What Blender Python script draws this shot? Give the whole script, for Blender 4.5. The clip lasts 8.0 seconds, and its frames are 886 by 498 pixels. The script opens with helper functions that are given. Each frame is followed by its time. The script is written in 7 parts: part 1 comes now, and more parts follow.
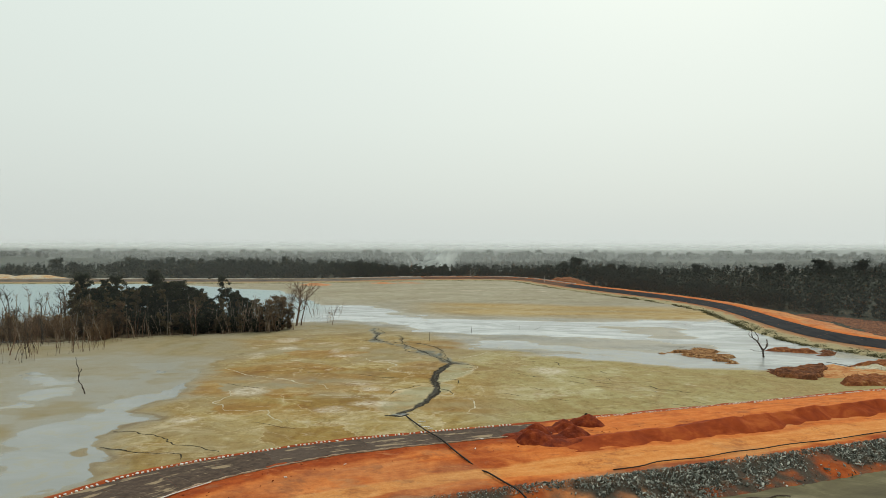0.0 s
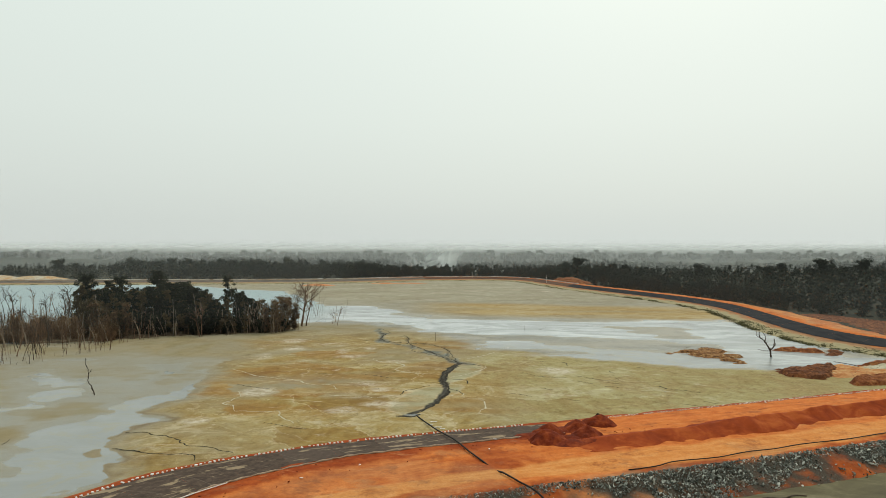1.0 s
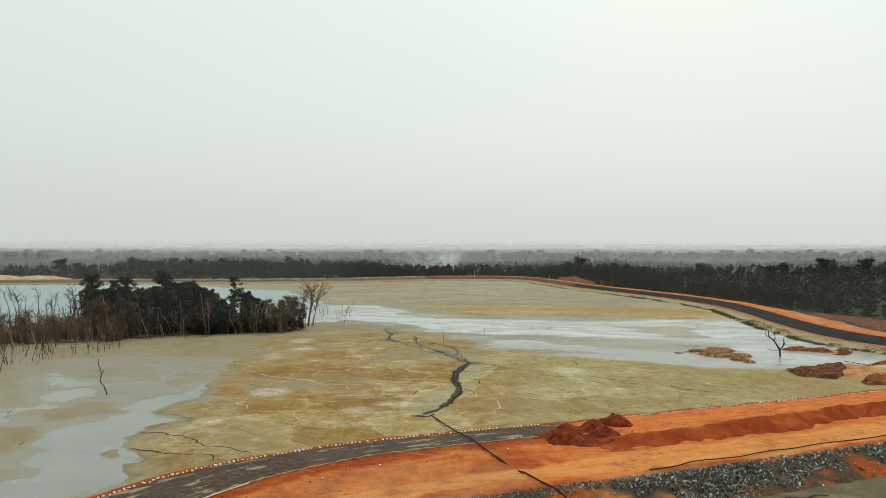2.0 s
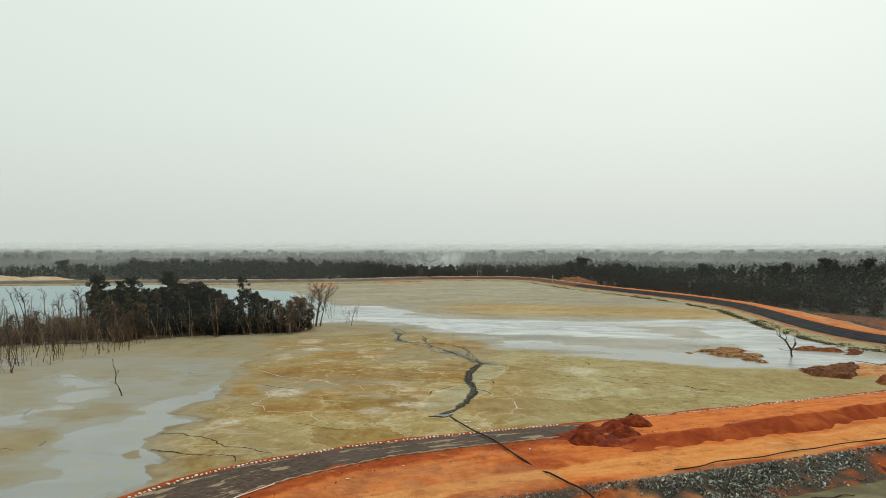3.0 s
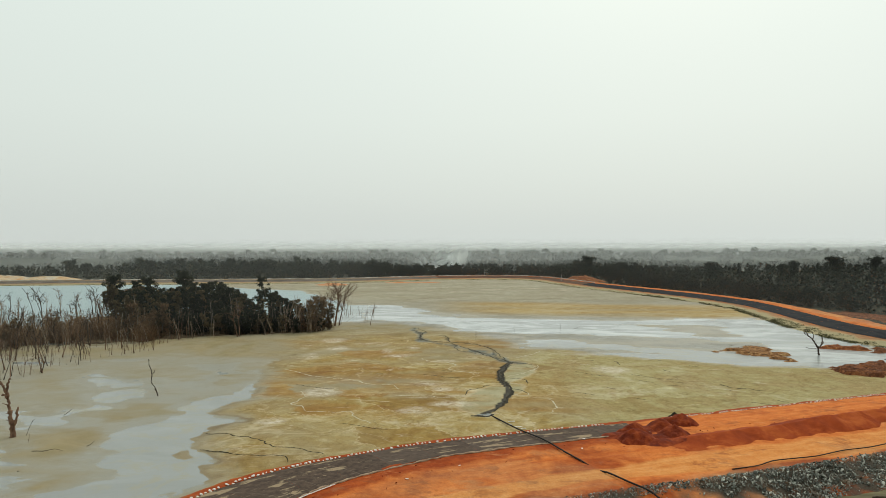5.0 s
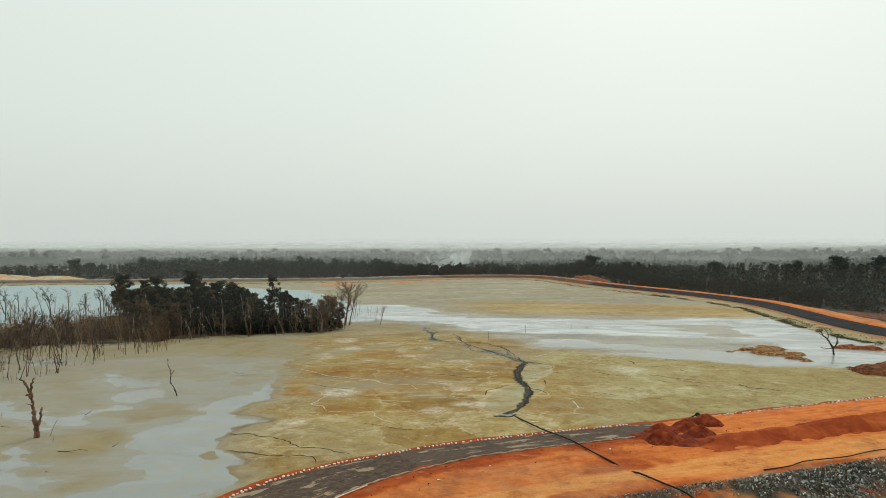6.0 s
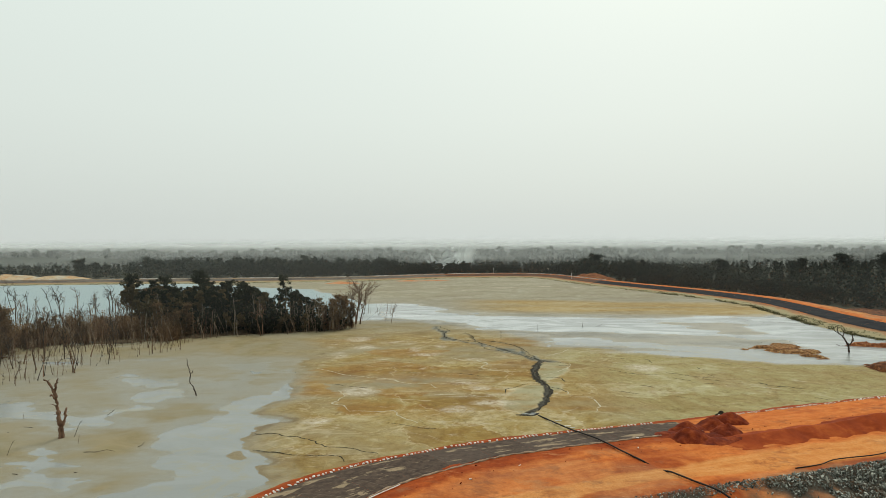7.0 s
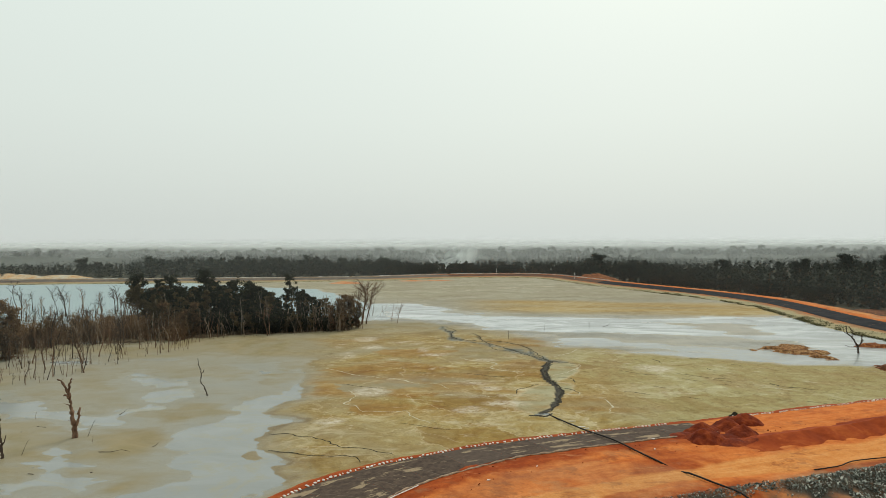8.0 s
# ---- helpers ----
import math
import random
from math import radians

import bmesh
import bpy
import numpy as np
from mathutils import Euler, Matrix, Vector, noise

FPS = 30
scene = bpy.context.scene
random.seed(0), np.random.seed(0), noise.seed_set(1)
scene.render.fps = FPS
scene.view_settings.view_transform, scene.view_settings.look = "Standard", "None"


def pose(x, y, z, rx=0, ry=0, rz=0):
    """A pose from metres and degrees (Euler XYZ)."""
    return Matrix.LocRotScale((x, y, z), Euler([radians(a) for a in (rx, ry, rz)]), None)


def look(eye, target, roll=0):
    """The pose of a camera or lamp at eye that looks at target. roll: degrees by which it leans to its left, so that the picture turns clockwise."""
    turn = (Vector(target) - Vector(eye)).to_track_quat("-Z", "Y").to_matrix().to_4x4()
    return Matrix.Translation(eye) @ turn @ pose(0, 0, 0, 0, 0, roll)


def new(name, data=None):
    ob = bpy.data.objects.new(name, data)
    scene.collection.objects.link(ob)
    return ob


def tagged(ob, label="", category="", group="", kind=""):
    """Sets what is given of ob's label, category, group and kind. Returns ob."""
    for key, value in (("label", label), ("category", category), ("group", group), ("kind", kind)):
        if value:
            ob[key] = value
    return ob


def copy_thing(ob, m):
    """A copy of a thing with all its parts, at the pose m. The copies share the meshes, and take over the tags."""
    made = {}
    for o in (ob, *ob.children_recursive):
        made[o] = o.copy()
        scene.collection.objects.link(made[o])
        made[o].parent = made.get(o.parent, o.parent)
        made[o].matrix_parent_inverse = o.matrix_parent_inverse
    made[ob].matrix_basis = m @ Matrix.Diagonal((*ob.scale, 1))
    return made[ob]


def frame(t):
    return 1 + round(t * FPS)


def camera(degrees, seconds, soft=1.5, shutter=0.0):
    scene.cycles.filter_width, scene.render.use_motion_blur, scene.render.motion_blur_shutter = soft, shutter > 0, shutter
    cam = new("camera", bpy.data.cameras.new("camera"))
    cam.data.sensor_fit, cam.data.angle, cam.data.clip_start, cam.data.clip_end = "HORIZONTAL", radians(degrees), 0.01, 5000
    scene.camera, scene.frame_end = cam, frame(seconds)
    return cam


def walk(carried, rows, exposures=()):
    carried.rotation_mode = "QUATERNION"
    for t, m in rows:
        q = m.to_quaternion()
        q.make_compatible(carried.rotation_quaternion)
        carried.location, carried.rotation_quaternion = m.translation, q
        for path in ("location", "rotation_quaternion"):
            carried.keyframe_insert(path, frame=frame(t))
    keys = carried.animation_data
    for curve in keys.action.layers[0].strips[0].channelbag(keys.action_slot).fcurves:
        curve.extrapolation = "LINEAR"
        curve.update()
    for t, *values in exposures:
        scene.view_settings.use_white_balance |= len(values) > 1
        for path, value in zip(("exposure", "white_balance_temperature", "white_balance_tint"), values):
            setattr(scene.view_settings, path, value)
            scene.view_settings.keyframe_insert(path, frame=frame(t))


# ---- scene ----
cam = camera(72.0, 8.0, soft=0.8)
METRES, EYE, TILT, LEAN, TURN = 19.0, 25.0, -0.25, 0.0, 0.0
PATH = [
    (0, (1.137, -0.217, 24.386), (1.086, 1.782, 24.386), 0.2),
    (0.5, (0.46, -0.244, 24.39), (0.409, 1.755, 24.39), 0.2),
    (1, (-0.46, -0.179, 24.368), (-0.511, 1.821, 24.369), 0.1),
    (1.5, (-1.531, -0.154, 24.388), (-1.581, 1.845, 24.387), 0.1),
    (3, (-5.357, -0.065, 24.328), (-5.404, 1.935, 24.329), -0.0),
    (3.5, (-6.782, 0.034, 24.292), (-6.83, 2.033, 24.291), -0.0),
    (4, (-8.247, 0.058, 24.319), (-8.295, 2.057, 24.319), -0.1),
    (4.5, (-9.845, 0.034, 24.337), (-9.891, 2.033, 24.336), -0.1),
    (6, (-14.688, 0.226, 24.407), (-14.734, 2.226, 24.403), -0.1),
    (6.5, (-16.353, 0.355, 24.418), (-16.399, 2.355, 24.413), -0.2),
    (7, (-17.777, 0.407, 24.446), (-17.825, 2.406, 24.437), -0.3),
    (7.5, (-18.841, 0.495, 24.441), (-18.889, 2.495, 24.434), -0.3),
    (8, (-19.582, 0.56, 24.464), (-19.632, 2.559, 24.455), -0.2),
]
walk(cam, [(t, look(eye, target, roll)) for t, eye, target, roll in PATH])

# ---- world and sun ----
world = bpy.data.worlds.new("hazy_sky")
scene.world = world
world.use_nodes = True
wt = world.node_tree
wt.nodes.clear()


def node(tree, kind, links=None, **props):
    """A node with its plain properties set and its inputs given as values or as sockets."""
    n = tree.nodes.new(kind)
    for key, value in props.items():
        setattr(n, key, value)
    for key, value in (links or {}).items():
        if isinstance(value, bpy.types.NodeSocket):
            tree.links.new(value, n.inputs[key])
        else:
            n.inputs[key].default_value = value
    return n


def ramp(tree, fac, stops, mode="LINEAR"):
    """A colour ramp from (position, colour) stops; a colour may be a single grey."""
    n = tree.nodes.new("ShaderNodeValToRGB")
    n.color_ramp.interpolation = mode
    els = n.color_ramp.elements
    while len(els) < len(stops):
        els.new(0.5)
    for el, (pos, col) in zip(els, stops):
        el.position = pos
        el.color = (*col, 1) if isinstance(col, tuple) else (col, col, col, 1)
    tree.links.new(fac, n.inputs[0])
    return n.outputs[0]


def mixed(tree, fac, a, b, blend="MIX"):
    n = tree.nodes.new("ShaderNodeMix")
    n.data_type, n.blend_type = "RGBA", blend
    for slot, value in ((0, fac), (6, a), (7, b)):
        if isinstance(value, bpy.types.NodeSocket):
            tree.links.new(value, n.inputs[slot])
        elif isinstance(value, tuple):
            n.inputs[slot].default_value = (*value, 1)
        else:
            n.inputs[slot].default_value = value
    return n.outputs[2]


SUN_AZIMUTH, SUN_HEIGHT = 22.0, 46.0      # degrees from the y axis towards x, degrees above the horizon
coord = node(wt, "ShaderNodeTexCoord")
up = node(wt, "ShaderNodeSeparateXYZ", {0: coord.outputs["Generated"]}).outputs[2]
haze_sky = ramp(wt, up, [(0.0, (0.655, 0.705, 0.668)), (0.05, (0.665, 0.72, 0.682)), (0.2, (0.74, 0.81, 0.755)),
                         (0.4, (0.80, 0.885, 0.82)), (1.0, (0.86, 0.92, 0.87))])
# the hazy sky is a little brighter on the sun's side
aside = node(wt, "ShaderNodeSeparateXYZ", {0: coord.outputs["Generated"]}).outputs[0]
bright = node(wt, "ShaderNodeMapRange", {0: aside, 1: -1.0, 2: 1.0, 3: 0.98, 4: 1.11}).outputs[0]
haze_sky = node(wt, "ShaderNodeVectorMath", {0: haze_sky, 1: bright}, operation="MULTIPLY").outputs[0]
clear = node(wt, "ShaderNodeTexSky", sky_type="NISHITA", sun_disc=False, sun_elevation=radians(SUN_HEIGHT),
             sun_rotation=radians(SUN_AZIMUTH), air_density=1.5, dust_density=6.0)
dim = node(wt, "ShaderNodeVectorMath", {0: clear.outputs[0], 1: (0.09, 0.09, 0.09)}, operation="MULTIPLY").outputs[0]
sky_colour = mixed(wt, 0.08, haze_sky, dim)
back = node(wt, "ShaderNodeBackground", {0: sky_colour, 1: 1.0})
node(wt, "ShaderNodeOutputWorld", {0: back.outputs[0]})

sun_data = bpy.data.lights.new("sun", "SUN")
sun_data.energy, sun_data.angle, sun_data.color = 1.35, radians(11), (1.0, 0.95, 0.87)
sun = new("sun", sun_data)
sa, sh = radians(SUN_AZIMUTH), radians(SUN_HEIGHT)
sun.matrix_world = look((0, 0, 200), Vector((0, 0, 200)) - Vector((math.sin(sa) * math.cos(sh), math.cos(sa) * math.cos(sh), math.sin(sh))))

# ---- numbers: smooth noise, outlines and lines on the ground ----
table = np.random.RandomState(7).rand(256, 256)


def value_noise(x, y, seed=0):
    x, y = np.asarray(x, float) + seed * 17.31, np.asarray(y, float) + seed * 7.77
    i, j = np.floor(x).astype(int), np.floor(y).astype(int)
    u, v = x - i, y - j
    u, v = u * u * (3 - 2 * u), v * v * (3 - 2 * v)
    a, b = table[i % 256, j % 256], table[(i + 1) % 256, j % 256]
    c, d = table[i % 256, (j + 1) % 256], table[(i + 1) % 256, (j + 1) % 256]
    return (a * (1 - u) + b * u) * (1 - v) + (c * (1 - u) + d * u) * v


def fbm(x, y, size, octaves=4, seed=0):
    """Noise from about -1 to 1 with its largest swell of that size in metres."""
    total, amp, norm = 0.0, 1.0, 0.0
    for k in range(octaves):
        total = total + amp * (value_noise(x * 2 ** k / size, y * 2 ** k / size, seed + k) * 2 - 1)
        norm += amp
        amp *= 0.5
    return total / norm * 1.4


def smooth(a, b, x):
    t = np.clip((np.asarray(x, float) - a) / (b - a), 0, 1)
    return t * t * (3 - 2 * t)


def glide(points, step):
    """Points every step metres along a smooth curve through the given ones."""
    p = np.array(points, float)
    p = np.vstack([2 * p[0] - p[1], p, 2 * p[-1] - p[-2]])
    out = []
    for k in range(1, len(p) - 2):
        n = max(2, int(np.linalg.norm(p[k + 1] - p[k]) / (step * 0.25)))
        t = np.linspace(0, 1, n, endpoint=False)[:, None]
        a, b, c, d = p[k - 1], p[k], p[k + 1], p[k + 2]
        out.append(0.5 * (2 * b + (c - a) * t + (2 * a - 5 * b + 4 * c - d) * t ** 2 + (3 * b - a - 3 * c + d) * t ** 3))
    out = np.vstack(out + [p[-2:-1]])
    along = np.concatenate([[0], np.cumsum(np.linalg.norm(np.diff(out, axis=0), axis=1))])
    want = np.arange(0, along[-1], step)
    return np.stack([np.interp(want, along, out[:, k]) for k in range(out.shape[1])], 1)


def line_distance(x, y, line):
    """Distance to a line, and on which side of it (plus: to the left of its way)."""
    best, side = np.full(np.shape(x), 1e9), np.zeros(np.shape(x))
    line = np.asarray(line, float)
    for (ax, ay), (bx, by) in zip(line[:-1, :2], line[1:, :2]):
        dx, dy = bx - ax, by - ay
        t = np.clip(((x - ax) * dx + (y - ay) * dy) / (dx * dx + dy * dy), 0, 1)
        d = np.hypot(x - ax - t * dx, y - ay - t * dy)
        near = d < best
        best = np.where(near, d, best)
        side = np.where(near, np.sign(dx * (y - ay) - dy * (x - ax)), side)
    return best, side


def inside(x, y, outline):
    """Distance into an outline (plus inside, minus outside)."""
    p = np.asarray(outline, float)
    d, _ = line_distance(x, y, np.vstack([p, p[:1]]))
    odd = np.zeros(np.shape(x), bool)
    for (ax, ay), (bx, by) in zip(p, np.roll(p, -1, axis=0)):
        cross = (ay > y) != (by > y)
        odd ^= cross & (x < ax + (y - ay) * (bx - ax) / (by - ay + 1e-9))
    return np.where(odd, d, -d)


def ribbon_frame(line):
    """Unit normals to the left of a line on the ground."""
    t = np.gradient(line[:, :2], axis=0)
    t /= np.linalg.norm(t, axis=1)[:, None] + 1e-9
    return np.stack([-t[:, 1], t[:, 0]], 1)


# ---- meshes ----
def np_mesh(name, verts, faces, floats=None, smooth_faces=True, normals=None):
    """A mesh from arrays of corners and of faces with equally many corners, with float attributes on its corners."""
    verts, faces = np.asarray(verts, np.float32), np.asarray(faces, np.int32)
    me = bpy.data.meshes.new(name)
    me.vertices.add(len(verts))
    me.vertices.foreach_set("co", verts.ravel())
    n, k = faces.shape
    me.loops.add(n * k)
    me.loops.foreach_set("vertex_index", faces.ravel())
    me.polygons.add(n)
    me.polygons.foreach_set("loop_start", np.arange(0, n * k, k, dtype=np.int32))
    me.polygons.foreach_set("loop_total", np.full(n, k, np.int32))
    me.polygons.foreach_set("use_smooth", np.full(n, smooth_faces))
    for key, values in (floats or {}).items():
        me.attributes.new(key, "FLOAT", "POINT").data.foreach_set("value", np.asarray(values, np.float32).ravel())
    me.update(calc_edges=True)
    me.validate()
    if normals is not None:
        me.normals_split_custom_set_from_vertices(np.asarray(normals, float).tolist())
    return me


def sheet(name, X, Y, Z, material, keep=None, floats=None):
    """A grid of quads over arrays X, Y, Z; keep: which corners stay."""
    r, c = X.shape
    idx = np.arange(r * c).reshape(r, c)
    faces = np.stack([idx[:-1, :-1], idx[:-1, 1:], idx[1:, 1:], idx[1:, :-1]], -1).reshape(-1, 4)
    verts = np.stack([X, Y, Z], -1).reshape(-1, 3)
    floats = {k: np.asarray(v).ravel() for k, v in (floats or {}).items()}
    if keep is not None:
        faces = faces[keep.ravel()[faces].all(1)]
        used = np.unique(faces)
        back_to = np.full(r * c, -1)
        back_to[used] = np.arange(len(used))
        faces, verts = back_to[faces], verts[used]
        floats = {k: v[used] for k, v in floats.items()}
    p = verts[faces[0]]
    if np.cross(p[1] - p[0], p[2] - p[0])[2] < 0:
        faces = faces[:, ::-1]
    ob = new(name, np_mesh(name, verts, faces, floats))
    ob.data.materials.append(material)
    return ob


class Build:
    """Collects tubes, cards and hulls for one mesh."""

    def __init__(self):
        self.v, self.f, self.n, self.w = [], [], 0, []

    def add(self, verts, faces, normals=None):
        self.v.append(np.asarray(verts, float))
        self.w.append(np.zeros((len(verts), 3)) if normals is None else normals)
        self.f += [tuple(int(i) + self.n for i in f) for f in faces]
        self.n += len(verts)

    def tube(self, path, radii, sides=6, cap=True):
        path = np.asarray(path, float)
        rings = []
        for k, p in enumerate(path):
            t = path[min(k + 1, len(path) - 1)] - path[max(k - 1, 0)]
            t = t / (np.linalg.norm(t) + 1e-9)
            a = np.cross(t, (0.31, 0.95, 0.05) if abs(t[2]) > 0.7 else (0, 0, 1))
            a /= np.linalg.norm(a) + 1e-9
            b = np.cross(t, a)
            w = np.linspace(0, 2 * np.pi, sides, endpoint=False)[:, None]
            rings.append(p + radii[k] * (np.cos(w) * a + np.sin(w) * b))
        faces = [(k * sides + i, k * sides + (i + 1) % sides, (k + 1) * sides + (i + 1) % sides, (k + 1) * sides + i)
                 for k in range(len(path) - 1) for i in range(sides)]
        if cap:
            faces += [tuple(range(sides))[::-1], tuple((len(path) - 1) * sides + i for i in range(sides))]
        self.add(np.vstack(rings), faces)

    def cards(self, centres, size, rng, flat=0.0, out=None):
        """Small bent leaf clumps, turned at random, round the centres; out: the way each faces the light."""
        centres = np.asarray(centres, float)
        n = len(centres)
        a = rng.normal(size=(n, 3))
        a[:, 2] *= 1 - flat
        a /= np.linalg.norm(a, axis=1)[:, None]
        b = np.cross(a, rng.normal(size=(n, 3)))
        b /= np.linalg.norm(b, axis=1)[:, None]
        c = np.cross(a, b)
        s = size * rng.uniform(0.55, 1.3, (n, 1))
        corners = np.stack([centres - a * s, centres + b * s * 0.92 + c * s * 0.2, centres + a * s, centres - b * s * 0.92 + c * s * 0.2], 1)
        self.add(corners.reshape(-1, 3), np.arange(4 * n).reshape(n, 4), None if out is None else np.repeat(out, 4, 0))

    def mesh(self, name, material, smooth_faces=True):
        me = bpy.data.meshes.new(name)
        me.from_pydata(np.vstack(self.v).tolist(), [], self.f)
        me.polygons.foreach_set("use_smooth", np.full(len(me.polygons), smooth_faces))
        me.materials.append(material)
        me.update()
        faced = np.vstack(self.w)
        if np.abs(faced).sum() > 0:
            me.polygons.foreach_set("use_smooth", np.full(len(me.polygons), True))
            me.normals_split_custom_set_from_vertices(faced.tolist())
        return me


def part(name, built, material, parent, label="", smooth_faces=True):
    me = built.mesh(name, material, smooth_faces) if isinstance(built, Build) else built
    ob = new(name, me)
    ob.parent = parent
    return tagged(ob, label)


# ---- materials ----
def material(name, rough=0.9, ior=1.45, gloss=0.12):
    m = bpy.data.materials.new(name)
    m.use_nodes = True
    t = m.node_tree
    b = t.nodes["Principled BSDF"]
    b.inputs["Roughness"].default_value = rough
    b.inputs["IOR"].default_value = ior
    b.inputs["Specular IOR Level"].default_value = gloss
    return m, t, b


def noise_tex(t, scale, detail=4.0, rough=0.55, stretch=None, warp=0.0):
    where = node(t, "ShaderNodeNewGeometry").outputs["Position"]
    if stretch:
        where = node(t, "ShaderNodeVectorMath", {0: where, 1: stretch}, operation="MULTIPLY").outputs[0]
    return node(t, "ShaderNodeTexNoise", {"Vector": where, "Scale": scale, "Detail": detail, "Roughness": rough, "Distortion": warp}).outputs[0]


def own(t, key):
    return node(t, "ShaderNodeAttribute", attribute_name=key).outputs["Fac"]


def maths(t, op, a, b=0.0, clamp=False):
    return node(t, "ShaderNodeMath", {0: a, 1: b}, operation=op, use_clamp=clamp).outputs[0]


def bumped(t, b, height, strength, distance):
    n = node(t, "ShaderNodeBump", {"Height": height, "Strength": strength, "Distance": distance})
    t.links.new(n.outputs[0], b.inputs["Normal"])


def set_colour(t, b, socket):
    t.links.new(socket, b.inputs["Base Color"])


# drying tailings: beige silt, ochre crust, green-grey flats, grey wet silt, dark channel bed
tailings_mat, t, b = material("tailings", 0.85, 1.45, 0.14)
big, mid, fine = noise_tex(t, 0.045, 5, 0.6, None, 1.2), noise_tex(t, 0.16, 8, 0.68, (0.85, 0.85, 1), 1.6), noise_tex(t, 1.1, 7, 0.72, (1, 0.8, 1), 0.8)


def plates(t, scale, wobble):
    """Lobes of old mud flows: one grey from 0 to 1 for each."""
    where = node(t, "ShaderNodeNewGeometry").outputs["Position"]
    shift = node(t, "ShaderNodeTexNoise", {"Vector": where, "Scale": scale * 2.2, "Detail": 5.0, "Roughness": 0.65}).outputs[1]
    shift = node(t, "ShaderNodeVectorMath", {0: shift, 1: (wobble, wobble, 0)}, operation="MULTIPLY").outputs[0]
    where = node(t, "ShaderNodeVectorMath", {0: where, 1: shift}, operation="ADD").outputs[0]
    where = node(t, "ShaderNodeVectorMath", {0: where, 1: (0.7, 1.25, 0)}, operation="MULTIPLY").outputs[0]
    cell = node(t, "ShaderNodeTexVoronoi", {"Vector": where, "Scale": scale}, voronoi_dimensions="2D")
    rim = node(t, "ShaderNodeTexVoronoi", {"Vector": where, "Scale": scale}, voronoi_dimensions="2D", feature="DISTANCE_TO_EDGE")
    return node(t, "ShaderNodeSeparateColor", {0: cell.outputs["Color"]}).outputs[0], rim.outputs["Distance"]


lobe, lobe_rim = plates(t, 0.075, 9.0)
chip, chip_rim = plates(t, 0.33, 2.2)
shade = maths(t, "ADD", mid, maths(t, "MULTIPLY", maths(t, "SUBTRACT", lobe, 0.5), 0.23))
shade = maths(t, "ADD", shade, maths(t, "MULTIPLY", maths(t, "SUBTRACT", chip, 0.5), 0.07))
beige = ramp(t, mid, [(0.3, (0.190, 0.164, 0.096)), (0.5, (0.234, 0.206, 0.128)), (0.7, (0.278, 0.248, 0.165))])
ochre = ramp(t, shade, [(0.30, (0.190, 0.118, 0.030)), (0.42, (0.245, 0.172, 0.054)), (0.52, (0.276, 0.213, 0.083)), (0.60, (0.302, 0.250, 0.117)), (0.72, (0.40, 0.355, 0.225))])
amber = ramp(t, shade, [(0.30, (0.180, 0.092, 0.020)), (0.46, (0.238, 0.136, 0.035)), (0.58, (0.278, 0.178, 0.055)), (0.72, (0.33, 0.24, 0.10))])
green = ramp(t, shade, [(0.28, (0.225, 0.180, 0.070)), (0.45, (0.280, 0.250, 0.116)), (0.58, (0.31, 0.292, 0.155)), (0.72, (0.38, 0.372, 0.245))])
rust = ramp(t, noise_tex(t, 0.055, 6, 0.66, (1.0, 0.8, 1), 1.5), [(0.48, 0.0), (0.62, 0.75)])
green = mixed(t, rust, green, ramp(t, fine, [(0.35, (0.215, 0.150, 0.058)), (0.65, (0.285, 0.225, 0.105))]))
grey = ramp(t, shade, [(0.3, (0.200, 0.212, 0.204)), (0.5, (0.260, 0.280, 0.282)), (0.7, (0.340, 0.368, 0.380))])
dark = ramp(t, fine, [(0.3, (0.010, 0.010, 0.008)), (0.55, (0.026, 0.024, 0.018)), (0.72, (0.085, 0.075, 0.052))])
film = ramp(t, noise_tex(t, 0.06, 6, 0.58, (0.9, 0.8, 1), 1.6), [(0.40, 0.0), (0.56, 0.95)])
beige = mixed(t, film, beige, (0.242, 0.228, 0.168))
murk = ramp(t, noise_tex(t, 0.09, 6, 0.6, (0.95, 0.8, 1), 1.2), [(0.50, 0.0), (0.64, 0.42)])
beige = mixed(t, murk, beige, (0.185, 0.165, 0.075))
col = mixed(t, own(t, "ochre"), beige, ochre)
col = mixed(t, own(t, "amber"), col, amber)
col = mixed(t, own(t, "green"), col, green)
col = mixed(t, own(t, "silt"), col, grey)
pale = maths(t, "MULTIPLY", ramp(t, noise_tex(t, 0.13, 8, 0.74, (0.5, 1.3, 1), 2.0), [(0.57, 0.0), (0.65, 1.0)]), 0.62)
dry = maths(t, "SUBTRACT", 1.0, own(t, "silt"), True)
firm = maths(t, "ADD", maths(t, "MAXIMUM", own(t, "ochre"), own(t, "green")), 0.15, True)
col = mixed(t, maths(t, "MULTIPLY", maths(t, "MULTIPLY", pale, dry), firm), col, (0.44, 0.41, 0.32))
col = mixed(t, maths(t, "MULTIPLY", ramp(t, lobe_rim, [(0.0, 0.55), (0.018, 0.0)]), own(t, "ochre")), col, (0.47, 0.42, 0.29))
crackle = maths(t, "MULTIPLY", ramp(t, chip_rim, [(0.0, 0.5), (0.03, 0.0)]), ramp(t, big, [(0.48, 0.0), (0.60, 1.0)]))
col = mixed(t, maths(t, "MULTIPLY", maths(t, "MULTIPLY", crackle, dry), firm), col, (0.10, 0.075, 0.03))
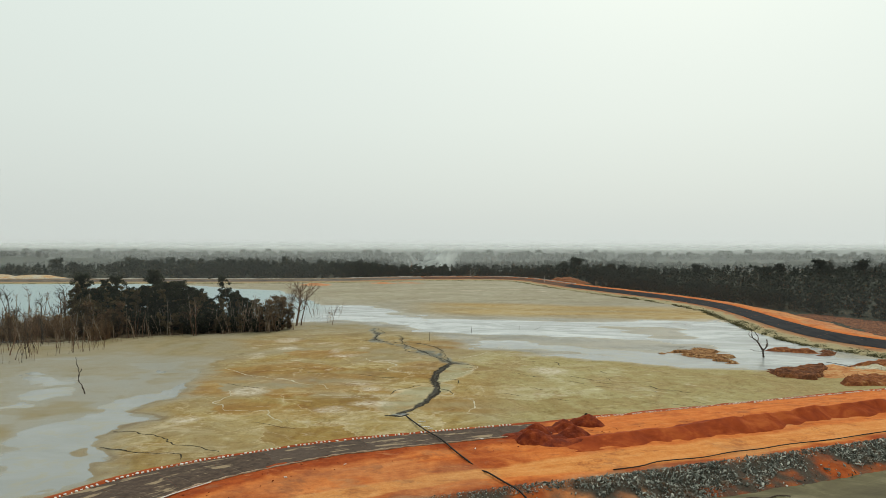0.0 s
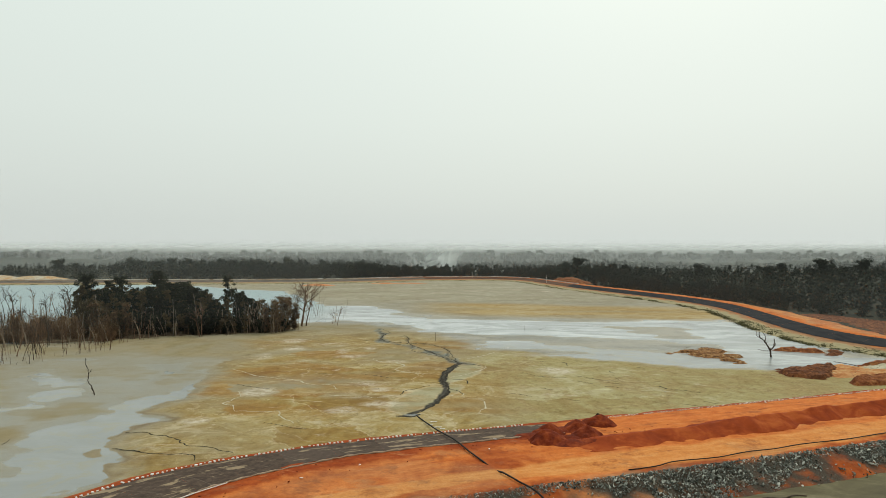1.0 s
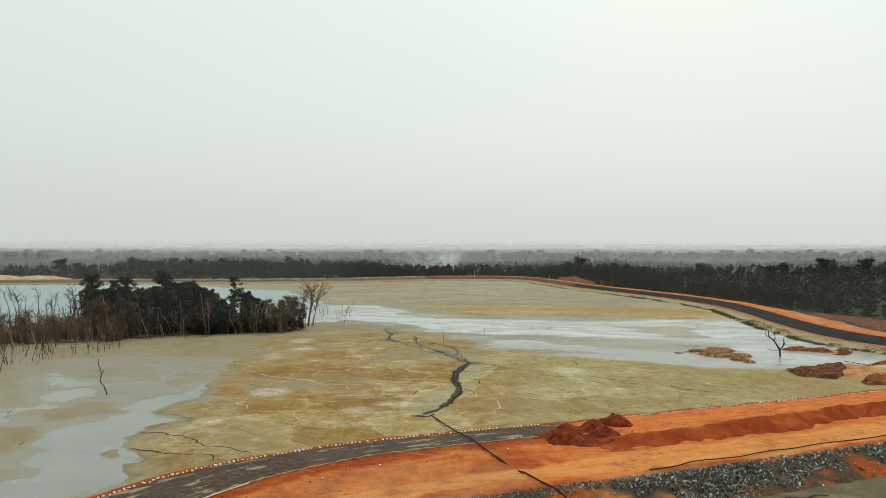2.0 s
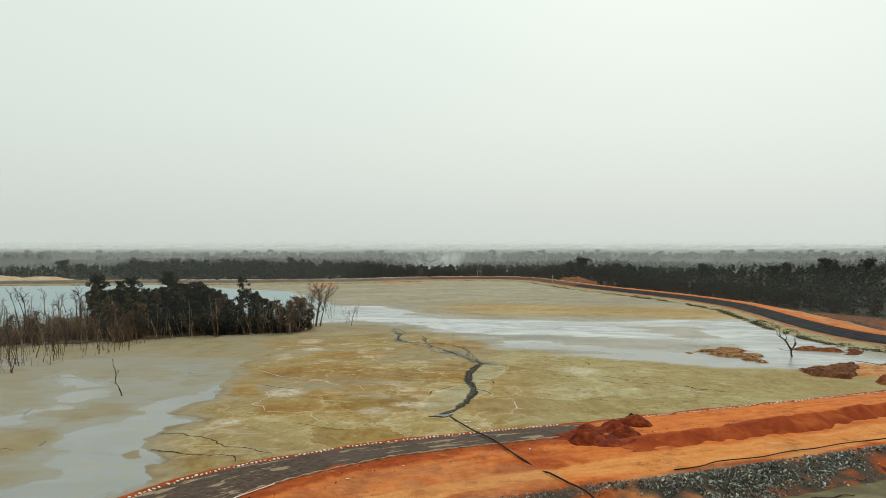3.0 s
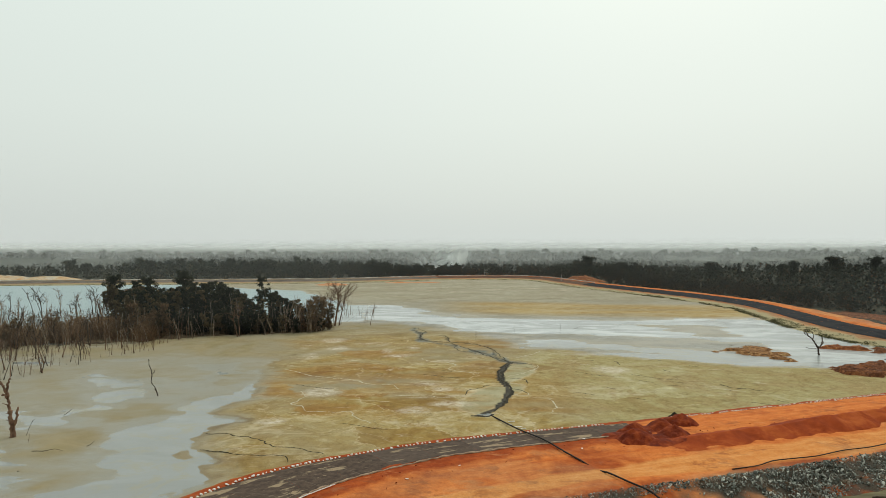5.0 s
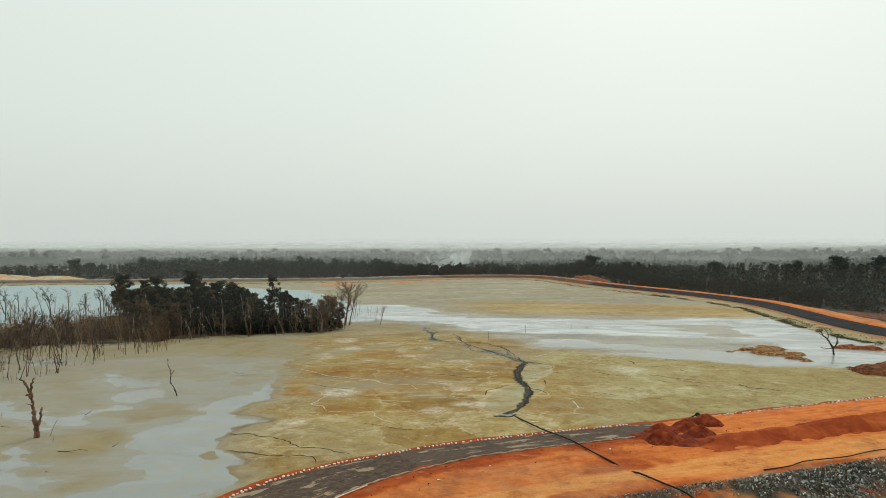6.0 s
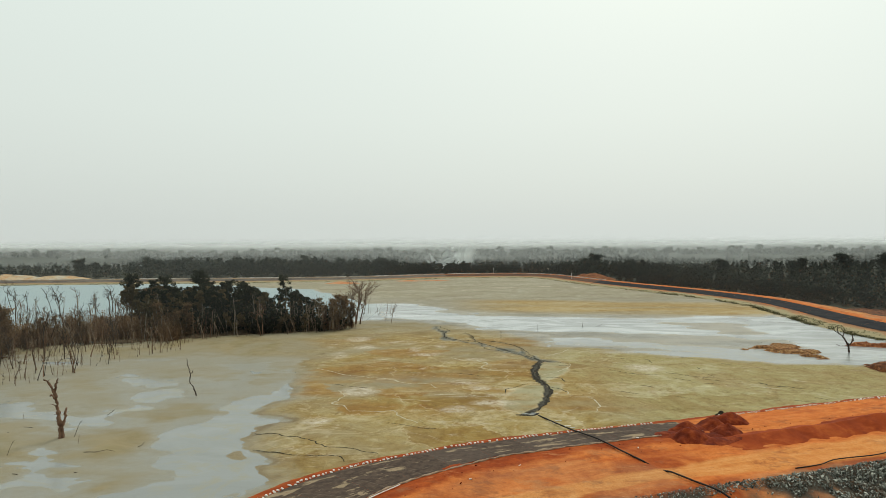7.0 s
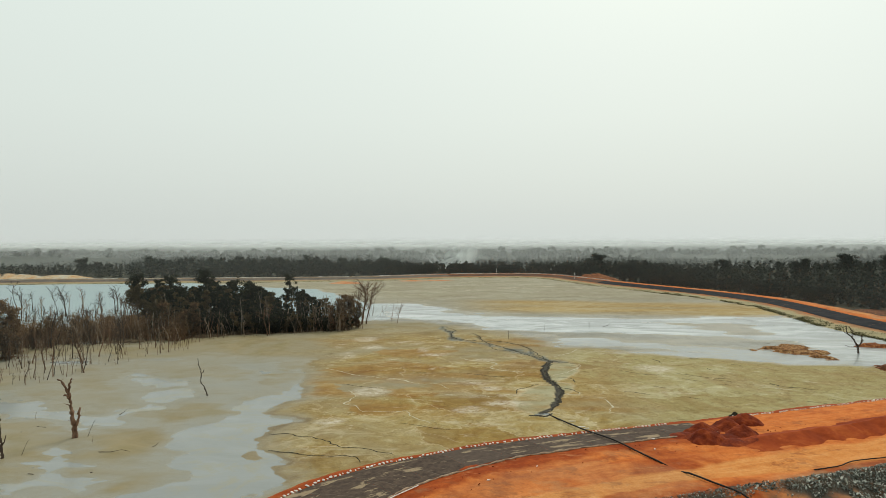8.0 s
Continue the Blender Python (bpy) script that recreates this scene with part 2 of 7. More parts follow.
scour = ramp(t, noise_tex(t, 0.42, 9, 0.74, (0.75, 0.7, 1), 1.4), [(0.30, (0.62, 0.56, 0.46)), (0.46, (1.0, 1.0, 1.0)), (0.56, (1.0, 1.0, 1.0)), (0.70, (1.32, 1.36, 1.5))])
col = mixed(t, maths(t, "MULTIPLY", firm, dry), col, mixed(t, 1.0, col, scour, "MULTIPLY"))
col = mixed(t, own(t, "wash"), col, ramp(t, mid, [(0.3, (0.255, 0.250, 0.150)), (0.55, (0.31, 0.315, 0.215)), (0.7, (0.40, 0.41, 0.31))]))
col = mixed(t, own(t, "tan"), col, ramp(t, shade, [(0.32, (0.265, 0.185, 0.066)), (0.5, (0.325, 0.250, 0.112)), (0.68, (0.37, 0.315, 0.185))]))
flake = ramp(t, noise_tex(t, 0.9, 7, 0.74, (0.7, 0.8, 1), 1.0), [(0.40, 0.12), (0.58, 0.95)])
col = mixed(t, maths(t, "MULTIPLY", own(t, "bloom"), flake), col, (0.50, 0.48, 0.43))
col = mixed(t, own(t, "crust"), col, (0.50, 0.46, 0.34))
col = mixed(t, maths(t, "MULTIPLY", ramp(t, fine, [(0.34, 0.36), (0.50, 0.0)]), maths(t, "ADD", firm, 0.15, True)), col, (0.13, 0.09, 0.035))
col = mixed(t, maths(t, "MULTIPLY", own(t, "damp"), ramp(t, mid, [(0.35, 0.3), (0.6, 0.85)])), col, (0.215, 0.198, 0.135))
col = mixed(t, 1.0, col, (1.045, 0.962, 0.85), "MULTIPLY")
col = mixed(t, maths(t, "MULTIPLY", own(t, "film"), ramp(t, mid, [(0.35, 0.5), (0.6, 0.9)])), col, (0.244, 0.243, 0.210))
col = mixed(t, maths(t, "MULTIPLY", own(t, "rim"), 0.75), col, (0.13, 0.082, 0.03))
bed = maths(t, "MULTIPLY", own(t, "bed"), ramp(t, fine, [(0.4, 0.7), (0.6, 0.15)]))
dark = mixed(t, bed, dark, (0.105, 0.093, 0.070))
col = mixed(t, maths(t, "MULTIPLY", own(t, "teal"), ramp(t, fine, [(0.35, 0.4), (0.55, 0.95)])), col, ramp(t, mid, [(0.35, (0.105, 0.118, 0.100)), (0.65, (0.22, 0.235, 0.21))]))
col = mixed(t, own(t, "channel"), col, dark)
set_colour(t, b, col)
t.links.new(ramp(t, maths(t, "ADD", maths(t, "MAXIMUM", own(t, "damp"), own(t, "film")), maths(t, "MULTIPLY", mid, 0.3)), [(0.2, 0.9), (1.1, 0.4)]), b.inputs["Roughness"])
bumped(t, b, maths(t, "ADD", fine, maths(t, "MULTIPLY", chip, 0.3)), 0.6, 0.10)

# murky pond water
water_mat, t, b = material("murky_water", 0.16, 1.33, 0.5)
streak = noise_tex(t, 0.06, 8, 0.68, (0.5, 1.1, 1), 2.0)
water_col = ramp(t, streak, [(0.36, (0.20, 0.212, 0.202)), (0.46, (0.255, 0.272, 0.265)), (0.54, (0.355, 0.38, 0.372)), (0.66, (0.47, 0.492, 0.482))])
still = ramp(t, streak, [(0.35, (0.195, 0.205, 0.19)), (0.65, (0.245, 0.258, 0.245))])
scum = ramp(t, noise_tex(t, 0.16, 7, 0.68, (0.8, 1.0, 1), 1.6), [(0.50, 0.0), (0.64, 0.75)])
still = mixed(t, scum, still, (0.245, 0.228, 0.155))
water_col = mixed(t, own(t, "flow"), still, water_col)
water_col = mixed(t, own(t, "deep"), water_col, (0.25, 0.325, 0.335))
water_col = mixed(t, own(t, "brown"), water_col, ramp(t, streak, [(0.3, (0.065, 0.052, 0.020)), (0.7, (0.125, 0.105, 0.055))]))
set_colour(t, b, water_col)
t.links.new(ramp(t, own(t, "deep"), [(0.0, 0.22), (1.0, 0.5)]), b.inputs["Roughness"])
bumped(t, b, noise_tex(t, 2.5, 3, 0.5), 0.15, 0.06)

# laterite soil of the dikes; "across" runs from the pond's edge over the crest
laterite_mat, t, b = material("laterite_soil", 0.95)
n1, n2, n3 = noise_tex(t, 0.12, 7, 0.68, None, 0.3), noise_tex(t, 0.7, 8, 0.72, None, 0.2), noise_tex(t, 6.0, 4, 0.6)
lane = node(t, "ShaderNodeCombineXYZ", {0: maths(t, "MULTIPLY", own(t, "along"), 0.07), 1: maths(t, "MULTIPLY", own(t, "across"), 0.9)}).outputs[0]
track = node(t, "ShaderNodeTexNoise", {"Vector": lane, "Scale": 1.0, "Detail": 7.0, "Roughness": 0.65, "Distortion": 0.1}).outputs[0]
n2 = maths(t, "ADD", maths(t, "MULTIPLY", n2, 0.5), maths(t, "MULTIPLY", track, 0.5))
orange = ramp(t, n2, [(0.36, (0.38, 0.080, 0.014)), (0.5, (0.53, 0.150, 0.030)), (0.63, (0.62, 0.215, 0.058))])
red = ramp(t, n2, [(0.36, (0.17, 0.026, 0.006)), (0.5, (0.27, 0.048, 0.009)), (0.64, (0.40, 0.088, 0.016))])
sand = ramp(t, n2, [(0.36, (0.48, 0.155, 0.034)), (0.5, (0.57, 0.225, 0.058)), (0.63, (0.64, 0.30, 0.10))])
redness = maths(t, "ADD", own(t, "red"), maths(t, "MULTIPLY", maths(t, "SUBTRACT", n1, 0.47), 2.4))
redness = maths(t, "ADD", redness, maths(t, "MULTIPLY", maths(t, "SUBTRACT", track, 0.5), 1.2), True)
sandy = maths(t, "ADD", own(t, "sandy"), maths(t, "MULTIPLY", maths(t, "SUBTRACT", n1, 0.5), -1.2), True)
col = mixed(t, ramp(t, redness, [(0.25, 0.0), (0.75, 1.0)]), orange, red)
col = mixed(t, maths(t, "MULTIPLY", ramp(t, sandy, [(0.3, 0.0), (0.8, 1.0)]), own(t, "sandy"), True), col, sand)
scuff = ramp(t, noise_tex(t, 0.30, 8, 0.74, (0.8, 1.1, 1), 0.3), [(0.54, 0.0), (0.64, 0.72)])
col = mixed(t, scuff, col, (0.24, 0.062, 0.018))
stain = ramp(t, noise_tex(t, 0.17, 8, 0.74, (0.8, 1.3, 1), 0.4), [(0.56, 0.0), (0.66, 0.5)])
col = mixed(t, stain, col, (0.30, 0.150, 0.068))
bleach = ramp(t, noise_tex(t, 0.22, 8, 0.74, (0.7, 1.2, 1), 0.4), [(0.58, 0.0), (0.68, 0.45)])
col = mixed(t, bleach, col, (0.62, 0.30, 0.12))
col = mixed(t, own(t, "dull"), col, ramp(t, n2, [(0.3, (0.24, 0.20, 0.10)), (0.7, (0.36, 0.33, 0.20))]))
# near-black ground colour carries the shade in the gaps between stones
col = mixed(t, own(t, "stony_shade"), col, ramp(t, n3, [(0.3, (0.028, 0.025, 0.019)), (0.7, (0.085, 0.074, 0.056))]))
col = mixed(t, ramp(t, n3, [(0.25, 0.3), (0.55, 0.0)]), col, (0.16, 0.04, 0.012))
set_colour(t, b, col)
bumped(t, b, maths(t, "ADD", n2, maths(t, "MULTIPLY", n3, 0.4)), 0.6, 0.12)

# freshly tipped red earth
earth_mat, t, b = material("red_earth", 0.95)
n2, n3 = noise_tex(t, 0.30, 7, 0.60, None, 0.8), noise_tex(t, 5.0, 4, 0.6)
col = ramp(t, n2, [(0.3, (0.17, 0.025, 0.005)), (0.5, (0.27, 0.047, 0.009)), (0.7, (0.40, 0.095, 0.020))])
col = mixed(t, ramp(t, n3, [(0.3, 0.2), (0.5, 0.0)]), col, (0.16, 0.034, 0.011))
set_colour(t, b, col)
bumped(t, b, maths(t, "ADD", n2, maths(t, "MULTIPLY", n3, 0.3)), 0.5, 0.15)

# black geomembrane with dried silt on it
liner_mat, t, b = material("black_geomembrane", 0.7, 1.45, 0.05)
run = node(t, "ShaderNodeCombineXYZ", {0: maths(t, "MULTIPLY", own(t, "along"), 0.30), 1: maths(t, "MULTIPLY", own(t, "across"), 1.15)}).outputs[0]
silt = ramp(t, node(t, "ShaderNodeTexNoise", {"Vector": run, "Scale": 0.55, "Detail": 6.0, "Roughness": 0.62, "Distortion": 0.5}).outputs[0], [(0.565, 0.0), (0.60, 0.75)])
crease = ramp(t, node(t, "ShaderNodeTexNoise", {"Vector": run, "Scale": 2.2, "Detail": 4.0, "Roughness": 0.6}).outputs[0], [(0.60, 0.0), (0.68, 0.55)])
dust = ramp(t, noise_tex(t, 1.3, 5, 0.7), [(0.35, (0.042, 0.029, 0.022)), (0.75, (0.112, 0.077, 0.055))])
dust = mixed(t, crease, dust, (0.19, 0.145, 0.10))
seam = ramp(t, maths(t, "PINGPONG", maths(t, "ADD", own(t, "along"), maths(t, "MULTIPLY", own(t, "across"), 0.35)), 3.0), [(0.0, 0.55), (0.07, 0.0)])
dust = mixed(t, seam, dust, (0.21, 0.17, 0.13))
hue = node(t, "ShaderNodeObjectInfo").outputs["Random"]
dust = mixed(t, maths(t, "MULTIPLY", hue, 0.35), dust, (0.10, 0.075, 0.06))
set_colour(t, b, mixed(t, maths(t, "MULTIPLY", silt, own(t, "silty")), dust, (0.33, 0.25, 0.155)))
bumped(t, b, noise_tex(t, 0.8, 4, 0.5), 0.4, 0.1)

far_liner_mat, t, b = material("road_liner", 0.8, 1.45, 0.03)
set_colour(t, b, ramp(t, noise_tex(t, 0.5, 5, 0.65, (1.5, 0.3, 1)), [(0.3, (0.014, 0.015, 0.018)), (0.75, (0.042, 0.041, 0.042))]))
bumped(t, b, noise_tex(t, 0.8, 4, 0.5), 0.3, 0.1)

tan_mat, t, b = material("dusty_liner_edge", 0.8)
set_colour(t, b, ramp(t, noise_tex(t, 1.2, 4, 0.6), [(0.3, (0.20, 0.13, 0.085)), (0.7, (0.42, 0.31, 0.21))]))

bag_mat, t, b = material("white_woven_sack", 0.8)
set_colour(t, b, ramp(t, noise_tex(t, 2.2, 4, 0.6), [(0.3, (0.55, 0.50, 0.42)), (0.6, (0.80, 0.78, 0.73))]))

rock_mat, t, b = material("blasted_rock", 0.8)
info = node(t, "ShaderNodeNewGeometry")
each = maths(t, "ADD", info.outputs["Random Per Island"], node(t, "ShaderNodeObjectInfo").outputs["Random"])
each = maths(t, "FRACT", each)
col = ramp(t, each, [(0.0, (0.038, 0.039, 0.032)), (0.45, (0.115, 0.118, 0.100)), (0.78, (0.27, 0.275, 0.235)), (1.0, (0.56, 0.555, 0.48))])
col = mixed(t, ramp(t, noise_tex(t, 0.5, 5, 0.65), [(0.55, 0.0), (0.70, 0.45)]), col, (0.26, 0.14, 0.075))
set_colour(t, b, col)
bumped(t, b, noise_tex(t, 7.0, 3, 0.6), 0.4, 0.04)

pipe_mat, t, b = material("black_poly_pipe", 0.6)
set_colour(t, b, ramp(t, noise_tex(t, 3.0, 3, 0.6), [(0.3, (0.010, 0.009, 0.009)), (0.8, (0.035, 0.028, 0.022))]))

white_mat, t, b = material("white_plastic", 0.6)
set_colour(t, b, ramp(t, noise_tex(t, 4.0, 3, 0.6), [(0.3, (0.6, 0.57, 0.5)), (0.7, (0.8, 0.79, 0.75))]))


def foliage(name, low, high, see=0.3, gloss=0.12):
    m, t, b = material(name, 0.8, 1.45, gloss)
    g = node(t, "ShaderNodeNewGeometry")
    vary = maths(t, "FRACT", maths(t, "ADD", g.outputs["Random Per Island"], node(t, "ShaderNodeObjectInfo").outputs["Random"]))
    c = ramp(t, vary, [(0.0, low), (1.0, high)])
    c = mixed(t, ramp(t, noise_tex(t, 0.06, 4, 0.6), [(0.35, 0.0), (0.75, 0.45)]), c, tuple(0.55 * k for k in low))
    set_colour(t, b, c)
    thin = node(t, "ShaderNodeBsdfTranslucent", {0: c})
    mix = node(t, "ShaderNodeMixShader", {0: see, 1: b.outputs[0], 2: thin.outputs[0]})
    t.links.new(mix.outputs[0], t.nodes["Material Output"].inputs[0])
    return m


grove_leaf = foliage("grove_leaves", (0.027, 0.031, 0.018), (0.064, 0.066, 0.036), 0.34)
olive_leaf = foliage("olive_brown_leaves", (0.095, 0.070, 0.035), (0.20, 0.150, 0.074), 0.42)
forest_leaf = foliage("forest_leaves", (0.034, 0.040, 0.028), (0.047, 0.052, 0.035), 0.08, 0.04)
brown_leaf = foliage("dry_leaves", (0.15, 0.088, 0.045), (0.33, 0.205, 0.108), 0.42)
grass_mat = foliage("rank_grass", (0.045, 0.046, 0.022), (0.15, 0.14, 0.066))


def bark(name, low, high):
    m, t, b = material(name, 0.9)
    vary = node(t, "ShaderNodeObjectInfo").outputs["Random"]
    c = ramp(t, noise_tex(t, 2.5, 5, 0.65, (1, 1, 0.25)), [(0.3, low), (0.7, high)])
    c = mixed(t, maths(t, "MULTIPLY", vary, 0.5), c, tuple(0.45 * k for k in low))
    set_colour(t, b, c)
    return m


live_bark = bark("live_bark", (0.12, 0.10, 0.075), (0.25, 0.22, 0.17))
dead_bark = bark("dead_wood", (0.19, 0.13, 0.085), (0.42, 0.33, 0.24))
pale_bark = bark("pale_trunk_wood", (0.13, 0.105, 0.08), (0.36, 0.30, 0.235))
dark_bark = bark("wet_dead_wood", (0.045, 0.034, 0.026), (0.12, 0.085, 0.06))
umber_bark = bark("umber_dead_wood", (0.11, 0.062, 0.036), (0.24, 0.15, 0.095))
red_bark = bark("peeled_red_wood", (0.055, 0.028, 0.018), (0.32, 0.19, 0.12))

floor_mat, t, b = material("forest_floor", 0.95)
c = ramp(t, noise_tex(t, 0.05, 6, 0.65), [(0.3, (0.016, 0.018, 0.011)), (0.6, (0.032, 0.034, 0.020)), (0.8, (0.07, 0.06, 0.034))])
set_colour(t, b, c)
bumped(t, b, noise_tex(t, 0.4, 4, 0.6), 0.8, 0.6)

canopy_mat, t, b = material("far_canopy", 0.9)
set_colour(t, b, ramp(t, noise_tex(t, 0.06, 5, 0.7), [(0.3, (0.022, 0.027, 0.018)), (0.7, (0.042, 0.046, 0.032))]))
bumped(t, b, noise_tex(t, 0.05, 3, 0.6), 0.6, 4.0)


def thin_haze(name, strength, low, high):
    """See-through sheet material imitating haze: scatters daylight, denser near the ground and gone above."""
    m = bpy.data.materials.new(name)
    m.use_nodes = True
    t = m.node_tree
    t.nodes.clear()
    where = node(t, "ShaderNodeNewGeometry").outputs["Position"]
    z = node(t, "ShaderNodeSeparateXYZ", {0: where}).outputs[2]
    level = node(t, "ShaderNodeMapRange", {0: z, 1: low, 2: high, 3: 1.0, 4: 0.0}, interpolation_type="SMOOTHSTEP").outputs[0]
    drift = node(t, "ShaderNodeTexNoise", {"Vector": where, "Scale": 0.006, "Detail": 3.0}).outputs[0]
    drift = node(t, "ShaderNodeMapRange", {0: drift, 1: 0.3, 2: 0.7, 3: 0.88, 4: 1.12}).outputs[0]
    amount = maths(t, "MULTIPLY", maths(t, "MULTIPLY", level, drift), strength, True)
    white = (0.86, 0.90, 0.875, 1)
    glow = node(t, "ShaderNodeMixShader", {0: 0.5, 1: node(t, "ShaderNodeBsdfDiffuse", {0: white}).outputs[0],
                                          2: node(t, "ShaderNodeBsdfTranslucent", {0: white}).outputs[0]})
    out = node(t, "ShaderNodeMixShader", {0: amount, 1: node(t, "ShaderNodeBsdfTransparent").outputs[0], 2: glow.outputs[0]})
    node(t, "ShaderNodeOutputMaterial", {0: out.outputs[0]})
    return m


# ---- plan of the place ----
BAGS = [(-48, -70), (-48, -20), (-47, 22), (-45.5, 36), (-42.3, 48), (-37.1, 58), (-33.0, 63.7), (-28.2, 67.8), (-22.0, 71.6), (-16.0, 74.8), (-8.1, 77.8),
        (0.7, 81.0), (9.6, 83.8), (26.4, 89.7), (50.0, 98.3), (75.1, 107.3), (105, 117), (140, 126), (190, 134)]
RIGHT = [(125, 100), (112, 122), (103, 143), (97.2, 156), (95.2, 171), (97.0, 194), (101.5, 226), (103, 256), (96.5, 292), (83, 333),
         (69.5, 373), (58, 420), (49, 455), (30, 474), (0, 474), (-33, 466), (-84, 436), (-148, 421), (-235, 412), (-305, 402),
         (-420, 385), (-560, 350)]
bag_line, right_line = glide(BAGS, 0.5), glide(RIGHT, 2.0)


def in_pond(x, y, over=3.0):
    """Which places lie between the near dike and the far one."""
    d, s = line_distance(x, y, bag_line[::6])
    e, r = line_distance(x, y, right_line[::3])
    return (d * s > -over) & (e * r > -over) & (x > -420)


# puddles and pools on the tailings
POOLS = [
    [(-49.3, 120.6), (-46.8, 103.9), (-43.7, 98.5), (-46.3, 95.3), (-48.3, 88.2), (-42.6, 85.5), (-44.8, 82.2), (-44.5, 75.4), (-42.3, 73.1), (-39.8, 70.2), (-40.1, 67.0),
     (-38.5, 63.8), (-39.5, 62.0), (-40.9, 60.0), (-44, 57), (-52, 57), (-49.1, 61.8), (-48.7, 65.2), (-52.1, 71.2), (-51.9, 74.4), (-54.2, 77.5), (-53.5, 82.4),
     (-53.2, 88.2), (-53.5, 94.2), (-53.0, 99.2), (-49.0, 100.0), (-48.5, 103.9), (-48.9, 112.8)],
    [(-83.0, 118.7), (-72.9, 111.7), (-68.3, 113.6), (-64.7, 103.8), (-63.6, 98.0), (-63.9, 91.1), (-65.9, 85.2), (-70.1, 81.6), (-75.4, 83.7), (-81.1, 85.0), (-84.8, 85.8),
     (-93.9, 97.6), (-86.3, 95.9), (-80.2, 90.9), (-73.7, 90.1), (-70.0, 94.3), (-70.5, 99.7), (-67.9, 105.4), (-75.1, 105.8), (-80.6, 112.6)],
    [(-68.0, 68.7), (-66.8, 70.6), (-62.6, 66.7), (-61.3, 63.8), (-57.5, 64.3), (-58.5, 61.1), (-63.0, 61.6), (-67.0, 62.4), (-68.9, 64.9), (-65.4, 63.4)],
    [(-61.2, 103.0), (-60.8, 108.1), (-58.2, 111.8), (-61.8, 122.2), (-67.4, 126.2), (-59.2, 124.5), (-55.9, 117.8), (-56.0, 108.1), (-58.1, 103.0)],
]
# the firm crust's edge towards the wet flats, a mud islet before it, and lobes of amber mud on it
CRUST = [(-32, 50), (-36.8, 59.4), (-39.3, 62.0), (-38.5, 63.8), (-40.1, 67.0), (-39.8, 70.2), (-42.3, 73.1), (-44.5, 75.4), (-44.8, 82.2), (-42.6, 85.5), (-48.3, 88.2),
         (-46.3, 95.3), (-43.7, 98.5), (-46.8, 103.9), (-49.3, 120.6), (-49.8, 129.5), (-50, 145), (-55, 162), (-50, 190), (230, 190), (230, 50)]
ISLET = [(-45.3, 71.3), (-44.8, 72.9), (-43.9, 73.3), (-43.2, 71.7), (-42.4, 70.2), (-42.9, 69.5), (-44.1, 70.2)]
LOBES = [
    [(-45.4, 100.6), (-46.5, 107.8), (-47.9, 115.0), (-40.4, 108.0), (-36.9, 99.7), (-40.2, 97.7)],
    [(-46.4, 122.3), (-39.5, 127.5), (-29.1, 129.2), (-20.5, 121.7), (-26.4, 117.5), (-34.1, 114.1), (-40.0, 115.4)],
    [(-38.5, 93.8), (-36.5, 97.8), (-29.3, 95.5), (-20.0, 90.5), (-15.7, 85.6), (-21.8, 84.5), (-29.4, 88.0), (-33.9, 88.7)],
    [(-39.7, 140.7), (-30.5, 146.8), (-19.7, 139.4), (-25.1, 133.4), (-35.4, 134.3)],
    [(-34.9, 103.9), (-25.8, 106.4), (-15.5, 104.6), (-16.7, 100.5), (-29.8, 100.0)],
]
RIVER = [(-49, 243.2), (-25.9, 240.1), (-17.2, 216.7), (-1, 204.1), (17.3, 196), (42.5, 195.9), (52.2, 185.5), (58.3, 168.4),
         (73.2, 166), (71, 154), (49.9, 164), (23, 169), (5.8, 173.6), (-9.2, 181.3), (-27.3, 199.6), (-44.1, 206)]
SHEET = [(3, 166), (20, 161), (45, 150), (60, 138), (46, 134), (26, 146), (10, 153)]
RIVER_END = [(70, 205), (90.8, 212.8), (90.4, 183.7), (94.5, 141.2), (66.7, 124.8), (58.2, 131.6), (63.6, 163.7)]
FAR_POOL = [(-420, 405), (-305, 396), (-200, 408), (-160, 385), (-130, 362), (-104, 352), (-86, 318), (-58, 262), (-48, 240), (-44, 205),
            (-60, 196), (-110, 192), (-200, 170), (-420, 150)]
SILT = [(-60, 262), (-40.4, 265), (-17.8, 230), (-1, 214), (36, 205), (74.6, 212), (96, 216), (94, 187), (96, 170), (98, 138),
        (63.8, 124.5), (46.9, 127.9), (25.4, 138.9), (9.1, 145.8), (-0.4, 155.7), (-7.1, 174), (-17.9, 184.5), (-30.6, 197), (-46, 196)]
CHANNEL = [(-8.2, 89.1), (-6.1, 91.5), (-4.7, 94.8), (-3.4, 99.7), (-2.7, 103.5), (-2.8, 108.5), (-3.5, 113.0), (-3.1, 119.0), (-1.8, 124.5), (-0.2, 129.8)]
CHANNEL_UP = [(-0.2, 129.8), (-1.7, 133.7), (-4.7, 138.0), (-6.7, 143.0), (-9.0, 147.7), (-13.5, 156.3), (-20.4, 162.0), (-21.4, 170.2), (-20.8, 177.0), (-23.6, 185.8)]
CHANNEL_SIDE = [(-0.2, 129.8), (-1.8, 137.2), (-3.6, 147.8), (-8.4, 156.3), (-13.4, 158.2), (-14.3, 168.1), (-16.0, 172.4)]
WASH_LEFT = [(-9.7, 101.5), (-7.7, 105.2), (-4.8, 108.6), (-2.6, 107.8), (-3.4, 100.5), (-6.1, 92.8), (-8.3, 89.4), (-11.0, 90.8), (-11.4, 96.0)]
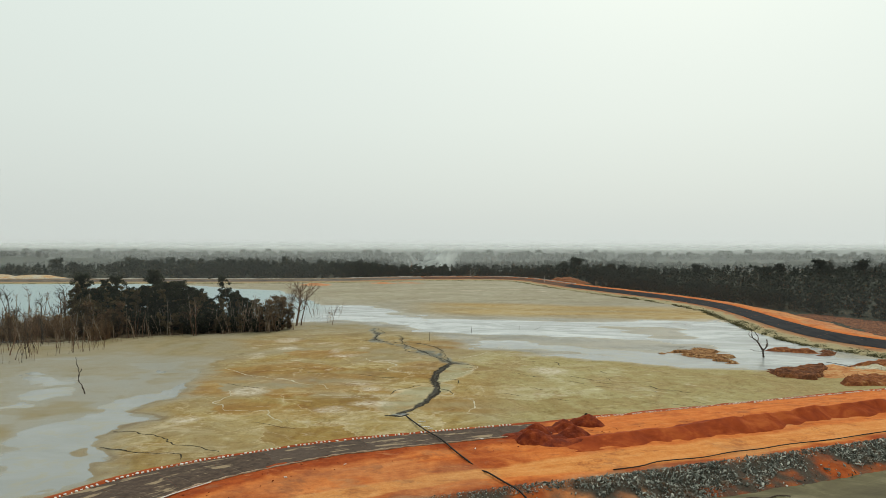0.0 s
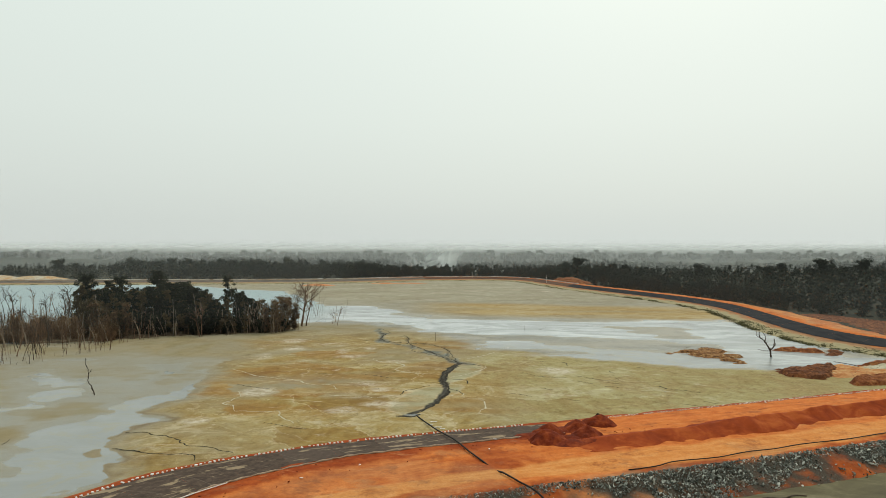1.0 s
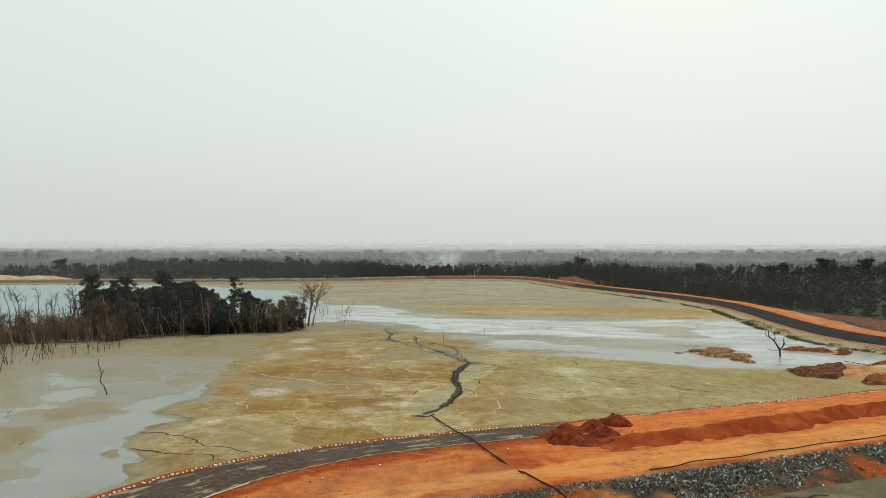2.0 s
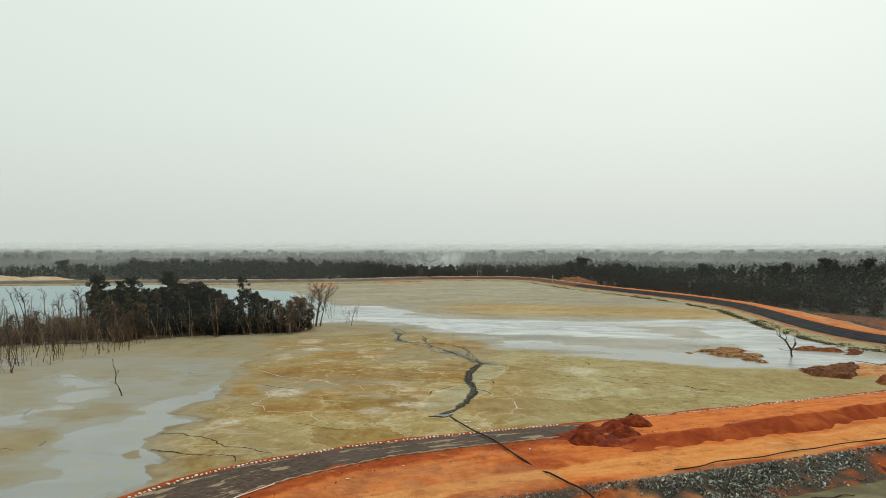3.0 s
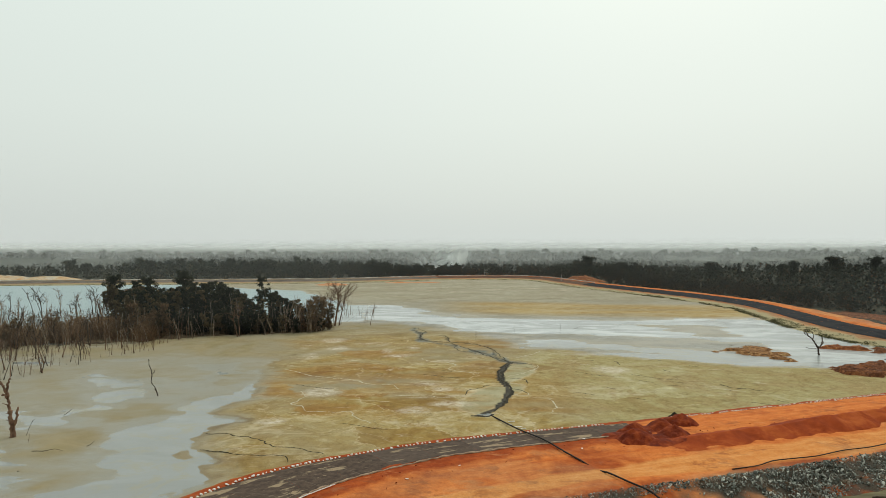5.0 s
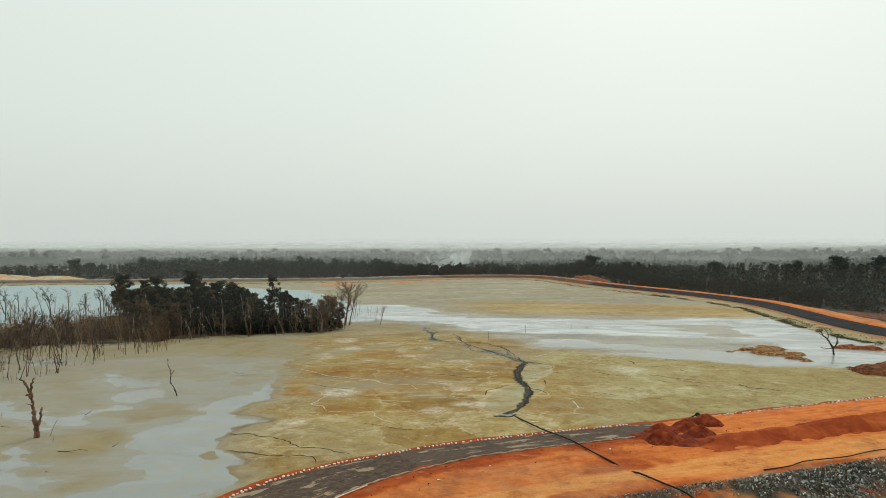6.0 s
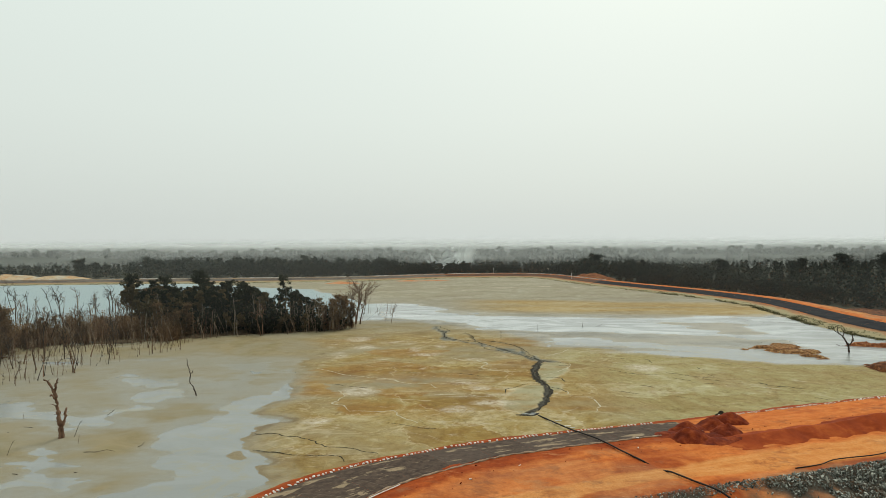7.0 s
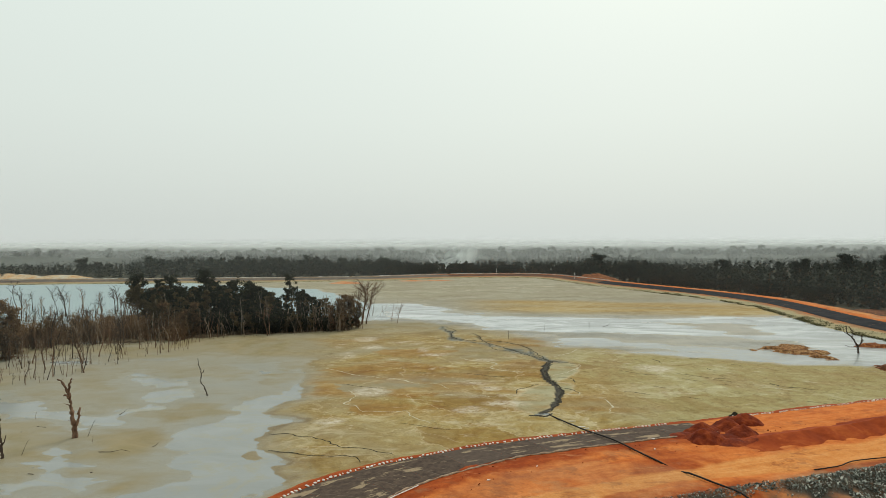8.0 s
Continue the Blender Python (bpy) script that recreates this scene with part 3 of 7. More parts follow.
WASH_RIGHT = [(-1.2, 126.7), (2.9, 129.8), (5.2, 125.0), (3.2, 119.4), (0.2, 114.2), (-2.0, 110.4), (0.2, 108.7), (0.4, 103.6), (-1.8, 100.5), (-2.9, 104.4), (-2.6, 112.3)]
TEAL = [(-6.7, 143.0, 2.6, 3.2), (-3.4, 140.0, 1.5, 2.6), (-21.3, 161.0, 1.6, 4.0), (-1.0, 133.0, 1.0, 3.0)]
BLOOM = [(-43.9, 160.0, 4.0, 5.0), (-34.4, 102.4, 4.2, 4.2), (-18.1, 91.4, 3.2, 2.4), (-27.7, 144.5, 1.8, 4.5), (-22.0, 149.3, 2.0, 3.2), (-37.6, 85.3, 2.6, 2.2),
         (-44.8, 136.1, 2.6, 5.0), (-17.2, 99.8, 6.5, 1.2), (-14, 101.0, 7.5, 1.8), (-12.5, 104.5, 4.5, 2.8), (-12.5, 95.0, 4.0, 2.2), (-16, 110, 4.5, 2.6), (-24, 137, 5.0, 3.0), (-33, 154, 5.0, 4.5), (-40, 148, 4.0, 4.0), (-34.3, 131.6, 5.0, 2.4), (-14.0, 131.0, 3.4, 2.0), (-30, 120, 3.5, 2.2), (19, 122, 4.5, 4.5), (-48, 150, 2.5, 4.0), (-12, 337, 6, 5), (9, 356, 9, 5), (33, 366, 8, 5), (52, 352, 7, 5), (-30, 350, 6, 5)]

# ---- ground, tailings and water ----
def ground_height(x, y):
    far = np.hypot(x, y)
    z = -2.0 + 1.7 * smooth(118, 150, y) + 15 * smooth(1800, 4300, far) + 1.2 * fbm(x, y, 160, 3, 3) * smooth(480, 700, far)
    return z + 5 * fbm(x, y, 900, 3, 5) * smooth(1500, 3000, far)


ring = np.concatenate([np.arange(-30, 700, 8), np.geomspace(700, 4800, 60)])
spread = np.linspace(-1.5, 1.5, 260)
R, A = np.meshgrid(ring, spread, indexing="ij")
GX, GY = A * np.maximum(np.abs(R), 120) * 1.2, R
GX[0], GY[0] = GX[0], -400
ground = tagged(sheet("ground", GX, GY, ground_height(GX, GY), floor_mat), "dark scrubby forest floor reaching to the horizon", "ground", kind="structure")

rows_y = [46.0]
while rows_y[-1] < 480:
    rows_y.append(rows_y[-1] + min(4.0, max(0.25, rows_y[-1] ** 2 / 20500)))
cols = np.linspace(-1.02, 0.80, 600)
TY, U = np.meshgrid(np.array(rows_y), cols, indexing="ij")
TX = U * (TY + 12) - 12
fray = fbm(TX * 0.8, TY * 1.2, 2.4, 5, 25)
wob = 1.7 * fbm(TX * 0.6, TY * 1.1, 7, 6, 11) + 0.7 * fbm(TX * 0.6, TY, 1.6, 3, 21)
depth = np.full(TX.shape, -40.0)
bend_x = 3.4 * fbm(TX, TY, 9, 6, 13) + 1.0 * fbm(TX, TY, 1.7, 3, 15)
bend_y = 3.4 * fbm(TX, TY, 9, 6, 17) + 1.0 * fbm(TX, TY, 1.7, 3, 19)
ragged = fbm(TX * 0.5, TY * 1.3, 8, 6, 23) - 0.12
for i, pool in enumerate(POOLS):
    depth = np.maximum(depth, inside(TX + 0.45 * bend_x, TY + 0.45 * bend_y, pool) + 0.3 * wob + (1.8, 3.2, 3.2, 3.2)[i] * ragged + (1.5, 2.0, 2.0, 2.0)[i] * fray - (-0.2, 0.3, 0.5, 2.0)[i])
streaks = fbm(TX * 0.35, TY * 1.5, 22, 5, 31)
river = np.maximum(inside(TX, TY, RIVER), inside(TX, TY, RIVER_END)) + 1.6 * wob + 9 * streaks + 3 * fbm(TX * 0.3, TY * 1.5, 7, 5, 33)
silt_in = inside(TX, TY, SILT) + 2 * wob
thin_water = np.maximum(np.minimum(silt_in, 9 * (streaks - 0.02)), inside(TX, TY, SHEET) - 2.0 + 1.5 * wob + 8 * fbm(TX * 0.5, TY * 1.2, 14, 5, 35))
far_in = inside(TX, TY, FAR_POOL) + 1.5 * wob
depth = np.maximum.reduce([depth, river, thin_water, far_in])
inland = np.maximum(inside(TX + 0.4 * bend_x, TY + 0.4 * bend_y, CRUST) + 1.5 * fray + 0.6 * ragged, inside(TX + 0.2 * bend_x, TY + 0.2 * bend_y, ISLET))
left_flat = (1 - smooth(-1.0, 0.2, inland)) * (1 - smooth(150, 185, TY))
depth = np.where(TY < 125, np.minimum(depth, -0.9 * inland), depth)
wet_left = left_flat * (fbm(TX * 0.5, TY * 1.6, 20, 7, 41) - 0.68) * 8
depth = np.maximum(depth, np.where(left_flat > 0.5, wet_left, -9))
chan_d, _ = line_distance(TX, TY, glide(CHANNEL, 2.0))
up_d, _ = line_distance(TX + 3.2 * fbm(TX, TY, 11, 4, 151), TY + 3.2 * fbm(TX, TY, 11, 4, 153), glide(CHANNEL_UP, 3.0))
side_d, _ = line_distance(TX + 1.5 * fbm(TX, TY, 9, 4, 155), TY + 1.5 * fbm(TX, TY, 9, 4, 157), glide(CHANNEL_SIDE, 3.0))
chan_w = 0.47 + 0.34 * fbm(TX, TY, 3, 3, 51) + 0.20 * fbm(TX, TY, 1.0, 3, 57) + 0.18 * smooth(96, 104, TY)
teal = np.zeros(TX.shape)
for x, y, rx, ry in TEAL:
    teal = np.maximum(teal, 1 - smooth(0.6, 1.1, np.hypot((TX - x) / rx, (TY - y) / ry) + 0.45 * fbm(TX, TY, 2.5, 4, 155)))
teal = np.maximum(teal, 0.8 * (1 - smooth(0.3, 1.6, up_d + 1.0 * fbm(TX, TY, 4, 4, 159))))
channel = np.maximum(1 - smooth(chan_w * 0.9, chan_w * 1.1 + 0.03, chan_d), np.maximum(0.75 * (1 - smooth(0.16, 0.55, up_d + 0.4 * fbm(TX, TY, 3, 3, 53))), 0.6 * (1 - smooth(0.12, 0.5, side_d))))
bed = np.exp(-((chan_d - 0.1) / (0.5 * np.maximum(chan_w, 0.2))) ** 2)
wash = np.maximum(inside(TX, TY, WASH_LEFT), inside(TX, TY, WASH_RIGHT)) + 1.1 * fbm(TX, TY, 4, 5, 161)
wash_a = 0.85 * smooth(-0.1, 0.5, wash) * np.clip(0.62 + 0.9 * fbm(TX * 0.5, TY, 2.6, 5, 163), 0.1, 1)
bloom = np.zeros(TX.shape)
for x, y, rx, ry in BLOOM:
    bloom = np.maximum(bloom, 1 - smooth(0.3, 1.15, np.hypot((TX - x) / rx, (TY - y) / ry)))
bloom = bloom * smooth(-0.45, 0.35, fbm(TX * 0.6, TY * 1.2, 3.0, 5, 165))
crust = 0.4 * np.exp(-((wash - 0.1) / 0.35) ** 2)
veins = np.abs(fbm(TX, TY * 1.5, 26, 4, 71))
blend = 9 * smooth(108, 140, TY)
middle = smooth(-0.2 - blend, 0.9 + blend, inland) * (1 - smooth(0, 26, TX)) * (1 - smooth(150, 190, TY))
crust = np.maximum(crust, 0.3 * (1 - smooth(0.004, 0.016, veins)) * middle)
TZ = np.clip(-0.03 * depth, -0.10, 0.10) + 0.012 * fbm(TX, TY, 4, 4, 81) * smooth(0, 2, -depth) - 0.16 * channel * smooth(0.5, 1.5, -depth)
TZ = np.where(channel > 0.05, np.maximum(TZ, 0.012), TZ)
outlet = np.hypot((TX + 7.3) / 1.35, (TY - 89.3) / 0.8) + 0.25 * fbm(TX, TY, 1.2, 3, 83)
TZ = np.where(outlet < 1, -0.05 * (1 - outlet), TZ)
channel = channel * smooth(0.8, 1.1, outlet)
rim = np.exp(-((inland - 0.5) / 0.7) ** 2) * (TY < 140) * np.clip(0.6 + 0.8 * fbm(TX, TY, 6, 3, 93), 0, 1)
ochre_a = middle * np.clip(0.9 + 0.9 * fbm(TX, TY * 1.4, 22, 4, 91), 0, 1)
far_tan = (1 - smooth(9, 22, np.abs(TY - (251 - 0.22 * TX) + 7 * fbm(TX * 0.6, TY * 1.4, 34, 4, 95)) * 0.6)) * smooth(-30, 12, TX) * np.clip(0.95 + 0.5 * fbm(TX * 0.3, TY * 1.5, 12, 4, 96), 0.3, 1)
amber_a = smooth(0.10, 0.22, fbm(TX * 0.6 + 0.5 * bend_x, TY * 1.1 + 0.5 * bend_y, 17, 6, 97) - 0.25) * 0.75
for lobe_outline in LOBES:
    amber_a = np.maximum(amber_a, smooth(-0.25, 0.45, inside(TX + 0.9 * bend_x, TY + 0.9 * bend_y, lobe_outline) + 1.2 * fbm(TX * 0.5, TY, 3, 5, 98)))
amber_a = 0.85 * amber_a * middle * (1 - wash_a) * np.clip(0.8 + 0.7 * fbm(TX * 0.6, TY * 1.2, 5, 5, 99), 0.25, 1)
ochre_a = ochre_a * (1 - 0.9 * wash_a)
green_a = smooth(-4, 14, TX + 3 * wob) * (1 - smooth(140, 165, TY - 0.0 * TX)) * 0.9
green_a = np.maximum(green_a, 0.55 * smooth(262, 300, TY))
silt_a = np.maximum(smooth(-1, 4, silt_in), (0.45 + 0.35 * (1 - smooth(232, 262, TY))) * smooth(190, 206, TY) * (1 - far_tan))
damp_a = smooth(-5, 0, depth)
film_a = 0.95 * left_flat * smooth(-7.5, 0.3, depth - 0.8 + 6.0 * fbm(TX * 0.6, TY * 1.3, 11, 5, 43) + 2.5 * fbm(TX * 0.5, TY * 1.2, 3, 4, 45)) * (TY < 150)
film_a = np.maximum(film_a, 0.6 * left_flat * smooth(-0.10, 0.35, fbm(TX * 0.5, TY * 1.2, 26, 5, 47) + 0.25 * fbm(TX * 0.6, TY * 1.3, 5, 4, 49)) * smooth(78, 92, TY) * (1 - smooth(140, 158, TY)))
tailings = sheet("tailings_flat", TX, TY, TZ, tailings_mat, in_pond(TX, TY), dict(ochre=ochre_a, green=green_a, silt=silt_a, damp=damp_a, channel=channel, bed=bed, crust=crust, rim=rim, teal=teal, wash=wash_a, bloom=bloom, film=film_a, tan=0.92 * far_tan, amber=amber_a))
mx, my = np.meshgrid(np.arange(-420, -20, 4.0), np.arange(-90, 48, 4.0))
mz = 0.02 + 0.06 * fbm(mx, my, 30, 4, 99)
margin = sheet("tailings_margin", mx, my, mz, tailings_mat, in_pond(mx, my), {k: 0 * mx for k in ("ochre", "green", "silt", "damp", "channel", "bed", "crust", "rim", "teal", "wash", "bloom", "film", "tan", "amber")})
tagged(margin, "grey-beige mine tailings beyond the near corner", "tailings", kind="structure")
tagged(tailings, "cracked ochre and grey-green mine tailings drying in a pond", "tailings", kind="structure")

wx, wy = np.meshgrid(np.arange(-420, 121, 4.0), np.arange(-90, 487, 4.0))
deep = smooth(-40, -70, wx) * smooth(170, 200, wy)
water = sheet("pond_water", wx, wy, np.zeros(wx.shape), water_mat, in_pond(wx, wy, 2.0), dict(deep=deep, brown=0 * deep, flow=np.maximum(smooth(150, 170, wy), 0.7 * smooth(44, 62, wx) * smooth(122, 136, wy))))
tagged(water, "shallow murky grey-blue water lying on the tailings", "water", kind="structure")

# ---- near dike: edge strip, liner bed, haul road, rock slope ----
def liner_width(s_x):
    return 6.3 + 3.2 * (1 - smooth(-40, -14, s_x))


normal = ribbon_frame(bag_line)
ROAD = 21.2
off = np.concatenate([np.arange(2.6, -27.0, -0.35), [-29, -33, -40, -52]])


def dike_points(line, nor, offsets):
    X = line[:, :1] + nor[:, :1] * offsets[None, :]
    Y = line[:, 1:2] + nor[:, 1:2] * offsets[None, :]
    return X, Y


DX, DY = dike_points(bag_line, normal, off)
O = np.repeat(off[None, :], len(bag_line), 0) + 0.35 * fbm(DX, DY, 3.0, 3, 101)
LW = liner_width(bag_line[:, 0])[:, None]
DZ = np.interp(O, [-60, -29, -25.5, -21.2, -6, 0, 1.7, 2.6], [-2.4, -2.0, -1.0, 0.75, 0.8, 0.30, 0.07, -0.35])
on_road = smooth(-LW - 0.5, -LW - 2, O) * smooth(-21.5, -19.5, O)
DZ += 0.10 * fbm(DX, DY, 5, 4, 105) * (0.4 + on_road) + 0.03 * fbm(DX, DY, 0.9, 3, 107)
for rut in (-13.6, -15.6, -17.4, -18.9):
    DZ -= 0.05 * on_road * np.exp(-((O + rut * -1 + 0.4 * fbm(DX, DY, 14, 2, 109)) / 0.35) ** 2)
under_liner = smooth(0.2, -0.6, O) * smooth(-LW + 0.3, -LW + 0.9, O) * (1 - smooth(10.0, 12.0, DX))
DZ -= 0.16 * under_liner
red_a = np.maximum(smooth(-0.4, 0.6, O), 0.9 * smooth(-LW - 4.5, -LW - 1, O) * (1 - smooth(5, 20, DX)))
red_a = np.maximum(red_a, 0.55 * smooth(-18.8, -20.5, O))
red_a = np.maximum(red_a, 0.32 * on_road * (1 - smooth(4, 20, DX)))
lane_o = O + 0.9 * fbm(DX, DY, 18, 3, 115)
sandy_a = 0.95 * smooth(-12.5 - 2.2 * (1 - smooth(0, 22, DX)), -14.5 - 1.6 * (1 - smooth(0, 22, DX)), lane_o) * smooth(-20.2 + 1.4 * (1 - smooth(0, 22, DX)), -18.4, lane_o) + 0.4 * smooth(-4.0, -6.0, O) * smooth(-9.5, -8, O) * smooth(12, 22, DX)
stony_shade_a = smooth(-20.6, -21.8, O) * smooth(-0.15, 0.35, 0.62 - 0.35 * smooth(-22.5, -24.5, O) - 0.8 * np.maximum(fbm(DX, DY, 6, 3, 141), 0) + 0.35 * fbm(DX, DY, 1.2, 3, 149))
near_dike = sheet("near_dike", DX, DY, DZ, laterite_mat, None, dict(red=red_a, sandy=sandy_a, dull=np.maximum(0.18 * smooth(0.1, 0.8, fbm(DX, DY, 9, 4, 113) + 0.25 * (1 - smooth(-5, 15, DX))) * on_road * smooth(-LW - 2, -LW - 5, O), 0.45 * smooth(-19.2, -20.8, O) * smooth(-0.3, 0.5, fbm(DX, DY, 7, 5, 117)) * (1 - smooth(20, 34, DX))), stony_shade=stony_shade_a, along=0.5 * np.arange(len(bag_line))[:, None] + 0 * DX, across=O))
tagged(near_dike, "orange laterite haul road on top of an earth dike", "dike", kind="structure")

low_x, low_y = np.meshgrid(np.linspace(-60, 260, 60), np.linspace(-60, 110, 40))
d, s = line_distance(low_x, low_y, bag_line[::6])
seep_mat, t, b = material("wet_brown_silt", 0.45, 1.33, 0.10)
pale_silt = noise_tex(t, 0.12, 7, 0.66, (0.6, 1.3, 1), 1.4)
set_colour(t, b, ramp(t, pale_silt, [(0.32, (0.055, 0.044, 0.016)), (0.5, (0.095, 0.080, 0.034)), (0.64, (0.175, 0.152, 0.08))]))
low_water = sheet("seepage_water", low_x, low_y, np.full(low_x.shape, -1.0), seep_mat, d * s < -15, dict(deep=0.0 * low_x, brown=np.ones(low_x.shape), flow=0 * low_x))
tagged(low_water, "still brownish seepage water below the rock slope", "water", kind="structure")

# ---- far dike ring ----
rnormal = ribbon_frame(right_line)      # to the left of its way is the pond
roff = np.array([8.5, 7.2, 6.4, 5.6, 4.6, 3.6, 2.6, 1.6, 0.6, -0.4, -1.6, -3, -4.6, -6.2, -7.4, -8.4, -9.6, -10.8, -12, -13.4, -15, -17, -20, -24, -28, -32, -37, -44])
FX, FY = dike_points(right_line, rnormal, roff)
FO = np.repeat(roff[None, :], len(right_line), 0)
FW = FO + 1.3 * fbm(FX, FY, 6, 4, 121)
FZ = np.interp(FO, [-44, -31, -26, -20, -13, -8.6, -7, 0, 6.2, 8.5], [-2.5, -0.9, 0.0, 0.3, 2.4, 2.75, 2.5, 1.0, 0.06, -0.4])
FZ += 0.15 * fbm(FX, FY, 8, 4, 123) * smooth(-7.2, -9, FO) + 0.05 * fbm(FX, FY, 4, 3, 125)
fred = np.maximum(0.9 * smooth(1.7, 0.7, FW) * smooth(-1.0, 0.0, FW) * (1 - 0.3 * smooth(260, 340, FY)), 0.35 * smooth(-9, -12, FW))
fdull = np.maximum(smooth(0.8, 2.0, FW), 0.55 * smooth(-1, 0.2, FO) * smooth(250, 330, FY))
fdull = np.maximum(fdull, 0.5 * smooth(2.6, 1.4, FW) * smooth(-1.2, -0.2, FW))
fdull = np.maximum(fdull, 0.16 * smooth(-8, -10, FW) + 0.3 * smooth(0.1, 0.6, fbm(FX, FY, 5, 4, 129)) * smooth(-8, -10, FW))
fdull = np.maximum(fdull, 0.75 * smooth(-10, -90, FX) * smooth(300, 380, FY))
fsandy = 0.9 * smooth(-8, -11, FW) * (1 - smooth(-22, -30, FW)) * smooth(0.0, 0.4, fbm(FX, FY, 12, 3, 128) + 0.3)
far_dike = sheet("far_dike", FX, FY, FZ, laterite_mat, None, dict(red=fred, sandy=fsandy, dull=fdull, stony_shade=0 * FX, along=2.0 * np.arange(len(right_line))[:, None] + 0 * FX, across=0.5 * FO))
tagged(far_dike, "long curving laterite dike closing off the pond", "dike", kind="structure")


def strip_panels(parent, line, nor, starts, inner, outer, lift, heights, mat, name, cuts):
    """Sheets of lining laid side by side along a line, each an object under its thing."""
    for a, e in zip(starts[:-1], starts[1:]):
        seg = slice(a, min(e + 1, len(line)))
        ln, nr = line[seg], nor[seg]
        w = np.linspace(0, 1, cuts)[None, :]
        o = inner(ln[:, 0])[:, None] * (1 - w) + outer(ln[:, 0])[:, None] * w
        X, Y = ln[:, :1] + nr[:, :1] * o, ln[:, 1:2] + nr[:, 1:2] * o
        Z = heights(o) + lift + 0.025 * fbm(X, Y, 2.0, 3, 131) + 0.012 * (np.arange(len(ln))[:, None] == 0)
        ob = sheet(name, X, Y, Z, mat, None, dict(silty=np.ones(X.shape), along=0.5 * (a + np.arange(len(ln)))[:, None] + 0 * X, across=o))
        ob.parent = parent


near_liner = tagged(new("pond_liner"), "black plastic pond liner with patches of dried tan silt", "liner", kind="structure")
s_end = int(np.argmin(np.abs(bag_line[:, 0] - 11.5)))
s_start = int(np.argmax(bag_line[:, 1] > 32))
near_h = lambda o: np.interp(o, [-12, -6, 0, 1.7], [0.8, 0.8, 0.30, 0.07])
strip_panels(near_liner, bag_line, normal, list(range(s_start, s_end, 12)) + [s_end], lambda x: -0.25 + 0 * x, lambda x: -liner_width(x), 0.035, near_h, liner_mat, "panel", 14)
edge_pts, edge_r = [], []
for k in range(s_start, s_end):
    o = -liner_width(bag_line[k, 0]) - 0.15 + 0.25 * float(fbm(bag_line[k, 0], bag_line[k, 1], 6, 2, 133))
    edge_pts.append((bag_line[k, 0] + normal[k, 0] * o, bag_line[k, 1] + normal[k, 1] * o, 0.86 + 0.04 * math.sin(k * 1.7)))
    edge_r.append(0.095 + 0.03 * math.sin(k * 0.9))
bld = Build()
bld.tube(edge_pts, edge_r, 7)
part("rolled_edge", bld, tan_mat, near_liner, "dusty beige rolled edge of the liner")

road_liner = tagged(new("dike_liner"), "dark grey liner laid along the inner slope of the far dike", "liner", kind="structure")
far_h = lambda o: np.interp(o, [-8.6, -7, 0, 6.2], [2.75, 2.5, 1.0, 0.06])
turn_at = int(np.argmax(right_line[:, 1] > 384))
dusty_mat, t, b = material("dusty_liner", 0.9)
set_colour(t, b, ramp(t, noise_tex(t, 0.25, 5, 0.65, (0.4, 2.0, 1)), [(0.3, (0.06, 0.050, 0.042)), (0.7, (0.20, 0.165, 0.135))]))
rusty_mat, t, b = material("rust_dusted_liner", 0.9)
set_colour(t, b, ramp(t, noise_tex(t, 0.25, 5, 0.65, (0.4, 2.0, 1)), [(0.3, (0.045, 0.030, 0.024)), (0.55, (0.11, 0.058, 0.036)), (0.75, (0.22, 0.105, 0.055))]))
grey_at = int(np.argmax((right_line[:, 0] < -25) & (right_line[:, 1] > 400)))
for first, last, mat in ((0, turn_at, far_liner_mat), (turn_at, grey_at, rusty_mat), (grey_at, len(right_line) - 1, dusty_mat)):
    strip_panels(road_liner, right_line, rnormal, list(range(first, last, 6)) + [last], lambda x: -0.5 + 0 * x, lambda x: -6.4 + 0 * x, 0.10, far_h, mat, "panel", 6)

# ---- rock slope ----
def rock_mesh(seed, size):
    rng = np.random.RandomState(seed)
    bm = bmesh.new()
    for p in rng.normal(size=(9, 3)):
        bm.verts.new(Vector(p / np.linalg.norm(p) * rng.uniform(0.75, 1.0)) * size)
    for v in bm.verts:
        v.co = Vector((v.co.x * 1.3, v.co.y * 0.7, v.co.z * 0.42))
    turn = Euler(tuple(rng.uniform(-1.2, 1.2, 3))).to_matrix()
    for v in bm.verts:
        v.co = turn @ v.co
    bmesh.ops.convex_hull(bm, input=bm.verts)
    bmesh.ops.delete(bm, geom=[v for v in bm.verts if not v.link_faces], context="VERTS")
    bmesh.ops.triangulate(bm, faces=bm.faces)
    me = bpy.data.meshes.new("rock")
    bm.to_mesh(me)
    bm.free()
    me.materials.append(rock_mat)
    return me


rock_kinds = [rock_mesh(200 + k, 1.0) for k in range(10)]
rock_arrays = []
for me in rock_kinds:
    v = np.array([tuple(p.co) for p in me.vertices])
    f = np.array([tuple(p.vertices) for p in me.polygons])
    rock_arrays.append((v, f))


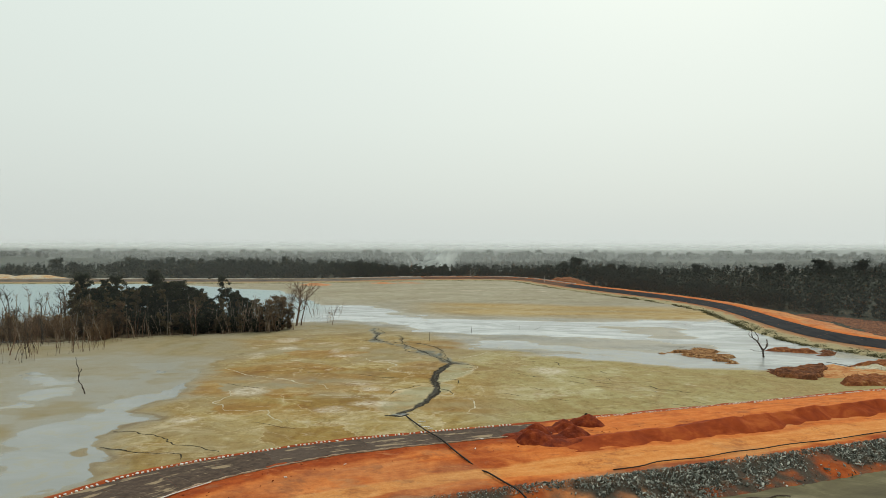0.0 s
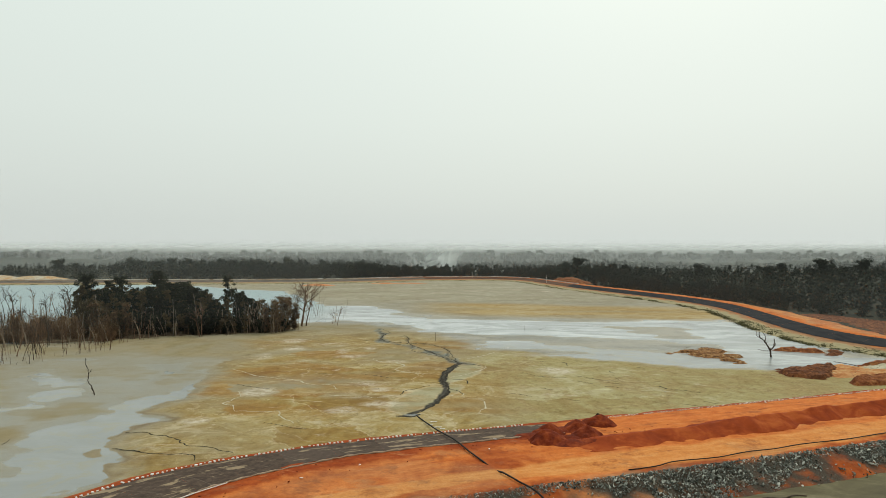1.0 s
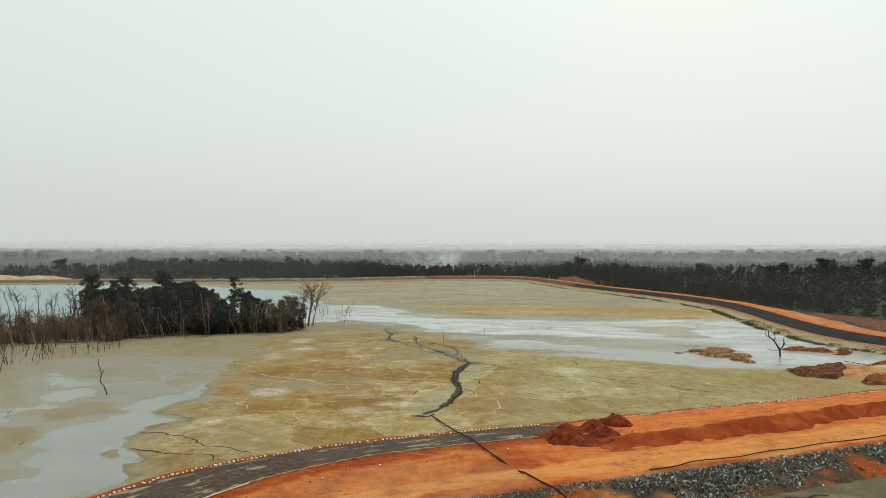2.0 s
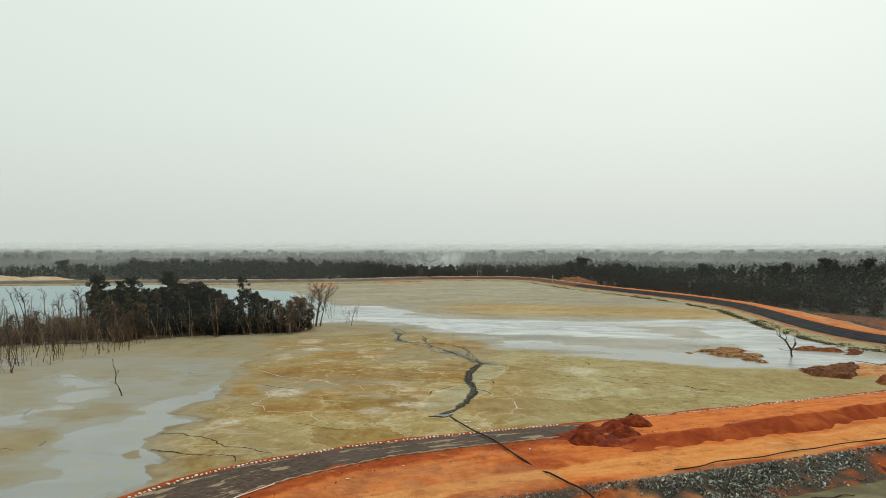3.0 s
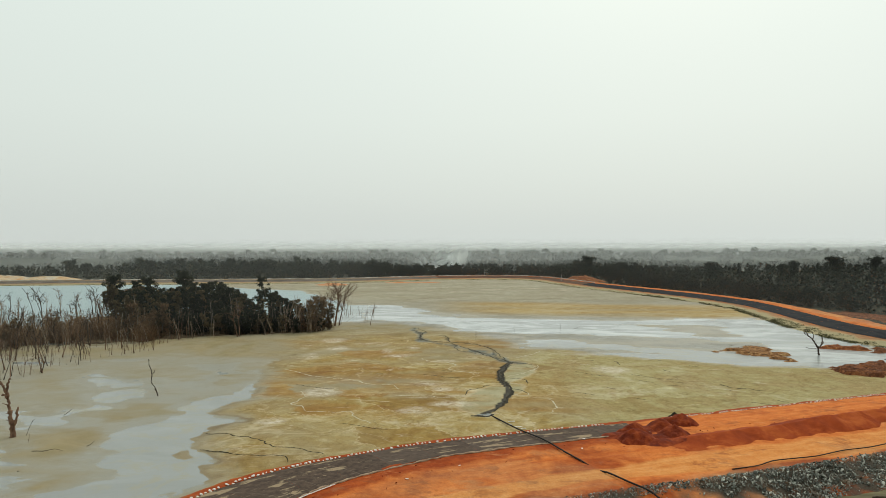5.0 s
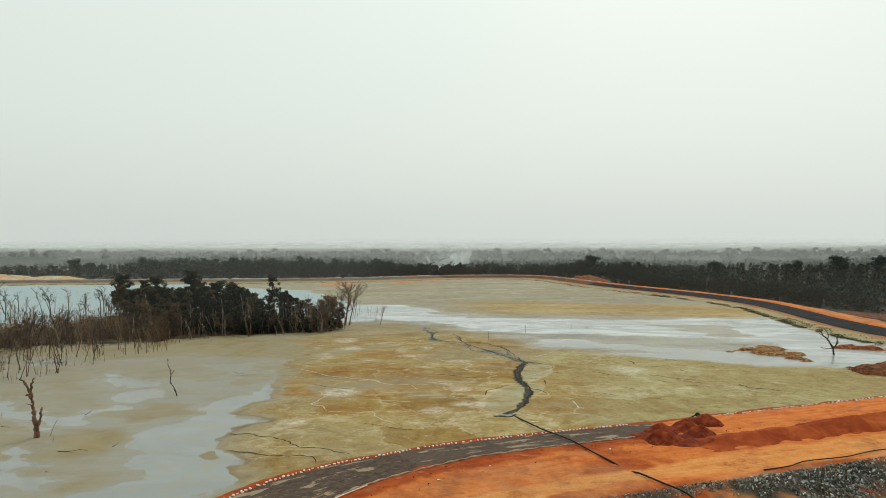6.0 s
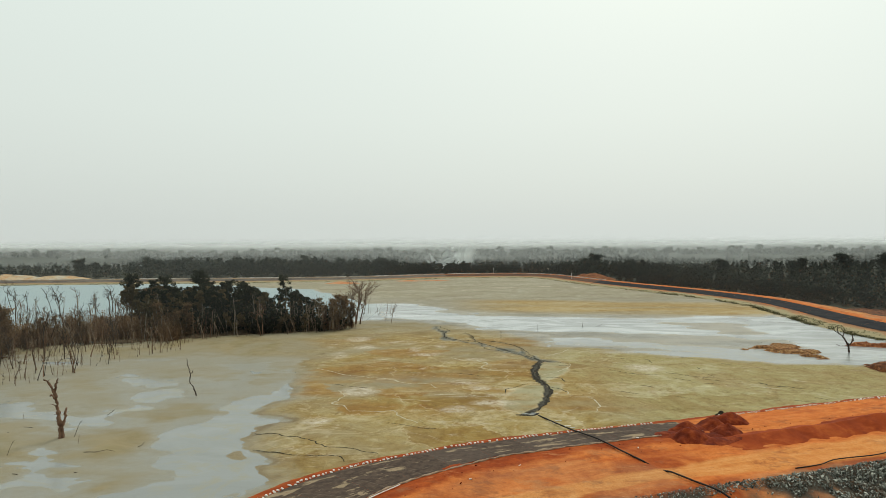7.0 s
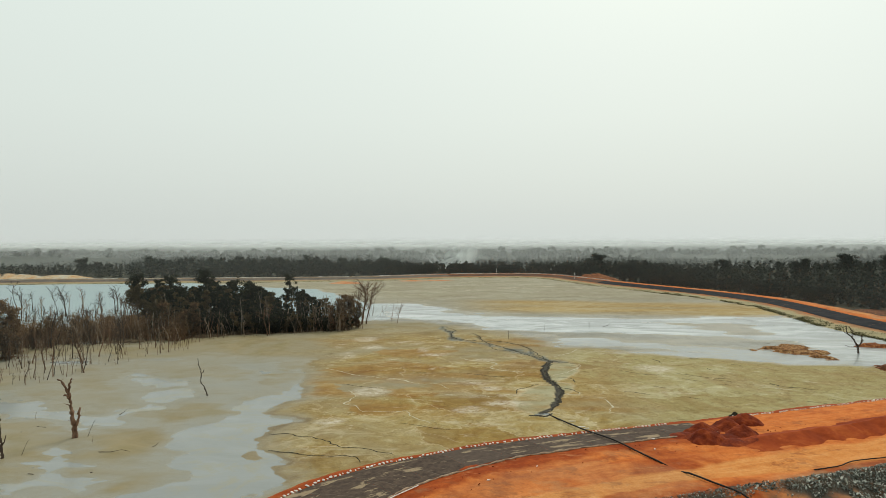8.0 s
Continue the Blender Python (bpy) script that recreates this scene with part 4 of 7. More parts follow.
def joined(name, arrays, places, scales, turns, mat, kinds, flat=True):
    """Many small pieces set down as one mesh; each place takes one of the kinds."""
    V, F, W, n = [], [], [], 0
    for p, s, w, k in zip(places, scales, turns, kinds):
        v, f = arrays[k][:2]
        c, q = math.cos(w), math.sin(w)
        turn = np.array(((c, q, 0), (-q, c, 0), (0, 0, 1)))
        V.append((v * s) @ turn + p)
        F.append(f + n)
        if len(arrays[k]) > 2:
            W.append(arrays[k][2] @ turn)
        n += len(v)
    ob = new(name, np_mesh(name, np.vstack(V), np.vstack(F), None, bool(W) or not flat, np.vstack(W) if W else None))
    ob.data.materials.append(mat)
    return ob


rng = np.random.RandomState(5)
slope = tagged(new("rock_slope"), "bank of blasted grey rock below the haul road", "riprap", kind="structure")
spots = []
first_rock, last_rock = (int(np.argmin(np.abs(bag_line[:, 0] - x))) for x in (-14, 84))
while len(spots) < 21000:
    k = rng.randint(first_rock, last_rock)
    o = -ROAD + 0.3 - abs(rng.normal(0, 1)) * 0.35 if rng.rand() < 0.12 else rng.uniform(-ROAD - 4.6, -ROAD)
    x, y = bag_line[k, 0] + normal[k, 0] * o + rng.uniform(-0.3, 0.3), bag_line[k, 1] + normal[k, 1] * o
    low = -ROAD - o
    bare = float(fbm(x, y, 6, 3, 141)) + 0.19 * low
    if bare > 0.60 and low > 1.0 and rng.rand() < 0.95:
        continue
    z = float(np.interp(o, [-29, -25.5, -21.2, -6], [-2.0, -1.0, 0.75, 0.8]))
    size = min(0.36, 0.065 + 0.055 * rng.exponential(1.0)) * (1.0 if o < -ROAD else 0.6) * float(np.interp(x, [-14, 4, 16], [0.5, 0.65, 1.0]))
    spots.append((x, y, z + size * 0.42, size))
spots = np.array(spots)
middle_first = np.argsort(np.hypot(spots[:, 0] - 16, spots[:, 1] - 62) - 22 * spots[:, 3])
for i in middle_first[:300]:
    ob = new("rock", rock_kinds[i % 10])
    ob.parent = slope
    ob.matrix_basis = pose(*spots[i, :3], rng.uniform(-30, 30), rng.uniform(-30, 30), rng.uniform(0, 360)) @ Matrix.Diagonal((*[spots[i, 3]] * 3, 1))
rest = spots[middle_first[300:]]
rubble = joined("rubble", rock_arrays, rest[:, :3], rest[:, 3], rng.uniform(0, 6.28, len(rest)), rock_mat, rng.randint(0, 10, len(rest)))
tagged(rubble, "loose grey blasted rubble on the dike's outer slope", "rubble", kind="stuff")

# ---- sandbags along the liner's edge ----
def sandbag_mesh(seed):
    rng = np.random.RandomState(seed)
    bm = bmesh.new()
    bmesh.ops.create_uvsphere(bm, u_segments=8, v_segments=5, radius=1.0)
    for v in bm.verts:
        x, y, z = v.co
        sx = math.copysign(abs(x) ** 0.55, x)
        v.co = Vector((sx * 0.33, math.copysign(abs(y) ** 0.7, y) * 0.19 * (1 + rng.uniform(-0.12, 0.12)), z * 0.13 * (1 + rng.uniform(-0.2, 0.2)) + 0.09))
    me = bpy.data.meshes.new("sandbag")
    bm.to_mesh(me)
    bm.free()
    me.polygons.foreach_set("use_smooth", [True] * len(me.polygons))
    me.materials.append(bag_mat)
    return me


bag_kinds = [sandbag_mesh(k) for k in range(5)]
bag_arrays = []
for me in bag_kinds:
    me.calc_loop_triangles()
    bag_arrays.append((np.array([tuple(v.co) for v in me.vertices]), np.array([tuple(f.vertices) for f in me.loop_triangles])))
k, count, far_bags = float(np.argmax(bag_line[:, 1] > 47)), 0, []
while k < len(bag_line) - 60:
    i = int(k)
    gap = float(fbm(bag_line[i, 0], bag_line[i, 1], 5, 3, 151))
    if not (gap > 0.85 or 8.5 < bag_line[i, 0] < 18.0):
        x, y = bag_line[i] + normal[i] * rng.normal(0, 0.13)
        turn = math.degrees(math.atan2(normal[i, 1], normal[i, 0])) + rng.choice((0, 90), p=(0.6, 0.4)) + rng.uniform(-28, 28)
        size = rng.uniform(0.36, 0.58) * (1.0 if x < 12 else 0.92)
        if count < 298:
            ob = new("sandbag", bag_kinds[rng.randint(5)])
            ob.matrix_basis = pose(x, y, 0.325 + rng.uniform(0, 0.02), rng.uniform(-6, 6), rng.uniform(-8, 8), turn) @ Matrix.Diagonal((size, size, size * rng.uniform(1.0, 1.4), 1))
            tagged(ob, "white woven sandbag weighing down the liner's edge", "sandbag", "sandbags along the liner")
        else:
            far_bags.append((x, y, 0.33, size, math.radians(turn)))
        count += 1
    k += rng.choice((rng.uniform(0.46, 0.68), rng.uniform(1.0, 1.9)), p=(0.84, 0.16))
far_bags = np.array(far_bags)
row = joined("sandbag_row", bag_arrays, far_bags[:, :3], far_bags[:, 3], far_bags[:, 4], bag_mat, rng.randint(0, 5, len(far_bags)), False)
tagged(row, "long row of small white sandbags along the haul road's edge", "sandbags", kind="stuff")

# ---- tipped earth: windrow and heaps ----
def earth_heap(name, x, y, z, rx, ry, height, seed, label, mat, turn=0.0, rough=0.25):
    u = np.linspace(-1.25, 1.25, 46)
    X, Y = np.meshgrid(u, u)
    r = np.hypot(X, Y) + 0.16 * fbm(X * 3 + seed, Y * 3, 2.0, 4, seed)
    Z = 1.12 * height * np.clip(1 - np.sqrt(np.maximum(r, 0) ** 2.6 + 0.01), 0, 1) * (1 + rough * fbm(X * 6 + seed, Y * 6, 2.0, 4, seed + 3)) + 0.03 * fbm(X * rx, Y * ry, 0.7, 3, seed + 5)
    Z = np.where(r > 1, -0.25 * (r - 1) * 4 - 0.02, Z)
    c, s = math.cos(turn), math.sin(turn)
    ob = sheet(name, X * rx * c - Y * ry * s, X * rx * s + Y * ry * c, Z, mat, r < 1.22)
    ob.location = (x, y, z)
    return tagged(ob, label, name.replace("_", " "))


# darker copy of the red earth; the heaps' shaded sides are in its colour
shaded_earth_mat, t, b = material("shaded_red_earth", 0.9)
n2, n3 = noise_tex(t, 0.7, 6, 0.65), noise_tex(t, 5.0, 4, 0.6)
col = ramp(t, n2, [(0.3, (0.075, 0.011, 0.004)), (0.5, (0.15, 0.023, 0.006)), (0.72, (0.30, 0.060, 0.014))])
set_colour(t, b, mixed(t, ramp(t, n3, [(0.3, 0.2), (0.5, 0.0)]), col, (0.10, 0.018, 0.006)))
bumped(t, b, maths(t, "ADD", n2, maths(t, "MULTIPLY", n3, 0.5)), 0.8, 0.2)
HEAPS = [(10.5, 75.3, 2.5, 2.2, 2.0), (11.3, 78.7, 2.3, 1.9, 1.5), (15.8, 77.5, 2.2, 1.9, 1.8), (15.2, 80.3, 2.1, 1.8, 1.6), (18.9, 83.3, 2.2, 1.8, 1.75),
         (13.6, 76.4, 2.4, 1.6, 0.8), (13.0, 79.8, 2.8, 1.6, 0.7), (8.6, 77.0, 2.2, 1.5, 0.6), (13.0, 74.4, 3.2, 1.7, 0.95), (16.4, 75.0, 3.2, 1.6, 1.0)]
for i, (x, y, rx, ry, h) in enumerate(HEAPS):
    tagged(earth_heap("earth_mound", x, y, 0.72, rx * 1.08, ry * 1.08, (0.76 if i < 5 else 0.55) * h, 160 + 7 * i, "tipped heap of dark red laterite earth on the road", shaded_earth_mat, 0.5 * i if i < 5 else 0.3, 0.14), group="heaps of tipped earth")

i0 = int(np.argmin(np.hypot(bag_line[:, 0] - 9.5, bag_line[:, 1] - 84)))
ridge, rn = bag_line[i0:], normal[i0:]
wo = np.linspace(-3.2, 3.2, 44)
along = np.arange(len(ridge)) * 0.5
middle_o = -11.4 + 0.9 * np.exp(-along / 25.0) + 1.2 * smooth(22, 45, along)
WX = ridge[:, :1] + rn[:, :1] * (middle_o[:, None] + wo[None, :])
WY = ridge[:, 1:2] + rn[:, 1:2] * (middle_o[:, None] + wo[None, :])
wave = 0.36 * fbm(WX, WY, 3.2, 3, 171) + 0.07 * np.sin(along * 2 * np.pi / 3.1 + 1.5 * fbm(along, 0 * along, 9, 2, 177))[:, None]
WZ = (1.15 + 0.15 * smooth(10, 50, along)[:, None]) * np.clip(1.02 - np.abs(wo)[None, :] / (2.2 + 1.6 * wave + 0.6 * (smooth(10, 22, along) * (1 - smooth(25, 45, along)))[:, None]), -0.2, 1)
WZ = WZ * (1 + 0.5 * wave) + 0.06 * fbm(WX, WY, 1.1, 4, 173)
WZ = WZ * (smooth(-1, 5, along) * (0.5 + 0.5 * smooth(3, 26, along)))[:, None] + 0.78 - 0.3 * (np.abs(wo) > 3.0)[None, :]
windrow = sheet("earth_windrow", WX, WY, WZ, earth_mat)
tagged(windrow, "long windrow of dark red earth between two haul lanes", "earth bank", kind="structure")

# ---- pipes and sticks ----
def pipe(points, radius, label, step=1.0):
    p = glide(points, step)
    bld = Build()
    bld.tube(p, [radius] * len(p), 10)
    return tagged(new("pipe", bld.mesh("pipe", pipe_mat)), label, "pipe")


pipe([(-6.5, 88.6, 0.10), (-5.4, 85.6, 0.26), (-3.8, 81.6, 0.45), (-3.1, 80.0, 0.52), (-0.9, 74.7, 1.0), (0.9, 70.3, 0.98), (2.3, 67.4, 0.9), (2.9, 66.4, 0.72)], 0.095, "black plastic decant pipe crossing the liner into the road")
pipe([(3.7, 65.0, 0.72), (4.2, 64.1, 0.93), (5.7, 61.5, 0.95), (7.3, 58.7, 0.92), (8.6, 56.4, -0.2), (10.0, 54.0, -1.1)], 0.095, "black plastic pipe running out of the road and down the rocks")
pipe([(17.8, 65.6, 0.80), (21, 66.6, 0.86), (23, 67.9, 0.88), (25, 68.6, 0.88), (29, 69.7, 0.88), (33.2, 71.7, 0.88), (37, 72.9, 0.88), (41.2, 74.7, 0.9), (48, 76.9, 0.9), (56.1, 80.2, 0.9), (75, 87, 0.9), (110, 98, 0.9)], 0.062, "thin black hose along the haul road's shoulder")

for x, y, w, turn in ((-3.9, 85.2, 1.3, 6), (-4.4, 83.8, 1.2, -8), (-3.2, 82.6, 1.4, 4), (-2.6, 81.9, 0.9, 12), (3.9, 75.4, 1.1, 4)):
    bm = bmesh.new()
    bmesh.ops.create_cube(bm, size=1)
    for v in bm.verts:
        v.co = Vector((v.co.x * w * 0.75, v.co.y * 0.12, v.co.z * 0.09))
    bmesh.ops.bevel(bm, geom=bm.edges[:], offset=0.02, segments=1, affect="EDGES")
    me = bpy.data.meshes.new("batten")
    bm.to_mesh(me)
    bm.free()
    me.materials.append(white_mat)
    ob = new("batten", me)
    ob.matrix_basis = pose(x, y, 0.22 if y > 80 else 0.9, 0, 0, turn)
    tagged(ob, "short pale batten lying beside the black pipe", "batten", "battens by the pipe")

for x, y, h, r, z in ((4.9, 175.6, 2.2, 0.045, 0), (-6.5, 161.2, 2.4, 0.05, 0), (19.5, 184, 1.6, 0.045, 0), (10.4, 481, 6, 0.08, 1.5), (60, 420, 4.5, 0.10, 2.0)):
    bld = Build()
    bld.tube([(0, 0, -0.3), (0.02, 0, h * 0.5), (0, 0.02, h)], [r, r * 0.9, r * 0.7], 7)
    ob = new("marker_post", bld.mesh("marker_post", white_mat if h > 4 else dark_bark))
    ob.location = (x, y, z)
    tagged(ob, "pale upright marker post by the pond" if h > 4 else "thin dark stake standing in shallow water", "post")


crack_mat, t, b = material("wet_crack_mud", 0.9)
set_colour(t, b, ramp(t, noise_tex(t, 3.0, 4, 0.6), [(0.3, (0.012, 0.011, 0.008)), (0.75, (0.05, 0.042, 0.025))]))
tagged(earth_heap("mud_lump", 19.6, 88.0, 0.08, 0.9, 0.7, 0.7, 187, "dark lump of mud lying beside the dike", crack_mat), group="")
clod_kinds = []
for k in range(4):
    me = rock_mesh(240 + k, 1.0)
    me.name = "clod"
    me.materials[0] = shaded_earth_mat
    clod_kinds.append(me)
for i, (x, y, w) in enumerate(((-16.6, 62.2, 0.42), (-11.2, 66.2, 0.36), (3.2, 72.0, 0.45))):
    me = sandbag_mesh(60 + i)
    ob = new("white_scrap", me)
    ob.matrix_basis = pose(x, y, 0.80, 0, 0, 40 * i) @ Matrix.Diagonal((w * 1.4, w, w * 0.6, 1))
    tagged(ob, "crumpled white scrap lying on the haul road", "scrap", "scraps on the road")
clod_rng = np.random.RandomState(91)
for k in range(70):
    i = clod_rng.randint(s_start, s_end + 60)
    o = -liner_width(bag_line[i, 0]) - 0.6 - abs(clod_rng.normal(0, 2.2))
    x, y = bag_line[i] + normal[i] * o
    size = clod_rng.uniform(0.06, 0.17)
    ob = new("clod", clod_kinds[k % 4])
    ob.matrix_basis = pose(x, y, 0.80 + size * 0.3, 0, 0, clod_rng.uniform(0, 360)) @ Matrix.Diagonal((size, size, size, 1))
    tagged(ob, "small dark red clod of earth on the haul road", "clod", "clods on the haul road")


# ---- cracks and drying lines in the mud ----
def crack(points, width, seed, label="dark open crack in the drying mud"):
    p = glide(points, 0.35)
    p = p + 0.55 * np.stack([fbm(p[:, 0] + 3 * seed, p[:, 1], 2.2, 4, seed), fbm(p[:, 0], p[:, 1] + 5 * seed, 2.2, 4, seed + 4)], 1)
    nr = ribbon_frame(p)
    n = len(p)
    w = width * np.sin(np.linspace(0.25, np.pi - 0.15, n)) ** 0.6 * (1 + 0.6 * fbm(p[:, 0], p[:, 1], 1.2, 2, seed + 8))
    o = np.stack([-w, -0.2 * w, 0.3 * w, w], 1)
    X, Y = p[:, :1] + nr[:, :1] * o, p[:, 1:2] + nr[:, 1:2] * o
    Z = np.repeat(np.array([[0.10, 0.128, 0.122, 0.10]]), n, 0)
    ob = sheet("mud_crack", X, Y, Z, crack_mat)
    return tagged(ob, label, "crack", kind="structure")


CRACKS = [
    ([(-44.3, 79.6), (-41.2, 78.8), (-38, 77.7), (-34.2, 75.1), (-30.6, 73.5), (-27.2, 71.3)], 0.17),
    ([(-42, 72.6), (-38.5, 71.9), (-35.5, 71.4), (-33.1, 71.3), (-31.2, 70.6), (-30.6, 68.9)], 0.13),
    ([(35.6, 109.4), (36.4, 106.4), (38.4, 105.6), (40.4, 104.2)], 0.19), ([(34.8, 109), (36.2, 107.5)], 0.10),
    ([(-10.4, 100.8), (-9.6, 104.0), (-7.8, 105.8), (-5.5, 108.6)], 0.14), ([(-2.1, 106.0), (-0.7, 104.4), (0.3, 102.0)], 0.15),
    ([(-1.5, 113.6), (0.5, 113.5), (1.3, 108.8)], 0.15), ([(-0.2, 129.2), (2.8, 128.1), (5.2, 126.9)], 0.14),
    ([(34.7, 106.0), (34.9, 104.3)], 0.10), ([(29.6, 123.0), (30.4, 120.3)], 0.14), ([(29.0, 116.0), (29.4, 114.0)], 0.12), ([(22.1, 132.1), (22.7, 127.0)], 0.14), ([(-18.5, 117.5), (-14, 115), (-10.5, 114.5)], 0.12),
    ([(-27.5, 84.5), (-24, 82.6), (-21, 81.9)], 0.09), ([(-40, 108), (-36, 105.5), (-32.5, 104.5)], 0.12),
    ([(22, 118), (26, 114), (29, 113)], 0.12), ([(12, 121), (15, 117), (20, 116)], 0.12),
]
for k in range(16):
    x, y, a, w = rng.uniform(-32, 46), rng.uniform(96, 138), rng.uniform(-0.9, 0.2), rng.uniform(0.8, 1.8)
    if abs(x + 4) > 6:
        CRACKS.append(([(x, y), (x + w * math.cos(a), y + w * math.sin(a)), (x + 2 * w * math.cos(a + 0.5), y + 2 * w * math.sin(a - 0.4))], rng.uniform(0.06, 0.10)))
for i, (pts, w) in enumerate(CRACKS):
    crack(pts, w * 0.75, 180 + i)
EDGE = "wet black edge of the drainage channel in the mud"
crack([(x + 0.42, y) for x, y in CHANNEL], 0.26, 231, EDGE)
crack([(-9.6, 88.7), (-8.4, 88.5), (-6.9, 88.6), (-5.6, 89.6)], 0.34, 243, EDGE)
crack([(x - 0.35, y) for x, y in CHANNEL[5:]], 0.15, 233, EDGE)
crack(CHANNEL_UP, 0.17, 235, "dark braided runnel winding across the mud")
crack(CHANNEL_SIDE, 0.11, 237, "dark braided runnel winding across the mud")
crack([(-4.7, 136.8), (-7.0, 140.6), (-10.5, 144.5), (-12.5, 149.5)], 0.13, 239, "dark braided runnel winding across the mud")
crack([(-14, 157), (-18, 158.5), (-24, 161), (-27, 160)], 0.13, 241, "dark braided runnel winding across the mud")


def crust_vein(points, width, seed):
    """A raised pale seam of dried salts along an old crack."""
    p = glide(points, 0.3)
    p = p + 0.5 * np.stack([fbm(p[:, 0] + 3 * seed, p[:, 1], 2.0, 5, seed), fbm(p[:, 0], p[:, 1] + 5 * seed, 2.0, 5, seed + 4)], 1)
    nr = ribbon_frame(p)
    n = len(p)
    w = width * np.sin(np.linspace(0.15, np.pi - 0.15, n)) ** 0.5 * np.clip(1 + 0.9 * fbm(p[:, 0], p[:, 1], 1.4, 3, seed + 8), 0.15, 2)
    o = np.stack([-w, -0.3 * w, 0.4 * w, w], 1)
    Z = np.repeat(np.array([[0.085, 0.122, 0.118, 0.085]]), n, 0)
    ob = sheet("crust_vein", p[:, :1] + nr[:, :1] * o, p[:, 1:2] + nr[:, 1:2] * o, Z, vein_mat)
    return tagged(ob, "pale dried salt seam along an old mud crack", "salt crust", kind="structure")


vein_mat, t, b = material("salt_crust", 0.9)
set_colour(t, b, ramp(t, noise_tex(t, 1.2, 5, 0.7), [(0.3, (0.29, 0.25, 0.15)), (0.6, (0.46, 0.42, 0.31))]))
VEINS = [([(2.9, 98.7), (3.6, 96.2), (3.5, 92.9), (2.2, 89.5)], 0.14), ([(-46.0, 121.9), (-41.4, 117.6), (-36.6, 114.3), (-30.0, 111.8), (-26.9, 108.8), (-22.5, 107.8), (-21.7, 104.9)], 0.20),
         ([(-38.0, 103.1), (-36.2, 99.3), (-37.6, 95.0), (-35.1, 93.1), (-34.0, 90.2)], 0.13), ([(-34.0, 90.2), (-27.7, 90.3), (-26.5, 87.9), (-23.4, 84.4)], 0.13),
         ([(-19.3, 134.4), (-17.4, 131.0), (-13.6, 130.0), (-11.9, 126.8), (-13.1, 122.2), (-9.7, 119.6), (-6.9, 117.9)], 0.19),
         ([(5.4, 126.9), (4.1, 122.3), (0.9, 118.0), (-2.2, 115.0)], 0.16), ([(8.4, 144.6), (5.8, 140.1), (1.4, 135.3)], 0.22),
         ([(0.4, 103), (0.0, 101), (-2.4, 101.2)], 0.13), ([(31, 106), (34, 105.5), (37.5, 104)], 0.12), ([(14, 128), (18, 126), (20, 122)], 0.12), ([(-22, 100.8), (-17, 99.8), (-12.2, 98.8)], 0.14)]
for i, (pts, w) in enumerate(VEINS):
    crust_vein(pts, w, 260 + 3 * i)

# ---- mud banks and islands ----
brush_mat, t, b = material("brushy_bank", 0.95)
set_colour(t, b, ramp(t, noise_tex(t, 1.4, 6, 0.7), [(0.36, (0.04, 0.026, 0.012)), (0.46, (0.16, 0.070, 0.026)), (0.56, (0.28, 0.140, 0.052)), (0.66, (0.42, 0.30, 0.15))]))
bumped(t, b, noise_tex(t, 2.2, 5, 0.6), 1.0, 0.3)


bank_mat, t, b = material("crumbling_earth", 0.95)
lump, grit = noise_tex(t, 0.6, 6, 0.7, None, 0.8), noise_tex(t, 3.0, 5, 0.65)
col = ramp(t, lump, [(0.3, (0.085, 0.026, 0.010)), (0.47, (0.17, 0.052, 0.018)), (0.58, (0.33, 0.125, 0.040)), (0.7, (0.38, 0.27, 0.14))])
set_colour(t, b, mixed(t, ramp(t, grit, [(0.35, 0.6), (0.55, 0.0)]), col, (0.09, 0.035, 0.015)))
bumped(t, b, maths(t, "ADD", lump, maths(t, "MULTIPLY", grit, 0.5)), 1.0, 0.3)


def bank(outline, height, seed, label, mat, steep=1.5, frayed=1.5):
    p = np.array(outline, float)
    x0, y0, x1, y1 = p[:, 0].min() - 2, p[:, 1].min() - 2, p[:, 0].max() + 2, p[:, 1].max() + 2
    X, Y = np.meshgrid(np.arange(x0, x1, 0.25), np.arange(y0, y1, 0.25))
    d = inside(X, Y, p) + frayed * fbm(X * 0.7, Y, 3.5, 5, seed) - 0.25 * (frayed - 1.5)
    lump = 1 + 0.55 * fbm(X, Y, 1.7, 5, seed + 2)
    Z = np.where(d > 0, height * smooth(0, steep, d) * lump + 0.09 + 0.10 * fbm(X, Y, 0.6, 3, seed + 4) * smooth(0, 1, d), 0.09 + 0.3 * d)
    mixed_up = fbm(X, Y, 4.0, 4, seed + 6)
    ob = sheet("mud_bank", X, Y, Z, mat, d > -0.9, dict(red=0.95 - 0.8 * smooth(0.2, 2.2, d) + 0.5 * mixed_up, sandy=np.clip(0.2 + mixed_up, 0, 1), dull=0.8 * smooth(0.1, 0.6, -mixed_up), stony_shade=0 * X, along=X, across=Y))
    for k in range(int(15 * (x1 - x0) * (y1 - y0) / 150)):
        x, y = rng.uniform(x0, x1), rng.uniform(y0, y1)
        if inside(np.array([x]), np.array([y]), p)[0] > 0.3:
            twigs.append((x, y, height * 0.7))
    return tagged(ob, label, "mud bank", kind="structure")


